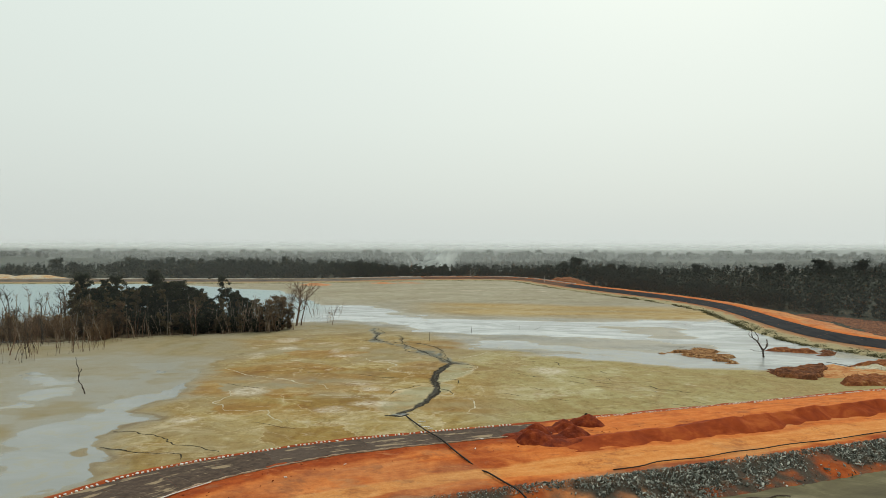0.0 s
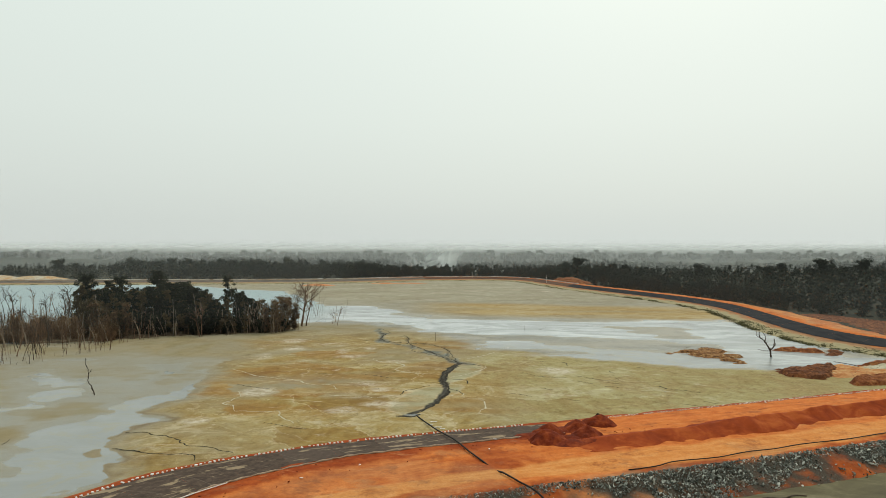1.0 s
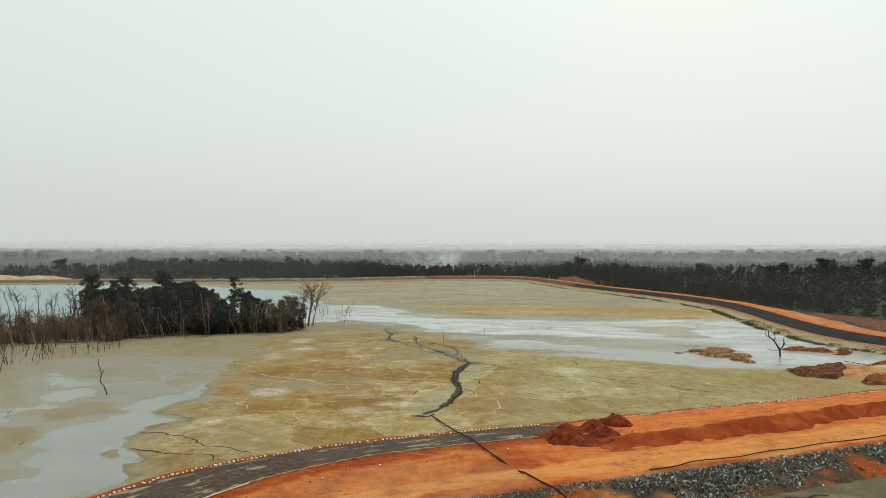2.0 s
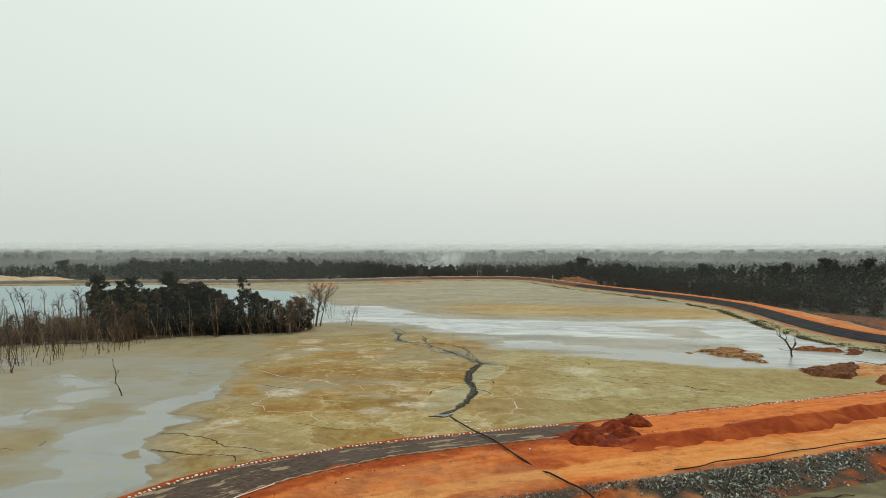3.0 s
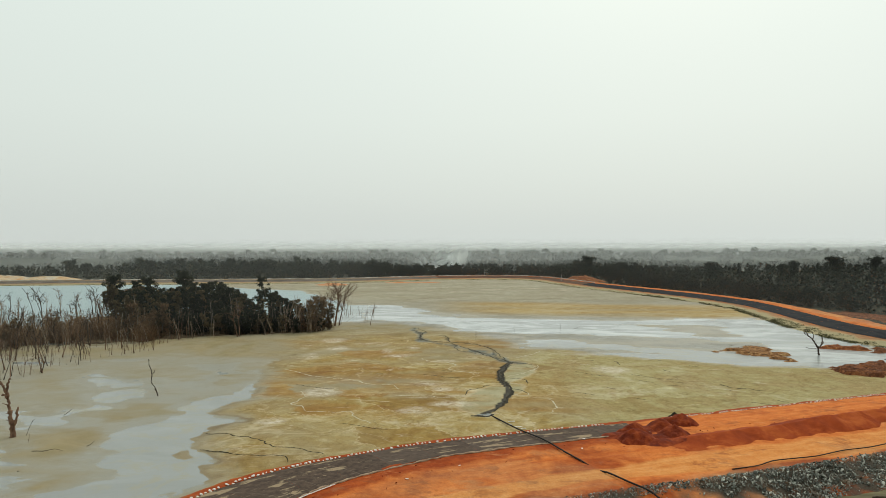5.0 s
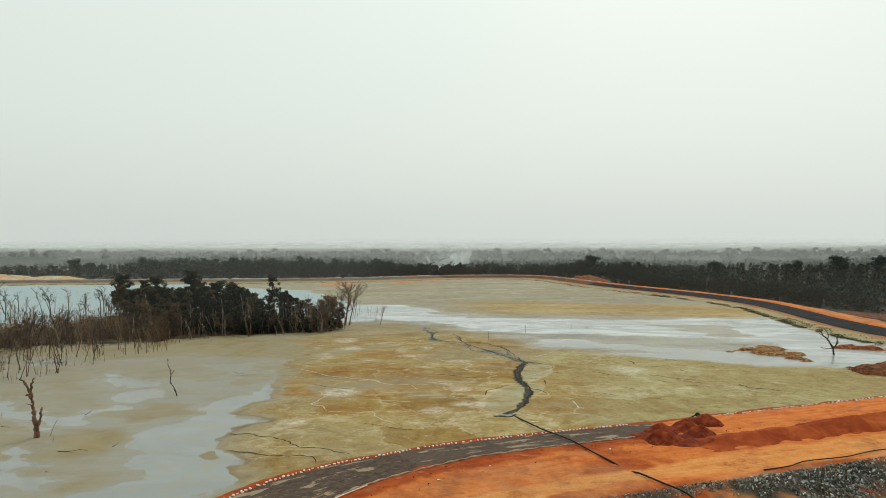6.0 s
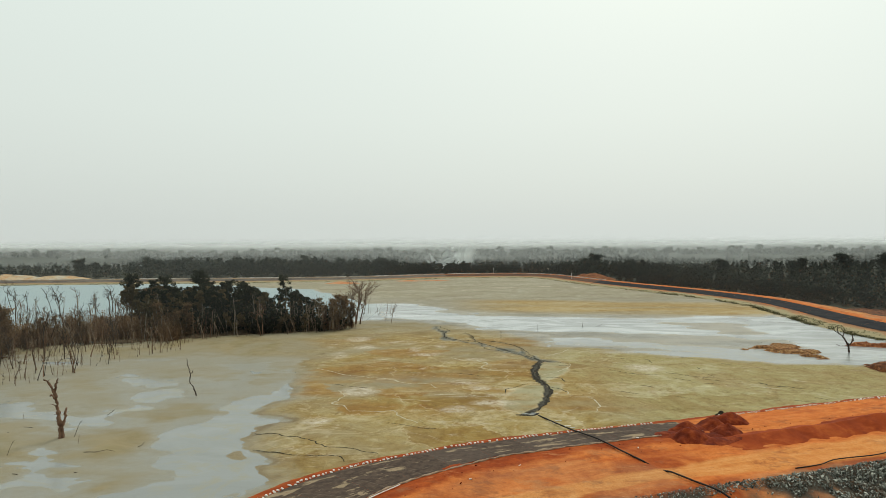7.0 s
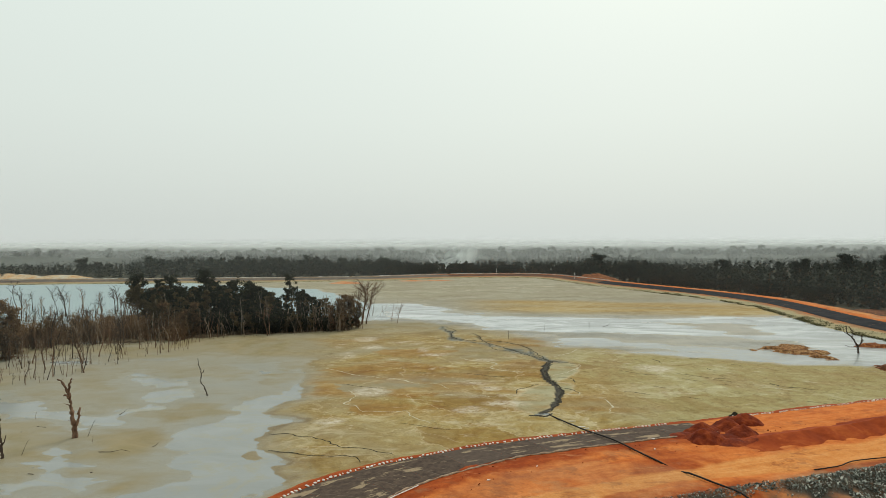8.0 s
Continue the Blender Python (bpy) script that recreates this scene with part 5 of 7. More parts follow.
twigs = []
bank([(50.3, 145.3), (53.6, 149.4), (57.1, 148.6), (59.6, 151.2), (63.6, 149.5), (64.4, 147.1), (63.1, 143.9), (63.3, 140.8), (60.5, 133.4), (57.4, 134.0), (57.0, 137.6), (53.6, 140.7)], 0.34, 201, "low brushy island of orange mud and dead twigs", brush_mat, 0.9, 3.0)
dark_bank_mat, t, b = material("damp_brown_earth", 0.95)
clot = noise_tex(t, 0.9, 7, 0.72, None, 0.6)
set_colour(t, b, ramp(t, clot, [(0.34, (0.040, 0.018, 0.010)), (0.48, (0.105, 0.040, 0.018)), (0.58, (0.19, 0.070, 0.026)), (0.70, (0.34, 0.15, 0.055))]))
bumped(t, b, clot, 1.0, 0.3)
fan_mat, t, b = material("washed_orange_silt", 0.9)
wash_noise = noise_tex(t, 0.5, 6, 0.65, (0.6, 1.2, 1), 1.2)
set_colour(t, b, ramp(t, wash_noise, [(0.32, (0.26, 0.085, 0.028)), (0.46, (0.40, 0.170, 0.058)), (0.58, (0.46, 0.26, 0.11)), (0.70, (0.40, 0.34, 0.20))]))
bumped(t, b, wash_noise, 0.6, 0.12)
bank([(61.3, 121.6), (64.3, 125.1), (69.6, 127.1), (74.1, 128.5), (77.2, 129.8), (75.3, 125.0), (72.4, 118.3), (68.3, 114.7), (66.3, 115.1), (64.2, 117.0), (61.7, 117.9)], 0.75, 203, "crumbling bank of dark brown earth at the water's edge", dark_bank_mat, 0.9, 2.2)
bank([(73.1, 127.2), (80.2, 133.1), (82.0, 131.9), (83.0, 128.2), (86.3, 124.2), (92, 120.9), (90, 117), (79.0, 116.6), (75.7, 116.5), (71.2, 116.8), (71.2, 119.8)], 0.42, 204, "low fan of washed orange silt beside the near dike", fan_mat, 2.0, 1.8)
bank([(72.0, 114.3), (76.1, 117.5), (79.0, 118.6), (81.5, 119.2), (88, 119.9), (92, 114), (78.2, 110.0), (73.8, 110.7), (71.0, 111.0)], 0.8, 205, "crumbling bank of red-brown earth near the near dike", bank_mat, 1.0)
bank([(83.0, 130.1), (88.7, 133.5), (93, 136.4), (98, 135), (94, 131.3), (86.6, 130.2)], 0.5, 206, "strip of red-brown earth by the water", bank_mat, 0.8, 1.0)
# pale colour stands for sky glare on shallow water; reuses the crust material
bank([(81.3, 126.4), (84.4, 128.3), (89.4, 131.0), (90.1, 127.9), (86.0, 124.2), (81.7, 124.1)], 0.46, 209, "pale raised patch imitating bright shallow water by the bank", vein_mat, 0.6, 1.0)
bank([(75.4, 149.8), (81.8, 153.5), (82.5, 150.9), (87.2, 152.0), (86.0, 146.2), (82.9, 146.9), (79.0, 148.3)], 0.5, 207, "small spit of red earth in the water", bank_mat, 0.8, 1.0)
bank([(87.6, 148.7), (91.0, 149.7), (90.4, 145.6), (87.0, 142.4), (85.0, 143.1)], 0.55, 208, "dark weedy lump of mud at the shore", dark_bank_mat, 0.8, 1.2)
pipe([(80.0, 132.7, 0.42), (81.8, 130.0, 0.36), (82.4, 125.3, 0.40), (85.0, 120.9, 0.42), (90, 116.5, 0.5)], 0.06, "dark pipe lying across the washed silt")
spoil_mat, t, b = material("orange_spoil", 0.95)
set_colour(t, b, ramp(t, noise_tex(t, 0.15, 6, 0.65), [(0.3, (0.45, 0.23, 0.09)), (0.46, (0.46, 0.33, 0.19)), (0.62, (0.44, 0.39, 0.30))]))
bumped(t, b, noise_tex(t, 0.6, 5, 0.6), 0.8, 0.4)
tan_pale_mat, t, b = material("pale_dusty_sheet", 0.9)
set_colour(t, b, ramp(t, noise_tex(t, 0.15, 4, 0.7), [(0.35, (0.30, 0.25, 0.20)), (0.6, (0.62, 0.58, 0.52))]))
# orange dulled here so that distance haze is in the spoil's colour
fresh_mat, t, b = material("fresh_orange_spoil", 0.95)
set_colour(t, b, ramp(t, noise_tex(t, 0.2, 6, 0.65), [(0.3, (0.38, 0.14, 0.055)), (0.5, (0.47, 0.20, 0.085)), (0.7, (0.46, 0.31, 0.19))]))
bumped(t, b, noise_tex(t, 0.6, 5, 0.6), 0.8, 0.4)
MOUNDS = [(-94, 404, 15, 9, 1.5), (-52, 428, 12, 5, 1.1), (80, 446, 16, 9, 4.2), (-34, 431, 16, 4, 0.7), (-322, 452, 34, 14, 4.0), (-282, 448, 24, 10, 1.3), (-358, 450, 42, 16, 4.6)]
for i, (x, y, rx, ry, h) in enumerate(MOUNDS):
    tagged(earth_heap("spoil_mound", x, y, -0.2, rx, ry, h, 211 + 9 * i, "low mound of orange spoil beside the far dike", bank_mat if i == 2 else fresh_mat if i in (0, 1, 3) else spoil_mat), group="spoil mounds")

# a strip of pale sheeting along the liner's fold, and driftwood by the seepage water
bld = Build()
fold = glide([(-27.6, 54.0, 0.93), (-26.3, 56.9, 0.93), (-23.6, 60.4, 0.93)], 0.4)
bld.tube(fold, [0.05] * len(fold), 6)
tagged(new("pale_strip", bld.mesh("pale_strip", white_mat)), "pale strip of sheeting lying along the liner's fold", "strip")
for i, (x, y, w, turn) in enumerate(((30.5, 62.6, 5.0, 12), (28.2, 62.0, 2.2, -10), (36.0, 60.6, 2.0, 40))):
    bld = Build()
    p = np.stack([np.linspace(0, w, 9), 0.15 * np.sin(np.arange(9) * 1.3), 0.06 + 0.05 * np.cos(np.arange(9))], 1)
    bld.tube(p, np.linspace(0.09, 0.05, 9), 6)
    ob = new("driftwood", bld.mesh("driftwood", dark_bark))
    ob.matrix_basis = pose(x, y, -1.0, 0, 0, turn)
    tagged(ob, "dark stick of driftwood in the seepage water", "driftwood", "driftwood by the rocks")

bank([(120, 168), (126, 190), (131, 212), (127, 234), (138, 238), (150, 205), (152, 176), (140, 158)], 0.25, 219, "flat patch of bare brownish soil behind the dike", dark_bank_mat, 3.0).location.z = -0.25

# pale edge strip along the far dike's crest
edge = int(np.argmax(right_line[:, 1] > 380))
for first in range(edge, len(right_line) - 40, 40):
    seg = slice(first, first + 40)
    top = right_line[seg] - rnormal[seg] * 7.6
    bld = Build()
    bld.tube([(x, y, 2.9) for x, y in top], [0.27 + 0.08 * math.sin(1.9 * k) for k in range(len(top))], 6)
    tagged(new("edge_strip", bld.mesh("edge_strip", tan_pale_mat)), "pale dusty strip folded along the far dike's crest", "strip", "strips along the far dike")

# ---- trees ----
def bent(rng, start, way, length, steps, wander, rise=0.0):
    """A wandering path for a trunk or limb."""
    p, w, out = np.array(start, float), np.array(way, float), []
    w /= np.linalg.norm(w)
    for _ in range(steps + 1):
        out.append(p.copy())
        w = w + rng.normal(size=3) * wander + np.array((0, 0, rise))
        w /= np.linalg.norm(w)
        p = p + w * length / steps
    return np.array(out)


def live_tree(seed, height, trunk_r, crown_low, crown_w, clumps, per, leaf, leaf_mat, name="tree", lean=0.05, spray=0.34, sides=5, soft=False, wood=None):
    """A leafy tree: bent trunk, limbs and a loose crown of leaf clumps."""
    rng = np.random.RandomState(seed)
    root = new(name)
    tree, crown = Build(), Build()
    spine = bent(rng, (0, 0, -0.4), (rng.normal() * lean, rng.normal() * lean, 1), height * 0.88, 9, 0.07)
    tree.tube(spine, np.linspace(trunk_r, trunk_r * 0.25, 10), 7)
    centres = []
    for k in range(clumps):
        f = crown_low + (1 - crown_low) * (k + rng.rand()) / clumps
        i = min(8, int(f * 9))
        base = spine[i]
        a = rng.rand() * 6.28
        shape = math.sin(math.pi * min(0.97, 0.18 + 0.8 * (f - crown_low) / (1 - crown_low))) ** 0.6
        reach = crown_w * shape * rng.uniform(0.35, 1.0)
        limb = bent(rng, base, (math.cos(a), math.sin(a), 0.5), reach * 1.05, 4, 0.18, 0.08)
        tree.tube(limb, np.linspace(trunk_r * 0.3, trunk_r * 0.07, 5), sides, False)
        centres.append((limb[-1], rng.uniform(0.45, 1.0) * crown_w * spray))
        if rng.rand() < 0.5:
            centres.append((limb[2], rng.uniform(0.4, 0.8) * crown_w * spray))
    pts, out = [], []
    for c, r in centres:
        q = rng.normal(size=(per, 3))
        q = q / np.linalg.norm(q, axis=1)[:, None] * (np.abs(rng.normal(0, 0.58, (per, 1))) if soft else rng.rand(per, 1) ** 0.45) * r * np.array((1, 1, 0.72))
        pts.append(c + q)
        w = q / r + (c - np.array((0, 0, height * 0.6))) / (2.2 * crown_w) * np.array((1, 1, 0.5)) + rng.normal(size=q.shape) * (0.5 if soft else 0.15)
        out.append(w / (np.linalg.norm(w, axis=1)[:, None] + 1e-6))
    crown.cards(np.vstack(pts), leaf, rng, 0.0, np.vstack(out))
    part("trunk", tree, wood or live_bark, root)
    part("crown", crown, leaf_mat, root, smooth_faces=False)
    return root


def dead_tree(seed, height, r0, limbs, mat, depth=2, spread=0.7, name="dead_tree", low=0.35, bend=0.10, crook=0.16, reach=1.0):
    """A bare tree: broken tapering trunk with forking limbs, each limb a part."""
    rng = np.random.RandomState(seed)
    root = new(name)
    trunk = Build()
    spine = bent(rng, (0, 0, -0.4), (rng.normal() * 0.06, rng.normal() * 0.06, 1), height * 0.9, 10, bend)
    trunk.tube(spine, np.linspace(r0, r0 * 0.3, 11) * (1 + 0.12 * rng.normal(size=11)), 7)
    part("trunk", trunk, mat, root)

    def grow(bld, base, way, length, r, left):
        p = bent(rng, base, way, length, 6, crook, 0.06)
        bld.tube(p, np.linspace(r, r * 0.35, 7), 4, False)
        if left:
            for j in (2, 3, 4, 5):
                if rng.rand() < 0.75:
                    w = p[j + 1] - p[j]
                    w = w / np.linalg.norm(w) + rng.normal(size=3) * spread
                    grow(bld, p[j], w, length * rng.uniform(0.35, 0.6), r * 0.55, left - 1)

    for k in range(limbs):
        f = low + (0.97 - low) * (k + 0.8 * rng.rand()) / limbs
        base = spine[min(10, int(f * 10 + 0.5))]
        a = rng.rand() * 6.28
        bld = Build()
        grow(bld, base, (math.cos(a) * spread, math.sin(a) * spread, 0.75), reach * height * rng.uniform(0.22, 0.42) * (1.15 - 0.5 * f), r0 * 0.42, depth)
        part("limb", bld, mat, root)
    return root


def sapling_mesh(seed, height, r0, mat):
    """A thin dead pole with a few stubs, as one mesh."""
    rng = np.random.RandomState(seed)
    bld = Build()
    spine = bent(rng, (0, 0, -0.3), (rng.normal() * 0.04, rng.normal() * 0.04, 1), height, 7, 0.10)
    bld.tube(spine, np.linspace(r0, r0 * 0.35, 8), 5)
    for k in range(rng.randint(2, 7)):
        i = rng.randint(2, 7)
        a = rng.rand() * 6.28
        p = bent(rng, spine[i], (math.cos(a) * 0.6, math.sin(a) * 0.6, 0.9), height * rng.uniform(0.07, 0.24), 4, 0.26)
        bld.tube(p, np.linspace(r0 * 0.5, r0 * 0.18, 5), 4, False)
    return bld.mesh("dead_sapling", mat)


def shrub_mesh(seed, height, width, leaves):
    """A dry bush of upright twigs with a thin cover of brown leaves."""
    rng = np.random.RandomState(seed)
    bld = Build()
    tips = []
    for k in range(32):
        a, r = rng.rand() * 6.28, width * rng.rand() ** 0.5
        p = bent(rng, (r * math.cos(a), r * math.sin(a), -0.2), (rng.normal() * 0.18, rng.normal() * 0.18, 1), height * rng.uniform(0.45, 1.0), 4, 0.10)
        bld.tube(p, np.linspace(0.038, 0.016, 5), 3, False)
        tips += [p[2], p[3], p[4]]
    tips = np.array(tips)
    q = tips[rng.randint(len(tips), size=leaves)] + rng.normal(size=(leaves, 3)) * 0.35
    bld.cards(q, 0.125, rng)
    return bld.mesh("dry_shrub", brown_leaf, False)


def set_down(ob, x, y, z, turn, scale=1.0, tall=1.0, **tags):
    m = pose(x, y, z, 0, 0, turn) @ Matrix.Diagonal((scale, scale, scale * tall, 1))
    return tagged(copy_thing(ob, m), **tags)


rng = np.random.RandomState(11)
GROVE = [(17.5, 0.60, 2.6, 13, 0), (16.5, 0.50, 3.0, 15, 0), (18.0, 0.70, 2.7, 12, 0), (15.5, 0.42, 2.3, 14, 1), (17.0, 0.66, 3.5, 15, 0), (16.0, 0.52, 2.0, 13, 1), (17.0, 0.62, 2.2, 11, 0)]
grove_kinds = [live_tree(300 + k, h, 0.14, low, w * 1.05, n + 3, 84, 0.215, olive_leaf if brown else grove_leaf, spray=0.46, sides=4) for k, (h, low, w, n, brown) in enumerate(GROVE)]
lone = live_tree(311, 18.5, 0.13, 0.74, 2.3, 18, 70, 0.20, grove_leaf, spray=0.34, soft=True)
thin_kind = live_tree(312, 12.5, 0.09, 0.5, 1.7, 16, 45, 0.16, olive_leaf, spray=0.42, soft=True, sides=3)
brown_kinds = [live_tree(320 + k, h, 0.11, 0.10, w, 34, 60, 0.145, brown_leaf, "dry_tree", spray=0.62, sides=4, soft=True) for k, (h, w) in enumerate(((13.0, 2.8), (11.5, 3.2), (10.5, 1.8)))]
antlers = [dead_tree(330 + k, h, r, n, m, 2 if k in (1, 4, 5) else 1, 0.62, low=low, bend=0.09, crook=0.24, reach=0.95) for k, (h, r, n, low, m) in enumerate(
    ((9.5, 0.16, 6, 0.5, umber_bark), (11.0, 0.18, 7, 0.42, dark_bark), (8.0, 0.14, 5, 0.5, dead_bark), (10.0, 0.17, 6, 0.6, red_bark), (7.0, 0.13, 5, 0.45, dark_bark), (12.0, 0.15, 5, 0.55, dark_bark), (6.0, 0.12, 4, 0.4, dead_bark)))]
broad_dead = [dead_tree(345, 13.0, 0.25, 17, umber_bark, 3, 0.9, low=0.34, bend=0.025, crook=0.15, reach=1.35), dead_tree(346, 12.5, 0.17, 9, umber_bark, 3, 0.5, low=0.45, bend=0.06, crook=0.15, reach=1.05),
              dead_tree(347, 10.0, 0.22, 8, dark_bark, 2, 0.75, low=0.45, bend=0.12, crook=0.24, reach=1.2)]
pole_kinds = [sapling_mesh(350 + k, h, r, m) for k, (h, r, m) in enumerate(
    ((6.5, 0.070, dead_bark), (4.2, 0.060, dark_bark), (8.0, 0.085, dead_bark), (3.0, 0.06, red_bark), (5.2, 0.075, dead_bark), (1.8, 0.06, dark_bark), (9.5, 0.09, dead_bark), (7.2, 0.07, red_bark), (1.2, 0.07, dead_bark), (2.4, 0.055, dead_bark)))]
shrub_kinds = [shrub_mesh(370 + k, h, w, n) for k, (h, w, n) in enumerate(((3.6, 1.5, 170), (4.6, 1.4, 200), (2.6, 1.7, 160), (5.4, 1.3, 210)))]

# dark sheet added under the trees; its colour stands for the grove's shade
grove_shade_mat, t, b = material("grove_shade_floor", 0.95)
set_colour(t, b, ramp(t, noise_tex(t, 0.5, 6, 0.7), [(0.35, (0.045, 0.033, 0.020)), (0.65, (0.17, 0.125, 0.075))]))
bumped(t, b, noise_tex(t, 2.0, 5, 0.6), 1.0, 0.2)
p = np.array([(-112, 152), (-104, 154), (-95, 159), (-84, 165), (-70, 170), (-56, 175), (-49, 181), (-52, 188), (-66, 194), (-84, 206), (-104, 246), (-136, 240), (-138, 212), (-116, 178)], float)
LX, LY = np.meshgrid(np.arange(-158, -42, 0.9), np.arange(136, 254, 0.9))
ld = inside(LX, LY, p) + 2.2 * fbm(LX, LY, 7, 4, 301)
shade_floor = sheet("grove_floor", LX, LY, np.where(ld > 0, 0.08 + 0.25 * smooth(0, 5, ld) + 0.05 * fbm(LX, LY, 2, 3, 303), 0.08 + 0.2 * ld), grove_shade_mat, ld > -1.2)
tagged(shade_floor, "dark mud sheet added under the grove for its shade", "mud bank", kind="structure")

LIVE = "tall dark-leaved tree with a bare pale trunk in the flooded grove"
def front(x):
    """The outermost sticks towards the near dike."""
    return float(np.interp(x, [-150, -110, -102, -96.7, -94, -91, -89.5, -87, -85.5, -78, -68, -54, -46, -42], [80, 90, 97, 103, 111, 121, 129, 139, 150, 163, 168, 172, 177, 189]))


def dense(x):
    """Where the closed growth begins, behind the outermost sticks."""
    return float(np.interp(x, [-150, -127, -121, -114, -106, -100, -95, -85, -72, -56, -48, -42], [128, 136, 145, 154, 157, 156, 158, 163, 168, 173, 179, 189]))


def crown_top(x, y):
    """How high the grove stands along its length."""
    a = (x - 1.1) / max(y, 1.0) * 1079 + 811
    return float(np.interp(a, [60, 110, 122, 136, 150, 168, 190, 208, 232, 262, 284, 302, 322, 338, 350, 360, 378, 395, 415, 430, 455, 480, 505], [7, 10, 15.0, 16.6, 14.0, 13.8, 16.4, 13.6, 14.2, 16.6, 15.0, 13.6, 14.2, 16.0, 14.4, 10.8, 10.6, 13.2, 12.0, 13.4, 11.0, 12.4, 10]))


def across(u, y):
    """East-west place at depth y along a line of sight over the pond's middle."""
    return 1.1 + (u - 811) / 1079 * y


placed, tries = [], 0
while len(placed) < 196 and tries < 9000:
    tries += 1
    u = rng.uniform(122, 352) if rng.rand() < 0.74 else rng.uniform(352, 458)
    near = float(np.interp(u, [118, 150, 190, 260, 350, 500], [208, 184, 168, 171, 174, 184]))
    y = near + rng.rand() ** 1.2 * float(np.interp(u, [118, 260, 330, 360, 500], [34, 68, 40, 16, 12]))
    x = across(u, y)
    if any((x - a) ** 2 + (y - c) ** 2 < 2.4 ** 2 for a, c in placed):
        continue
    placed.append((x, y))
    high = 24.4 - (24.4 - crown_top(across(u, 172), 172)) * y / 172
    k = rng.choice((3, 5)) if rng.rand() < (0.75 if u < 212 else 0.16) else rng.choice((0, 1, 2, 4, 6))
    size = high / GROVE[k][0] * (rng.uniform(0.86, 1.06) if rng.rand() < 0.62 else rng.uniform(0.45, 0.76)) * (1.0 if u < 352 else 1.1)
    if u > 352 and rng.rand() < 0.35:
        set_down(thin_kind, x, y, 0.02, rng.uniform(0, 360), rng.uniform(0.7, 1.0), label="slim olive-brown tree with a thin crown in the grove", category="tree", group="trees of the flooded grove")
        continue
    set_down(grove_kinds[k], x, y, 0.02, rng.uniform(0, 360), size, label=LIVE, category="tree", group="trees of the flooded grove")
for x, y, k, h in ((-136, 219, 4, 17.4), (-133, 222, 2, 15.6), (-126, 223, 4, 16.2), (-120, 240, 4, 18.0), (-117.5, 238, 2, 17.4), (-113, 232, 1, 15.0), (-106, 226, 2, 15.0), (-81, 178, 4, 16.6), (-76.2, 181, 2, 16.0), (-92, 187, 2, 17.0), (-73.5, 182, 6, 11.5), (-64.5, 180, 1, 10.5), (-62, 183, 3, 11.2), (-99, 205, 2, 15.6), (-102, 163, 3, 13.5), (-99.4, 161, 5, 12.0), (-105, 168, 3, 12.5), (-96, 165, 5, 13.0), (-107, 172, 5, 11.0), (-92.5, 167, 3, 11.5)):
    set_down(grove_kinds[k], x, y, 0.02, 53 * x % 360, h / GROVE[k][0], label=LIVE, category="tree", group="trees of the flooded grove")
set_down(lone, -68.2, 186.5, 0.02, 40, 1.10, label="slender tree with a small dark crown above the grove", category="tree")
set_down(thin_kind, -67.6, 185.8, 0.02, 10, 1.02, label="slim olive-brown tree with a thin crown in the grove", category="tree", group="trees of the flooded grove")
BROWN = "dying tree with thin rust-brown foliage in the mud"
for x, y, k, s in ((-118.0, 131.5, 0, 1.05), (-120.0, 128.0, 1, 1.2), (-123.0, 131, 1, 1.3), (-127, 127, 1, 1.3), (-118.5, 135, 2, 1.0), (-121.5, 134, 0, 1.2), (-125, 130, 0, 1.25), (-130, 133, 0, 1.3), (-121.5, 138, 2, 1.25), (-116.6, 129.5, 2, 0.8), (-97, 160.5, 2, 1.15),
                   (-53.0, 179.0, 2, 1.2), (-54.8, 177.5, 2, 1.1), (-51.4, 181.0, 2, 1.15), (-53.6, 176.4, 2, 1.05), (-51.6, 178.6, 2, 1.1), (-49.6, 181.5, 2, 0.9), (-55.8, 176, 2, 0.85), (-50.2, 183, 2, 0.7), (-92, 164, 2, 1.1), (-93.5, 160, 1, 0.8),
                   (-126, 212, 2, 1.1), (-129, 214, 0, 0.95), (-118, 200, 2, 1.1), (-121, 203, 0, 0.9), (-110, 190, 2, 1.0)):
    set_down(brown_kinds[k], x, y, 0.02, rng.uniform(0, 360), s, label=BROWN, category="tree", group="dying brown trees")
for k in range(60):
    x = rng.uniform(-142, -92) if k < 26 else rng.uniform(-120, -91)
    set_down(brown_kinds[rng.randint(3)], x, dense(x) + rng.uniform(5, 36), 0.02, rng.uniform(0, 360), rng.uniform(0.34, 0.60), label=BROWN, category="tree", group="dying brown trees")
for k in range(26):
    x = rng.uniform(-131, -111)
    set_down(brown_kinds[rng.randint(3)], x, dense(x) + rng.uniform(-4, 14), 0.02, rng.uniform(0, 360), rng.uniform(0.42, 0.66), label=BROWN, category="tree", group="dying brown trees")

BARE = "bare dead tree with crooked branches standing in mud"
DEAD = [(-107.5, 166), (-111, 168), (-104.5, 165), (-117, 160), (-122, 165), (-126, 156), (-131, 160), (-113, 148), (-119, 146), (-108, 146), (-127, 148), (-134, 150), (-140, 158), (-103, 150), (-71.5, 167.0), (-78, 165.5), (-61, 173), (-66, 171)]
for k in range(76):
    y = rng.uniform(142, 232)
    DEAD.append((across(rng.uniform(-100, 122), y), y))
for k in range(14):
    x = rng.uniform(-101, -88)
    DEAD.append((x, front(x) + rng.uniform(1, 12)))
for k in range(62):
    x = rng.uniform(-119, -93)
    DEAD.append((x, front(x) + 3 + (dense(x) + 4 - front(x)) * rng.rand()))
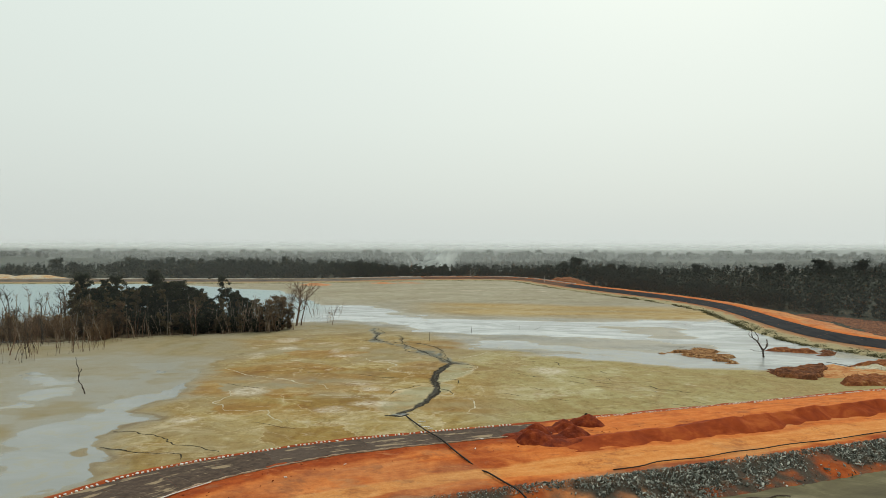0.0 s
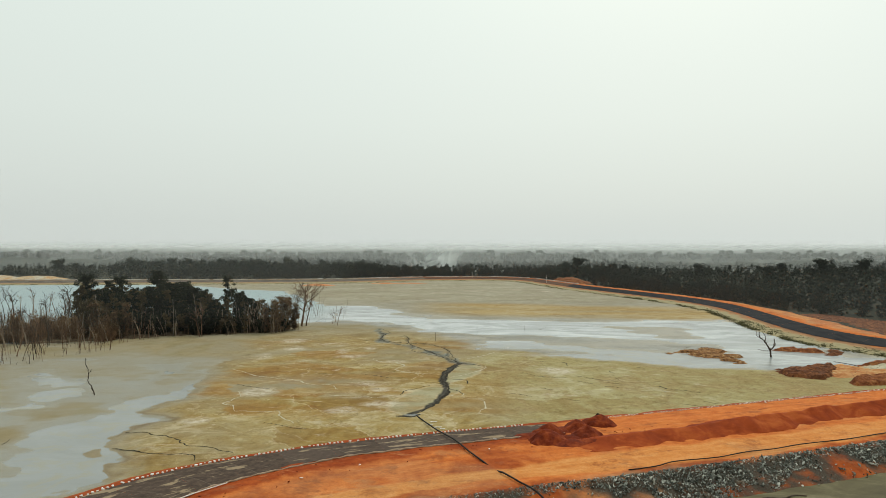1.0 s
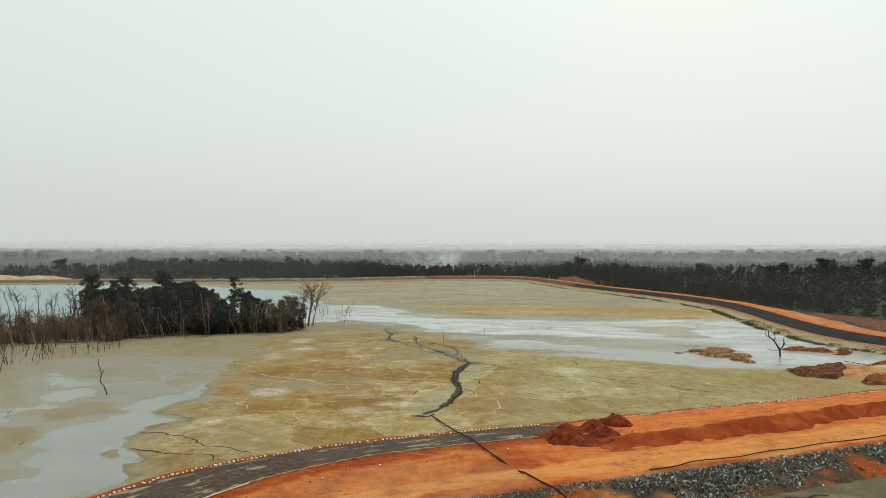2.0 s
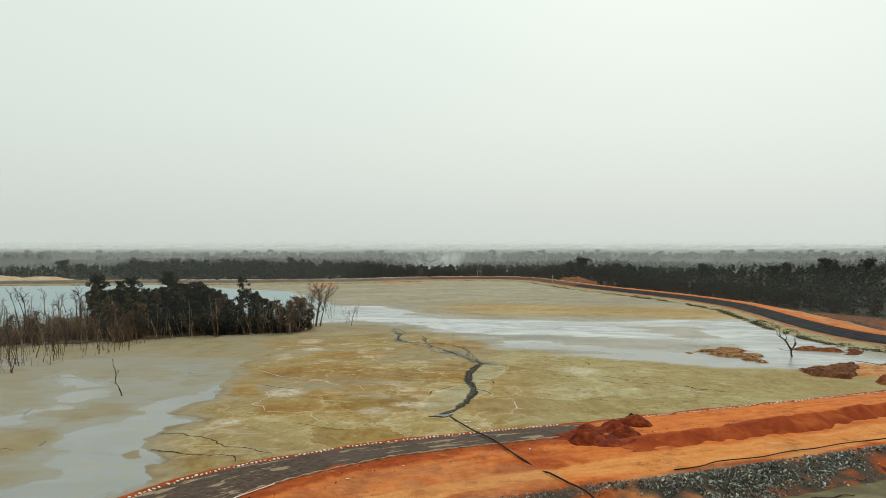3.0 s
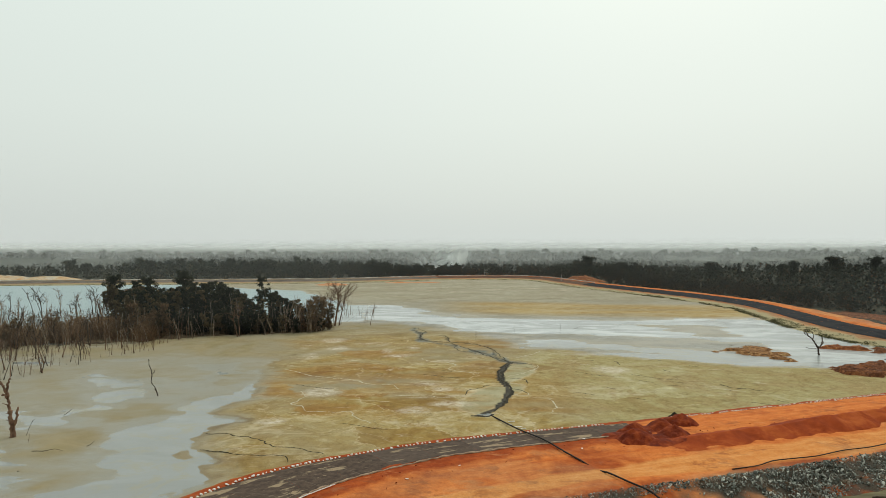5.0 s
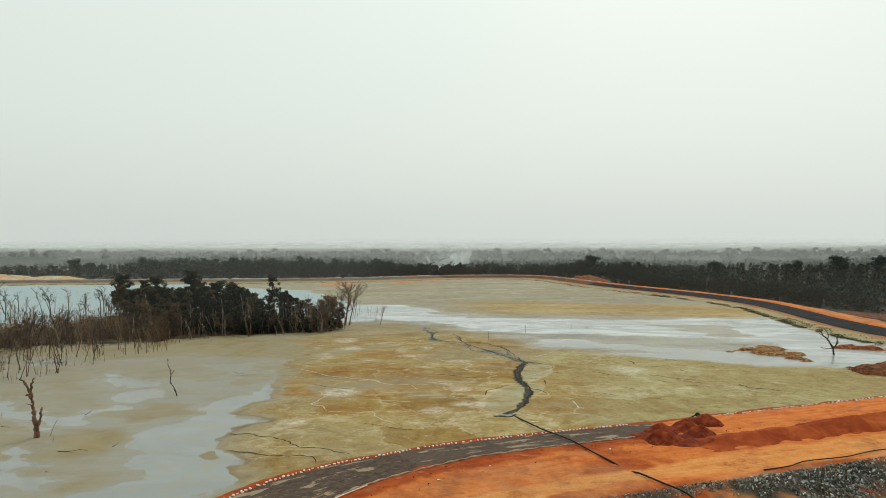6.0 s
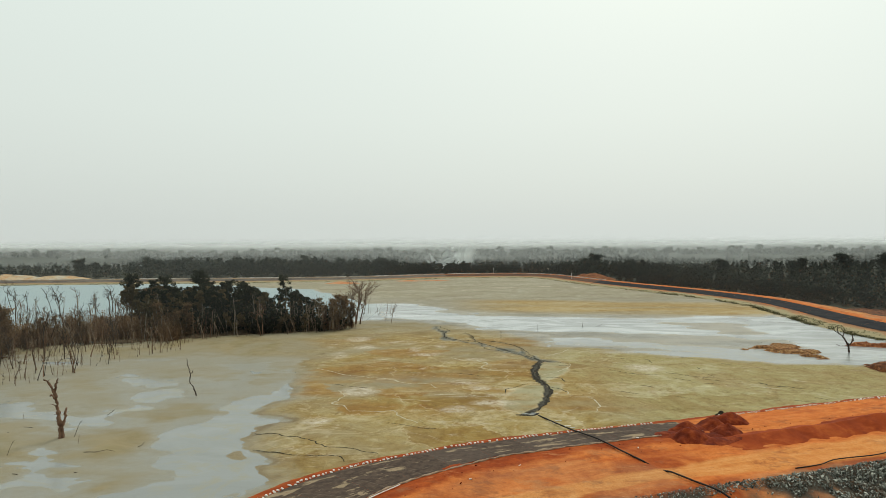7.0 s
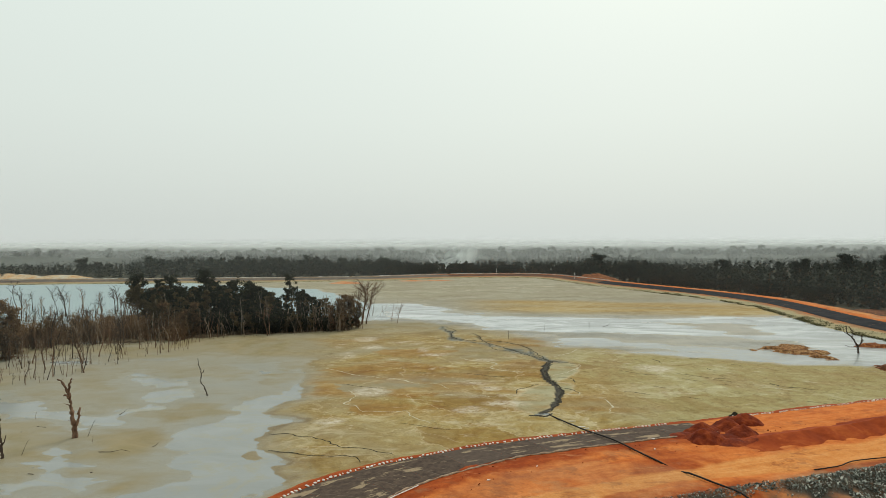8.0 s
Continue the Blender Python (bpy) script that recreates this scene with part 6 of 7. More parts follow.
for i, (x, y) in enumerate(DEAD):
    set_down(antlers[rng.randint(7)], x, y, 0.0, rng.uniform(0, 360), rng.uniform(0.55, 1.08) * (1.0 if i < 94 else 0.6 if i < 108 else 0.75), label=BARE, category="dead tree", group="bare dead trees")
set_down(antlers[0], -71.8, 166.2, 0.0, 80, 0.95, label="pale forked dead tree before the dark grove", category="dead tree", group="bare dead trees")
for x, y, k, s in ((-149.5, 230, 2, 1.05), (-146, 222, 2, 0.95), (-138, 200, 2, 0.9), (-158, 212, 2, 1.0), (-126, 172, 2, 0.8)):
    set_down(broad_dead[k], x, y, 0.0, 40 * k + 3 * x, s, label="broad dark dead tree with knotted bare branches", category="dead tree", group="bare dead trees")
for x, y, k, s in ((-50.0, 190.8, 0, 1.34), (-48.6, 191.6, 1, 1.25), (-52.4, 189.2, 1, 1.2), (-39.0, 193.0, 1, 0.6)):
    set_down(broad_dead[k], x, y, 0.0, 70 * k + 20, s, 0.8, label="brown bare dead tree with a broad fan of branches", category="dead tree", group="bare dead trees")

for k in range(190):
    x = rng.uniform(-124, -86.5) if k < 130 else rng.uniform(-92, -48)
    f, g = dense(x), front(x)
    d = rng.rand() ** 1.5
    y = f + 3 - (f - g + 3) * d
    x = x + 3.5 * float(fbm(x, y, 6, 2, 279))
    j = rng.choice(10, p=[0.14, 0.14, 0.03, 0.14, 0.12, 0.13, 0.0, 0.07, 0.12, 0.11])
    s = rng.uniform(0.6, 1.1) * (0.78 if d > 0.5 else 1.0)
    ob = new("dead_sapling", pole_kinds[j])
    ob.matrix_basis = pose(x, y, 0.0, rng.normal(0, 2), rng.normal(0, 2), rng.uniform(0, 360)) @ Matrix.Diagonal((s, s, s, 1))
    tagged(ob, "thin bare dead sapling poking out of the mud", "dead sapling", "dead saplings round the grove")
for k in range(30):
    x, y = rng.uniform(-57, -40), rng.uniform(188, 232)
    ob = new("dead_sapling", pole_kinds[rng.randint(8)])
    s = rng.uniform(0.5, 0.95)
    ob.matrix_basis = pose(x, y, -0.1, 0, 0, rng.uniform(0, 360)) @ Matrix.Diagonal((s, s, s, 1))
    tagged(ob, "thin bare dead sapling standing in shallow water", "dead sapling", "dead saplings in the water")
for k in range(48):
    x, y = rng.uniform(-61, -51), rng.uniform(174.0, 178.5)
    ob = new("dead_sapling", pole_kinds[(0, 2, 6, 7)[rng.randint(4)]])
    s = rng.uniform(0.75, 1.3) * (1.0 if x < -53 else 0.75)
    ob.matrix_basis = pose(x, y, 0.0, rng.normal(0, 2), rng.normal(0, 2), rng.uniform(0, 360)) @ Matrix.Diagonal((s, s, s, 1))
    tagged(ob, "tall thin dead stem at the grove's brown end", "dead sapling", "dead stems at the grove's end")
for k in range(200):
    x = -98 - 48 * rng.rand() if k < 60 else rng.uniform(-122, -92)
    y = dense(x) + abs(rng.normal(1.0, 5.0)) * (3.6 if x < -95 else 0.7) + (3.0 if x < -95 else -1.0)
    j = rng.randint(4)
    s = rng.uniform(0.7, 1.45) * (1.0 if x < -88 else 0.42)
    ob = new("dry_shrub", shrub_kinds[j])
    ob.matrix_basis = pose(x, y, 0.0, 0, 0, rng.uniform(0, 360)) @ Matrix.Diagonal((s, s, s, 1))
    tagged(ob, "dry rust-brown thicket bush at the grove's foot", "bush", "dry bushes round the grove")

under = [live_tree(390 + k, h, 0.06, 0.06, w, 16, 40, 0.24, grove_leaf, "bush", spray=0.4, sides=3, soft=True) for k, (h, w) in enumerate(((4.5, 2.0), (3.2, 2.0), (6.0, 1.8)))]
for k in range(105):
    x = rng.uniform(-104, -52)
    y = dense(x) + rng.uniform(5, 30) * (1.0 if x < -75 else 0.42)
    set_down(under[rng.randint(3)], x, y, 0.02, rng.uniform(0, 360), rng.uniform(0.7, 1.2), label="dark leafy bush under the grove's trees", category="bush", group="undergrowth of the grove")
middle_kinds = [live_tree(395 + k, h, 0.09, 0.08, w, 16, 52, 0.235, grove_leaf, spray=0.5, sides=3) for k, (h, w) in enumerate(((9.5, 2.3), (8.0, 2.6), (11.0, 2.2)))]
olive_kinds = [live_tree(402 + k, h, 0.08, 0.15, w, 15, 48, 0.22, olive_leaf, spray=0.5, sides=3, soft=True) for k, (h, w) in enumerate(((10.0, 2.2), (8.5, 2.0)))]
for k in range(85):
    u = rng.uniform(150, 470)
    x = across(u, 172)
    y = dense(x) + rng.uniform(4, 22) * (1.0 if x < -75 else 0.5)
    set_down(olive_kinds[rng.randint(2)] if rng.rand() < (0.7 if u < 215 else 0.25) else middle_kinds[rng.randint(3)], x, y, 0.02, rng.uniform(0, 360), rng.uniform(0.75, 1.1) * (1.0 if u < 360 else 0.75), label="dark leafy tree in the grove's middle storey", category="tree", group="middle storey of the grove")
for k in range(30):
    x = rng.uniform(-106, -54)
    y = dense(x) + rng.uniform(5, 24) * (1.0 if x < -75 else 0.6)
    set_down(grove_kinds[rng.randint(7)], x, y, 0.02, rng.uniform(0, 360), rng.uniform(0.3, 0.55), label="young dark-leaved tree under the taller grove", category="tree", group="young trees of the grove")
for x, y, h in twigs:
    ob = new("dry_twig", pole_kinds[(1, 3, 5)[rng.randint(3)]])
    s = rng.uniform(0.15, 0.4)
    ob.matrix_basis = pose(x, y, h * 0.5, rng.uniform(-50, 50), rng.uniform(-50, 50), rng.uniform(0, 360)) @ Matrix.Diagonal((s, s, s, 1))
    tagged(ob, "dry broken twig sticking out of a mud bank", "twig", "twigs on the mud banks")

def stem_mesh(seed, height, r0, mat):
    """A straight bare trunk with a stub or two near its top."""
    rng = np.random.RandomState(seed)
    bld = Build()
    spine = bent(rng, (0, 0, -0.3), (rng.normal() * 0.03, rng.normal() * 0.03, 1), height, 8, 0.035)
    bld.tube(spine, np.linspace(r0, r0 * 0.55, 9), 5)
    for k in range(rng.randint(0, 3)):
        a = rng.rand() * 6.28
        p = bent(rng, spine[rng.randint(5, 8)], (math.cos(a) * 0.5, math.sin(a) * 0.5, 1), height * rng.uniform(0.08, 0.2), 4, 0.15)
        bld.tube(p, np.linspace(r0 * 0.5, r0 * 0.2, 5), 4, False)
    return bld.mesh("bare_tree", mat)


stem_kinds = [stem_mesh(380 + k, h, r, m) for k, (h, r, m) in enumerate(((8.5, 0.060, pale_bark), (10.5, 0.075, pale_bark), (6.5, 0.055, pale_bark), (9.0, 0.062, dead_bark), (11.5, 0.07, pale_bark)))]
for k in range(50):
    x = across(rng.uniform(150, 500), 168)
    ob = new("bare_tree", stem_kinds[rng.randint(5)])
    s = rng.uniform(0.6, 1.05) * (1.0 if x < -62 else 0.85)
    ob.matrix_basis = pose(x, dense(x) + rng.uniform(0.3, 8.5), 0, rng.normal(0, 1.6), rng.normal(0, 1.6), rng.uniform(0, 360)) @ Matrix.Diagonal((s * 1.35, s * 1.35, s * 1.1, 1))
    tagged(ob, "tall dead tree with a straight pale bare trunk", "dead tree", "pale bare trees before the grove")
pole_arrays = []
for me in pole_kinds[:5]:
    me.calc_loop_triangles()
    pole_arrays.append((np.array([tuple(v.co) for v in me.vertices]), np.array([tuple(t.vertices) for t in me.loop_triangles])))
tx = np.concatenate([-84 - 60 * rng.rand(300) ** 0.9, rng.uniform(-128, -92, 200)])
ty = np.array([dense(x) for x in tx]) + np.concatenate([rng.uniform(0.5, 22, 300) * np.where(tx[:300] > -75, 0.5, 1.0), rng.uniform(-5, 30, 200)])
thicket = joined("dead_thicket", pole_arrays, np.stack([tx, ty, 0 * tx], 1), np.concatenate([rng.uniform(0.5, 1.1, 300), rng.uniform(0.3, 0.8, 200)]), rng.uniform(0, 6.28, 500), umber_bark, rng.randint(0, 5, 500))
fx = np.concatenate([rng.uniform(-126, -84, 150), rng.uniform(-92, -50, 30)])
fy = np.array([dense(x) - (dense(x) - front(x)) * 0.95 * rng.rand() ** 1.2 for x in fx])
fx = fx + 3.5 * fbm(fx, fy, 6, 2, 277)
sticks = joined("flooded_sticks", pole_arrays, np.stack([fx, fy, 0 * fx], 1), rng.uniform(0.3, 1.0, 180) * np.where(fx > -84, 0.5, 1.0), rng.uniform(0, 6.28, 180), umber_bark, rng.randint(0, 5, 180))
tagged(sticks, "scattered thin dead sticks standing in the mud before the grove", "sticks", kind="stuff")
tagged(thicket, "tangle of thin bare dead stems inside the grove", "thicket", kind="stuff")

# lone snags on the flats
def snag(name, forks, mat, x, y, label):
    """A broken trunk given by its forks, each a path of points and end radii."""
    root = new(name)
    for i, (path, r0, r1) in enumerate(forks):
        p = glide(path, 0.25)
        knots = np.random.RandomState(i + 40)
        p = p + 0.05 * knots.normal(size=p.shape)
        bld = Build()
        bld.tube(p, np.linspace(r0, r1, len(p)) * np.clip(1 + 0.2 * knots.normal(size=len(p)), 0.6, 1.5), 8)
        for k in range(2, len(p) - 1, 4):
            way = knots.normal(size=3) * (1, 1, 0.3) + np.array((0, 0, 0.5))
            bld.tube([p[k], p[k] + way / np.linalg.norm(way) * (0.2 + 1.6 * r0) * knots.uniform(0.5, 1.4)], [max(0.5 * r1, 0.02), 0.015], 5)
        part("trunk" if i == 0 else "limb", bld, mat, root)
    root.location = (x, y, 0)
    return tagged(root, label, "snag")


snag("snag", [([(0, 0, -0.3), (0.1, 0, 1.2), (-0.15, 0, 2.6), (-0.45, 0.1, 4.2), (-0.75, 0, 5.8)], 0.34, 0.17),
              ([(0.1, 0, 1.6), (0.5, 0.1, 2.3), (0.62, 0.1, 3.4), (0.75, 0.1, 4.2)], 0.24, 0.12),
              ([(-0.6, 0, 5.2), (-0.9, 0, 6.3), (-1.5, 0, 7.2), (-2.3, 0, 7.8)], 0.22, 0.09),
              ([(-0.75, 0, 6.0), (-0.5, 0, 6.9), (-0.35, 0.1, 7.7)], 0.16, 0.08),
              ([(-0.45, 0, 5.2), (-1.0, -0.1, 5.6), (-1.3, 0, 5.5)], 0.18, 0.1)], red_bark, -68.9, 77.4, "broken reddish dead trunk standing alone in the mud")
snag("snag", [([(0, 0, -0.3), (-0.2, 0, 1.0), (-0.95, 0, 2.4), (-0.9, 0, 3.8), (-1.3, 0, 5.0), (-1.5, 0, 6.2)], 0.11, 0.04),
              ([(-0.92, 0, 3.6), (-0.5, 0, 4.1), (-0.35, 0, 4.6)], 0.07, 0.03), ([(-1.2, 0, 4.6), (-1.6, 0.1, 5.4)], 0.05, 0.03)], dark_bark, -60.9, 99.5, "thin crooked dark snag leaning out of wet mud")
snag("snag", [([(0, 0, -0.3), (-0.1, 0, 1.8), (-0.25, 0, 3.4), (-0.3, 0, 5.1)], 0.20, 0.08), ([(0, 0, 1.6), (0.4, 0, 2.2), (0.5, 0, 2.9)], 0.10, 0.05)], dark_bark, -72.6, 69.9, "narrow dark snag standing in a puddle")
snag("snag", [([(0, 0, -0.3), (0, 0, 1.2), (-0.3, 0, 2.0), (-1.3, 0, 3.6), (-2.4, 0, 4.6), (-2.6, 0, 6.2)], 0.26, 0.08),
              ([(-0.1, 0, 1.5), (0.6, 0, 2.2), (0.9, 0, 3.2), (0.8, 0, 4.2)], 0.18, 0.1), ([(-1.3, 0, 3.6), (-1.1, 0, 4.6), (-1.9, 0, 5.9)], 0.11, 0.04),
              ([(-1.9, 0, 4.1), (-3.0, 0.1, 4.9), (-3.1, 0, 5.9)], 0.1, 0.04), ([(0.05, 0, 1.4), (-1.6, 0.2, 1.5), (-2.8, 0.3, 1.7)], 0.09, 0.04),
              ([(0.7, 0, 2.4), (1.1, 0, 2.8), (1.1, 0, 3.3)], 0.08, 0.05)], dark_bark, 70.4, 140.2, "forked bare dead tree standing in shallow water")
for x, y, k, s in ((-67.5, 77.9, 1, 0.6), (-65.2, 75.2, 3, 0.45), (-80, 86, 3, 0.4), (-71, 70.8, 1, 0.5), (19.3, 87.6, 5, 0.4)):
    ob = new("dead_sapling", pole_kinds[k])
    ob.matrix_basis = pose(x, y, 0, 4, 6, 30 * k) @ Matrix.Diagonal((s, s, s, 1))
    tagged(ob, "short dead stick poking out of the mud", "dead sapling", "sticks on the flats")

# fallen twigs on the mud
for i, (x, y, w, turn) in enumerate(((-62.5, 72.0, 3.8, -12), (-66.0, 65.0, 3.4, 5), (-59.5, 65.5, 2.0, 50), (-77, 82, 2.0, -8), (-77.5, 79.6, 1.8, 4), (-69, 88, 1.6, 0), (-57, 74, 1.0, 60), (56, 152.5, 1.6, 40), (24, 186, 2.5, 10))):
    bld = Build()
    bld.tube(bent(np.random.RandomState(i), (0, 0, 0.08), (1, 0, 0.02), w, 8, 0.14), np.linspace(0.04, 0.02, 9), 5)
    ob = new("fallen_twig", bld.mesh("fallen_twig", dark_bark))
    ob.matrix_basis = pose(x, y, 0.03, 0, 0, turn)
    tagged(ob, "dark fallen twig lying on wet mud", "twig", "fallen twigs")

# ---- rank grass along the far shore ----
rng = np.random.RandomState(17)
tufts = []
for i in range(8, len(right_line) - 60):
    for _ in range(38 if i < 120 else 10):
        o = rng.choice((5.9 + rng.normal(0, 0.22), 4.6 + rng.normal(0, 0.22), rng.uniform(1.8, 6.2)), p=(0.5, 0.22, 0.28))
        g = float(fbm(right_line[i, 0], right_line[i, 1] + o * 6, 9, 3, 221))
        clump = float(fbm(right_line[i, 0] * 1.5 + 3 * o, right_line[i, 1] * 1.5, 4, 3, 223))
        if (o < 4 and g < 0.0) or g < -0.6 or clump < -0.15:
            continue
        p = right_line[i] + rnormal[i] * o + rng.uniform(-1.3, 1.3, 2) * (0.8, 1.0)
        tufts.append((*p, float(np.interp(o, [0, 6.2], [1.0, 0.06]))))
tufts = np.array(tufts)
V, F, m = [], [], 0
for p in tufts:
    for _ in range(5):
        a, h, w = rng.rand() * 6.28, rng.uniform(0.06, 0.28), rng.uniform(0.10, 0.26)
        q = p + np.array((rng.normal() * 0.5, rng.normal() * 0.5, -0.05))
        d = np.array((math.cos(a), math.sin(a), 0)) * w
        tip = np.array((rng.normal() * 0.2, rng.normal() * 0.2, h))
        V += [q - d, q + d, q + d * 0.3 + tip, q - d * 0.3 + tip]
        F.append((m, m + 1, m + 2, m + 3))
        m += 4
grass = new("shore_grass", np_mesh("shore_grass", V, F, None, False))
grass.data.materials.append(grass_mat)
tagged(grass, "strip of rank green-brown weeds along the far shore", "grass", kind="stuff")

# ---- forest ----
forest_kinds = [live_tree(400 + k, h, 0.20, low, w, n + 4, 54, 0.43, forest_leaf, "forest_tree", sides=3, spray=0.46, wood=dark_bark) for k, (h, low, w, n) in enumerate(
    ((16.5, 0.14, 4.4, 15), (15.0, 0.08, 4.8, 15), (17.5, 0.30, 5.2, 14), (14.0, 0.06, 4.0, 14), (18.5, 0.55, 6.2, 15), (15.5, 0.08, 3.6, 15)))]
rng = np.random.RandomState(23)
cut_line = right_line[::3]


def outside(x, y):
    d, s = line_distance(x, y, cut_line)
    return -d * s


cand = np.stack([rng.uniform(-560, 620, 60000), rng.uniform(120, 900, 60000)], 1)
cand = cand[np.abs(cand[:, 0]) < cand[:, 1] * 0.82 + 45]
far_out = outside(cand[:, 0], cand[:, 1])
edge = 26 + 6 * fbm(cand[:, 0], cand[:, 1], 40, 3, 231) + 22 * smooth(-150, -260, cand[:, 0])
cand = cand[(far_out > edge) & ((cand[:, 1] > 236) | (far_out > 44)) & (np.hypot(cand[:, 0] - 80, cand[:, 1] - 442) > 24) & (cand[:, 1] + 0.15 * cand[:, 0] > 150)]
far_out = outside(cand[:, 0], cand[:, 1])
taken, cells = [], {}
for (x, y), o in zip(cand, far_out):
    gap = 4.6 if o < 70 else 6.4 if o < 150 else 8.2
    key = (int(x // gap), int(y // gap))
    if (gap, key) in cells:
        continue
    cells[(gap, key)] = 1
    taken.append((x, y, o))
taken.sort(key=lambda p: p[2])


def wood_height(x, y):
    """How high the forest stands by its bearing over the pond."""
    return np.interp(np.arctan2(x, y), [-0.63, -0.53, -0.50, -0.36, -0.14, -0.10, 0.13, 0.16, 0.25, 0.30, 0.50, 0.54, 0.62], [0.54, 0.56, 0.92, 1.0, 0.92, 0.72, 0.72, 0.82, 0.82, 0.62, 0.61, 0.70, 0.76])



for x, y, o in taken[:215]:
    k = rng.randint(6)
    set_down(forest_kinds[k], x, y, float(ground_height(x, y)) - 0.1, rng.uniform(0, 360), rng.uniform(0.70, 1.02) * float(wood_height(x, y)), rng.uniform(0.9, 1.08),
             label="dark green tropical forest tree behind the far dike", category="tree", group="forest edge trees")


EMERGENT = [(-315, 470, 4, 1.0), (-305, 476, 2, 0.9), (-265, 500, 2, 1.0), (-178, 522, 4, 0.95),
            (116, 600, 4, 1.5), (140, 560, 2, 0.85), (302, 507, 4, 1.45), (327, 508, 4, 1.2), (262, 500, 2, 0.95), (215, 430, 2, 0.9), (186, 470, 4, 0.85)]
for x, y, k, s in EMERGENT:
    set_down(forest_kinds[k], x, y, float(ground_height(x, y)) - 0.1, 37 * x % 360, s, 1.0 if s < 1.15 else 1.06 / s, label="tall round-crowned forest tree above its neighbours", category="tree", group="tall forest trees")


def light_tree(seed, height, low, width, n, leaf):
    """A simple far tree: a few big clumps on a stem; corners, faces and the way they face."""
    rng = np.random.RandomState(seed)
    bld = Build()
    c, out = [], []
    for _ in range(9):
        f = rng.uniform(low, 1)
        a, r = rng.rand() * 6.28, width * rng.uniform(0.2, 0.8) * math.sin(math.pi * min(0.95, 0.25 + 0.75 * (f - low) / (1 - low)))
        q = rng.normal(size=(n, 3))
        q = q / np.linalg.norm(q, axis=1)[:, None] * rng.rand(n, 1) ** 0.4 * width * 0.46
        at = np.array((r * math.cos(a), r * math.sin(a), f * height * 0.93))
        c.append(at + q * np.array((1, 1, 0.7)))
        w = q / width * 2 + (at - np.array((0, 0, height * 0.5))) / (2 * width) + rng.normal(size=q.shape) * 0.25
        out.append(w / np.linalg.norm(w, axis=1)[:, None])
    bld.cards(np.vstack(c), leaf, rng, 0.0, np.vstack(out))
    return np.vstack(bld.v), np.array(bld.f), np.vstack(bld.w)


light_kinds = [light_tree(500 + k, h, low, w, 10, 0.92) for k, (h, low, w) in enumerate(((16, 0.15, 4.5), (14.5, 0.1, 4.6), (17, 0.3, 5.2), (13, 0.1, 4.0), (19.5, 0.55, 6.0), (15, 0.15, 3.6)))]
more = np.array(taken[215:])
more = more[rng.permutation(len(more))[:4200]] if len(more) > 4200 else more
zs = ground_height(more[:, 0], more[:, 1])
woods = joined("forest", light_kinds, np.stack([more[:, 0], more[:, 1], zs - 0.3], 1), rng.uniform(0.68, 1.0, len(more)) * wood_height(more[:, 0], more[:, 1]), rng.uniform(0, 6.28, len(more)), forest_leaf, rng.choice(6, len(more), p=[0.2, 0.2, 0.18, 0.2, 0.04, 0.18]))
foot = right_line[rng.randint(10, 150, 420)]
way = np.array([np.argmin(np.hypot(right_line[:, 0] - x, right_line[:, 1] - y)) for x, y in foot])
foot = foot - rnormal[way] * (rng.uniform(32, 62, 420) + np.where(foot[:, 1] < 236, 13, 0))[:, None]
scrub = joined("forest_scrub", light_kinds, np.stack([foot[:, 0], foot[:, 1], ground_height(foot[:, 0], foot[:, 1]) - 0.8], 1), rng.uniform(0.28, 0.5, 420), rng.uniform(0, 6.28, 420), forest_leaf, rng.choice((0, 1, 3, 5), 420))
tagged(scrub, "dark scrub filling the forest's foot behind the dike", "scrub", kind="stuff")
tagged(woods, "dense dark tropical forest stretching away behind the dikes", "forest", kind="stuff")

far_kinds = [light_tree(520 + k, h, low, w, 5, 1.8) for k, (h, low, w) in enumerate(((16, 0.15, 5.5), (14, 0.1, 6.0), (17, 0.3, 6.5), (20, 0.55, 7.5)))]
dist = rng.uniform(math.log(880), math.log(2650), 3700)
fx = rng.uniform(-0.82, 0.82, 3700) * np.exp(dist)
fy = np.exp(dist)
woods = joined("far_forest", far_kinds, np.stack([fx, fy, ground_height(fx, fy) + 1.0], 1), rng.uniform(0.8, 1.25, 3700), rng.uniform(0, 6.28, 3700), forest_leaf, rng.choice(4, 3700, p=[0.36, 0.36, 0.24, 0.04]))
tagged(woods, "far hazy forest fading towards the horizon", "forest", kind="stuff")

crow = np.geomspace(620, 4700, 150)
CY, CU = np.meshgrid(crow, np.linspace(-0.95, 0.95, 420), indexing="ij")
CX = CU * CY
lumps = np.maximum(fbm(CX, CY, 17, 3, 241), -0.6)
CZ = ground_height(CX, CY) + 9.0 + 3.2 * lumps + 2.0 * fbm(CX, CY, 120, 3, 243)
CZ = CZ - 10 * (1 - smooth(640, 960, CY))
canopy = sheet("forest_canopy", CX, CY, CZ, canopy_mat)
tagged(canopy, "closed canopy of distant hazy forest", "forest", kind="stuff")

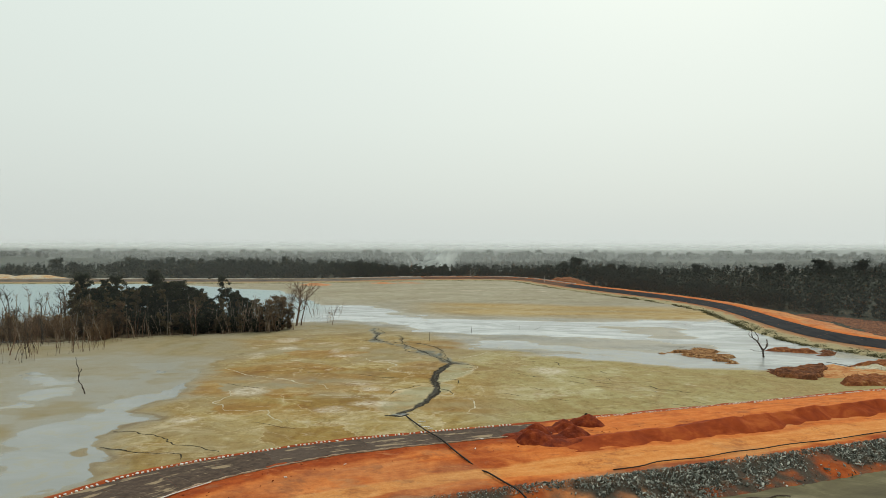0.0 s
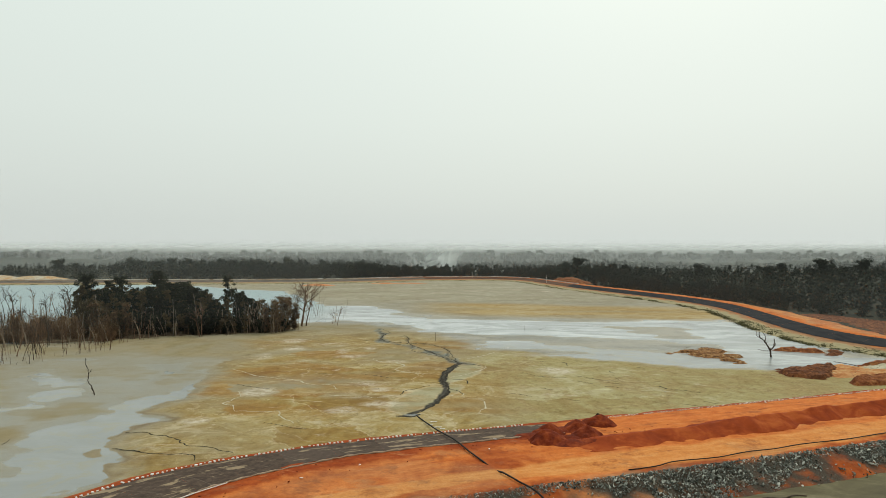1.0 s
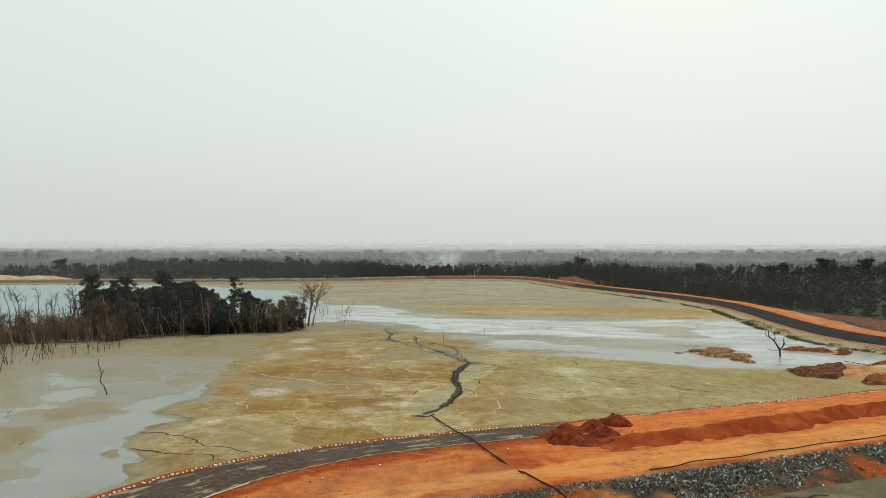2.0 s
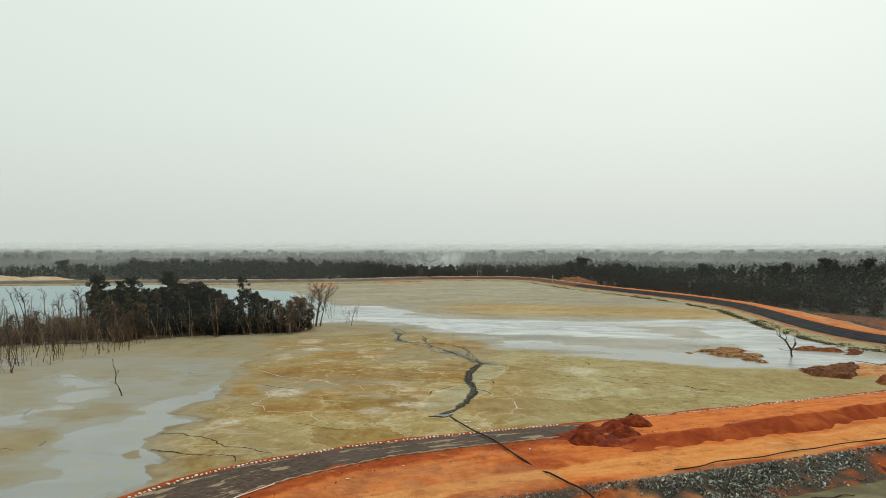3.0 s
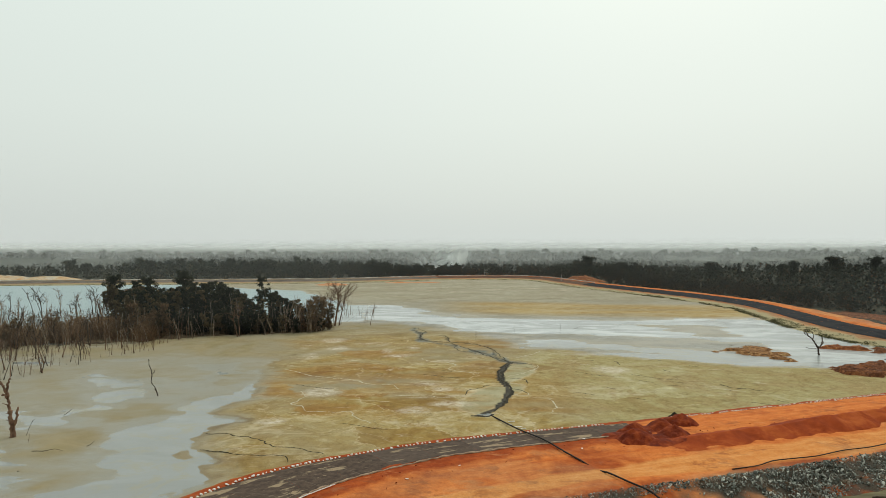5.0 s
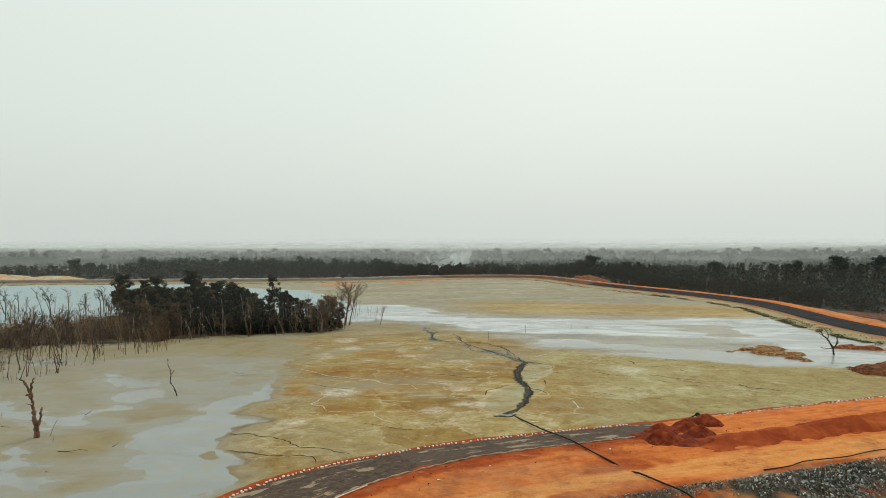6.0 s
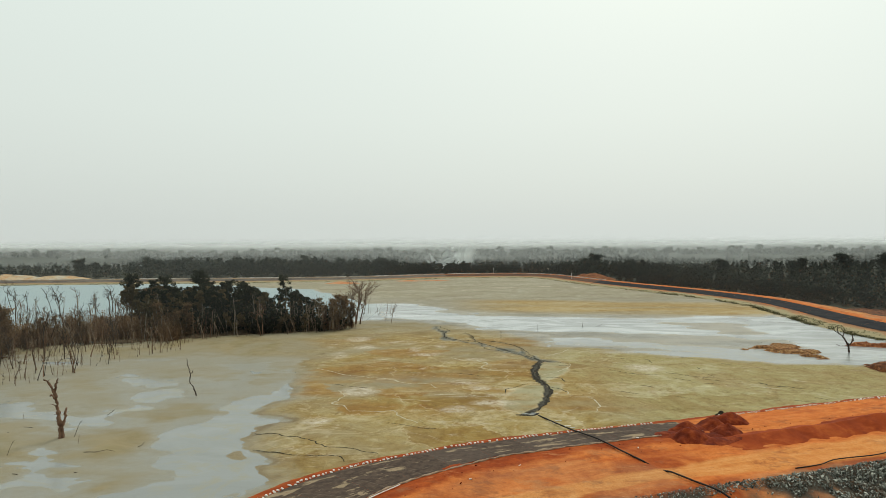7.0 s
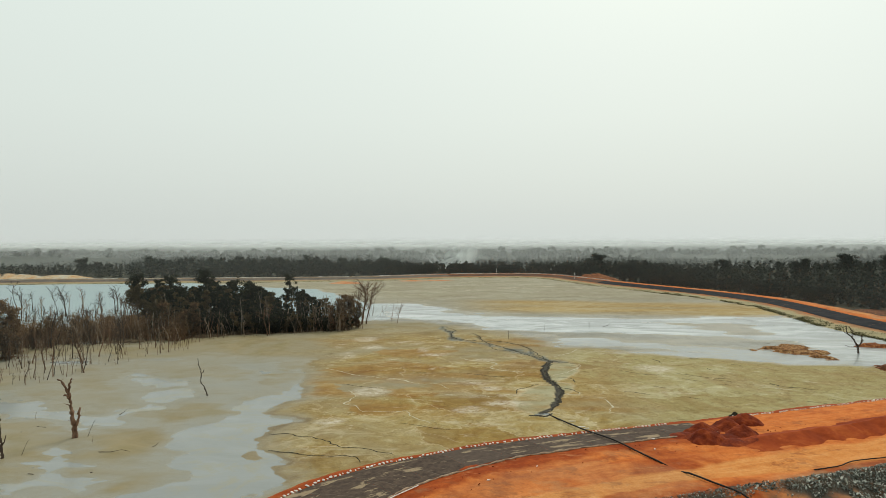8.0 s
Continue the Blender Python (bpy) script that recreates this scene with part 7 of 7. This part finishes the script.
# ---- sheets that imitate haze over the forest and grove ----
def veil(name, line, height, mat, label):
    """A thin upright sheet along a line on the ground, standing in for haze."""
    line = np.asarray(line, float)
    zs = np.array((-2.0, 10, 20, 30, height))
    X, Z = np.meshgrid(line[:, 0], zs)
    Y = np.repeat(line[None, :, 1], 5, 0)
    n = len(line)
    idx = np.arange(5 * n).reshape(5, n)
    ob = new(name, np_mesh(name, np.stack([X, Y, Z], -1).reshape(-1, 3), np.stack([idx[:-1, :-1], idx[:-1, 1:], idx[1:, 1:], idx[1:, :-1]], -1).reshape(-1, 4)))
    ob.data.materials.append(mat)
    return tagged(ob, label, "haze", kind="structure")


# sheet before the forest edge lifts its dark tones in place of haze
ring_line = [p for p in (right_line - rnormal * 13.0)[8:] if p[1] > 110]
veil("haze_bank", ring_line, 34, thin_haze("haze_veil", 0.045, 10.0, 30.0), "thin see-through sheet added to imitate haze over the forest")
# added sheet pales the grove's dark tones as haze would
grove_haze_mat = thin_haze("haze_veil", 0.026, 30.0, 45.0)
t = grove_haze_mat.node_tree
mixer = [n for n in t.nodes if n.type == "OUTPUT_MATERIAL"][0].inputs[0].links[0].from_node
t.links.new(maths(t, "MULTIPLY", own(t, "drift"), mixer.inputs[0].links[0].from_socket, True), mixer.inputs[0])
u = np.linspace(0, 1, 41)
SX, SZ = np.meshgrid(-230 + 205 * u, np.linspace(0.3, 46, 14))
SY = np.interp(SX, [-230, -150, -100, -88, -70, -40, -25], [45, 78, 104, 150, 164, 176, 186])
idx = np.arange(SX.size).reshape(SX.shape)
drift = smooth(0.3, 8, SZ) * smooth(-25, -45, SX)
air = new("haze_bank", np_mesh("haze_bank", np.stack([SX, SY, SZ], -1).reshape(-1, 3), np.stack([idx[:-1, :-1], idx[:-1, 1:], idx[1:, 1:], idx[1:, :-1]], -1).reshape(-1, 4), dict(drift=drift)))
air.data.materials.append(grove_haze_mat)
tagged(air, "thin see-through sheet added to imitate haze over the grove", "haze", kind="structure")
# added sheet pales the forest on the right like distance haze
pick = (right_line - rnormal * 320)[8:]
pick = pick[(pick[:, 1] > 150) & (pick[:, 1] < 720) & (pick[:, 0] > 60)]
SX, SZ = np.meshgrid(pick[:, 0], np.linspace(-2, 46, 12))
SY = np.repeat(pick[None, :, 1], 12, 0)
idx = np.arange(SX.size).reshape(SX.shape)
side_haze_mat = thin_haze("haze_veil", 0.68, 20.0, 38.0)
t = side_haze_mat.node_tree
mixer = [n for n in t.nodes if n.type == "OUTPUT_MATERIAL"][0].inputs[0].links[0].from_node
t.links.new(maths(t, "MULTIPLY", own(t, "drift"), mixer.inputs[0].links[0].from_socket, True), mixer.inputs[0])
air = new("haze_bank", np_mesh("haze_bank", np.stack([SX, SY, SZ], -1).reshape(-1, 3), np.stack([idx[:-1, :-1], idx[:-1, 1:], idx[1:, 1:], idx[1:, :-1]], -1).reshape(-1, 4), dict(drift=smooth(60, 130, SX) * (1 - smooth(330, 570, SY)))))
air.data.materials.append(side_haze_mat)
tagged(air, "thin see-through sheet added to imitate haze over the forest", "haze", kind="structure")
# farther sheets, each adding to the imitated distance haze
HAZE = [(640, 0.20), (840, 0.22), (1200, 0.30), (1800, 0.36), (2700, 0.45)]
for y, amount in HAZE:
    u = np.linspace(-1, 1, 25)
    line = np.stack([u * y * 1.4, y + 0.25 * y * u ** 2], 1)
    veil("haze_bank", line, 45 + 0.02 * y, thin_haze("haze_veil", amount, 19.0 + 0.004 * y, 33 + 0.006 * y), "thin see-through sheet added to imitate haze over the forest")

# a drift of bush-fire smoke
smoke_mat = thin_haze("bush_fire_smoke", 1.0, 12.0, 31.0)
t = smoke_mat.node_tree
mixer = [n for n in t.nodes if n.type == "OUTPUT_MATERIAL"][0].inputs[0].links[0].from_node
where = node(t, "ShaderNodeNewGeometry").outputs["Position"]
wisp = ramp(t, node(t, "ShaderNodeTexNoise", {"Vector": where, "Scale": 0.05, "Detail": 5.0, "Distortion": 1.0}).outputs[0], [(0.34, 0.0), (0.62, 1.0)])
fade = maths(t, "MULTIPLY", own(t, "drift"), wisp)
t.links.new(maths(t, "MULTIPLY", fade, mixer.inputs[0].links[0].from_socket, True), mixer.inputs[0])
u = np.linspace(-1, 1, 31)
SX, SZ = np.meshgrid(-27 + 34 * u, np.linspace(2, 32, 12))
SY = 610 + 14 * np.sin(3 * u)[None, :] + 0 * SX
idx = np.arange(SX.size).reshape(SX.shape)
drift = np.clip(1 - (np.repeat(u[None, :], 12, 0) - 0.02 * (SZ - 10)) ** 2, 0, 1) ** 1.5
smoke = new("smoke_drift", np_mesh("smoke_drift", np.stack([SX, SY, SZ], -1).reshape(-1, 3), np.stack([idx[:-1, :-1], idx[:-1, 1:], idx[1:, 1:], idx[1:, :-1]], -1).reshape(-1, 4), dict(drift=drift)))
smoke.data.materials.append(smoke_mat)
tagged(smoke, "pale drift of bush-fire smoke rising from the forest", "smoke", kind="structure")
for kind in (*grove_kinds, *middle_kinds, *olive_kinds, *under, lone, thin_kind, *brown_kinds, *antlers, *broad_dead, *forest_kinds):
    for ob in (*kind.children_recursive, kind):
        bpy.data.objects.remove(ob)
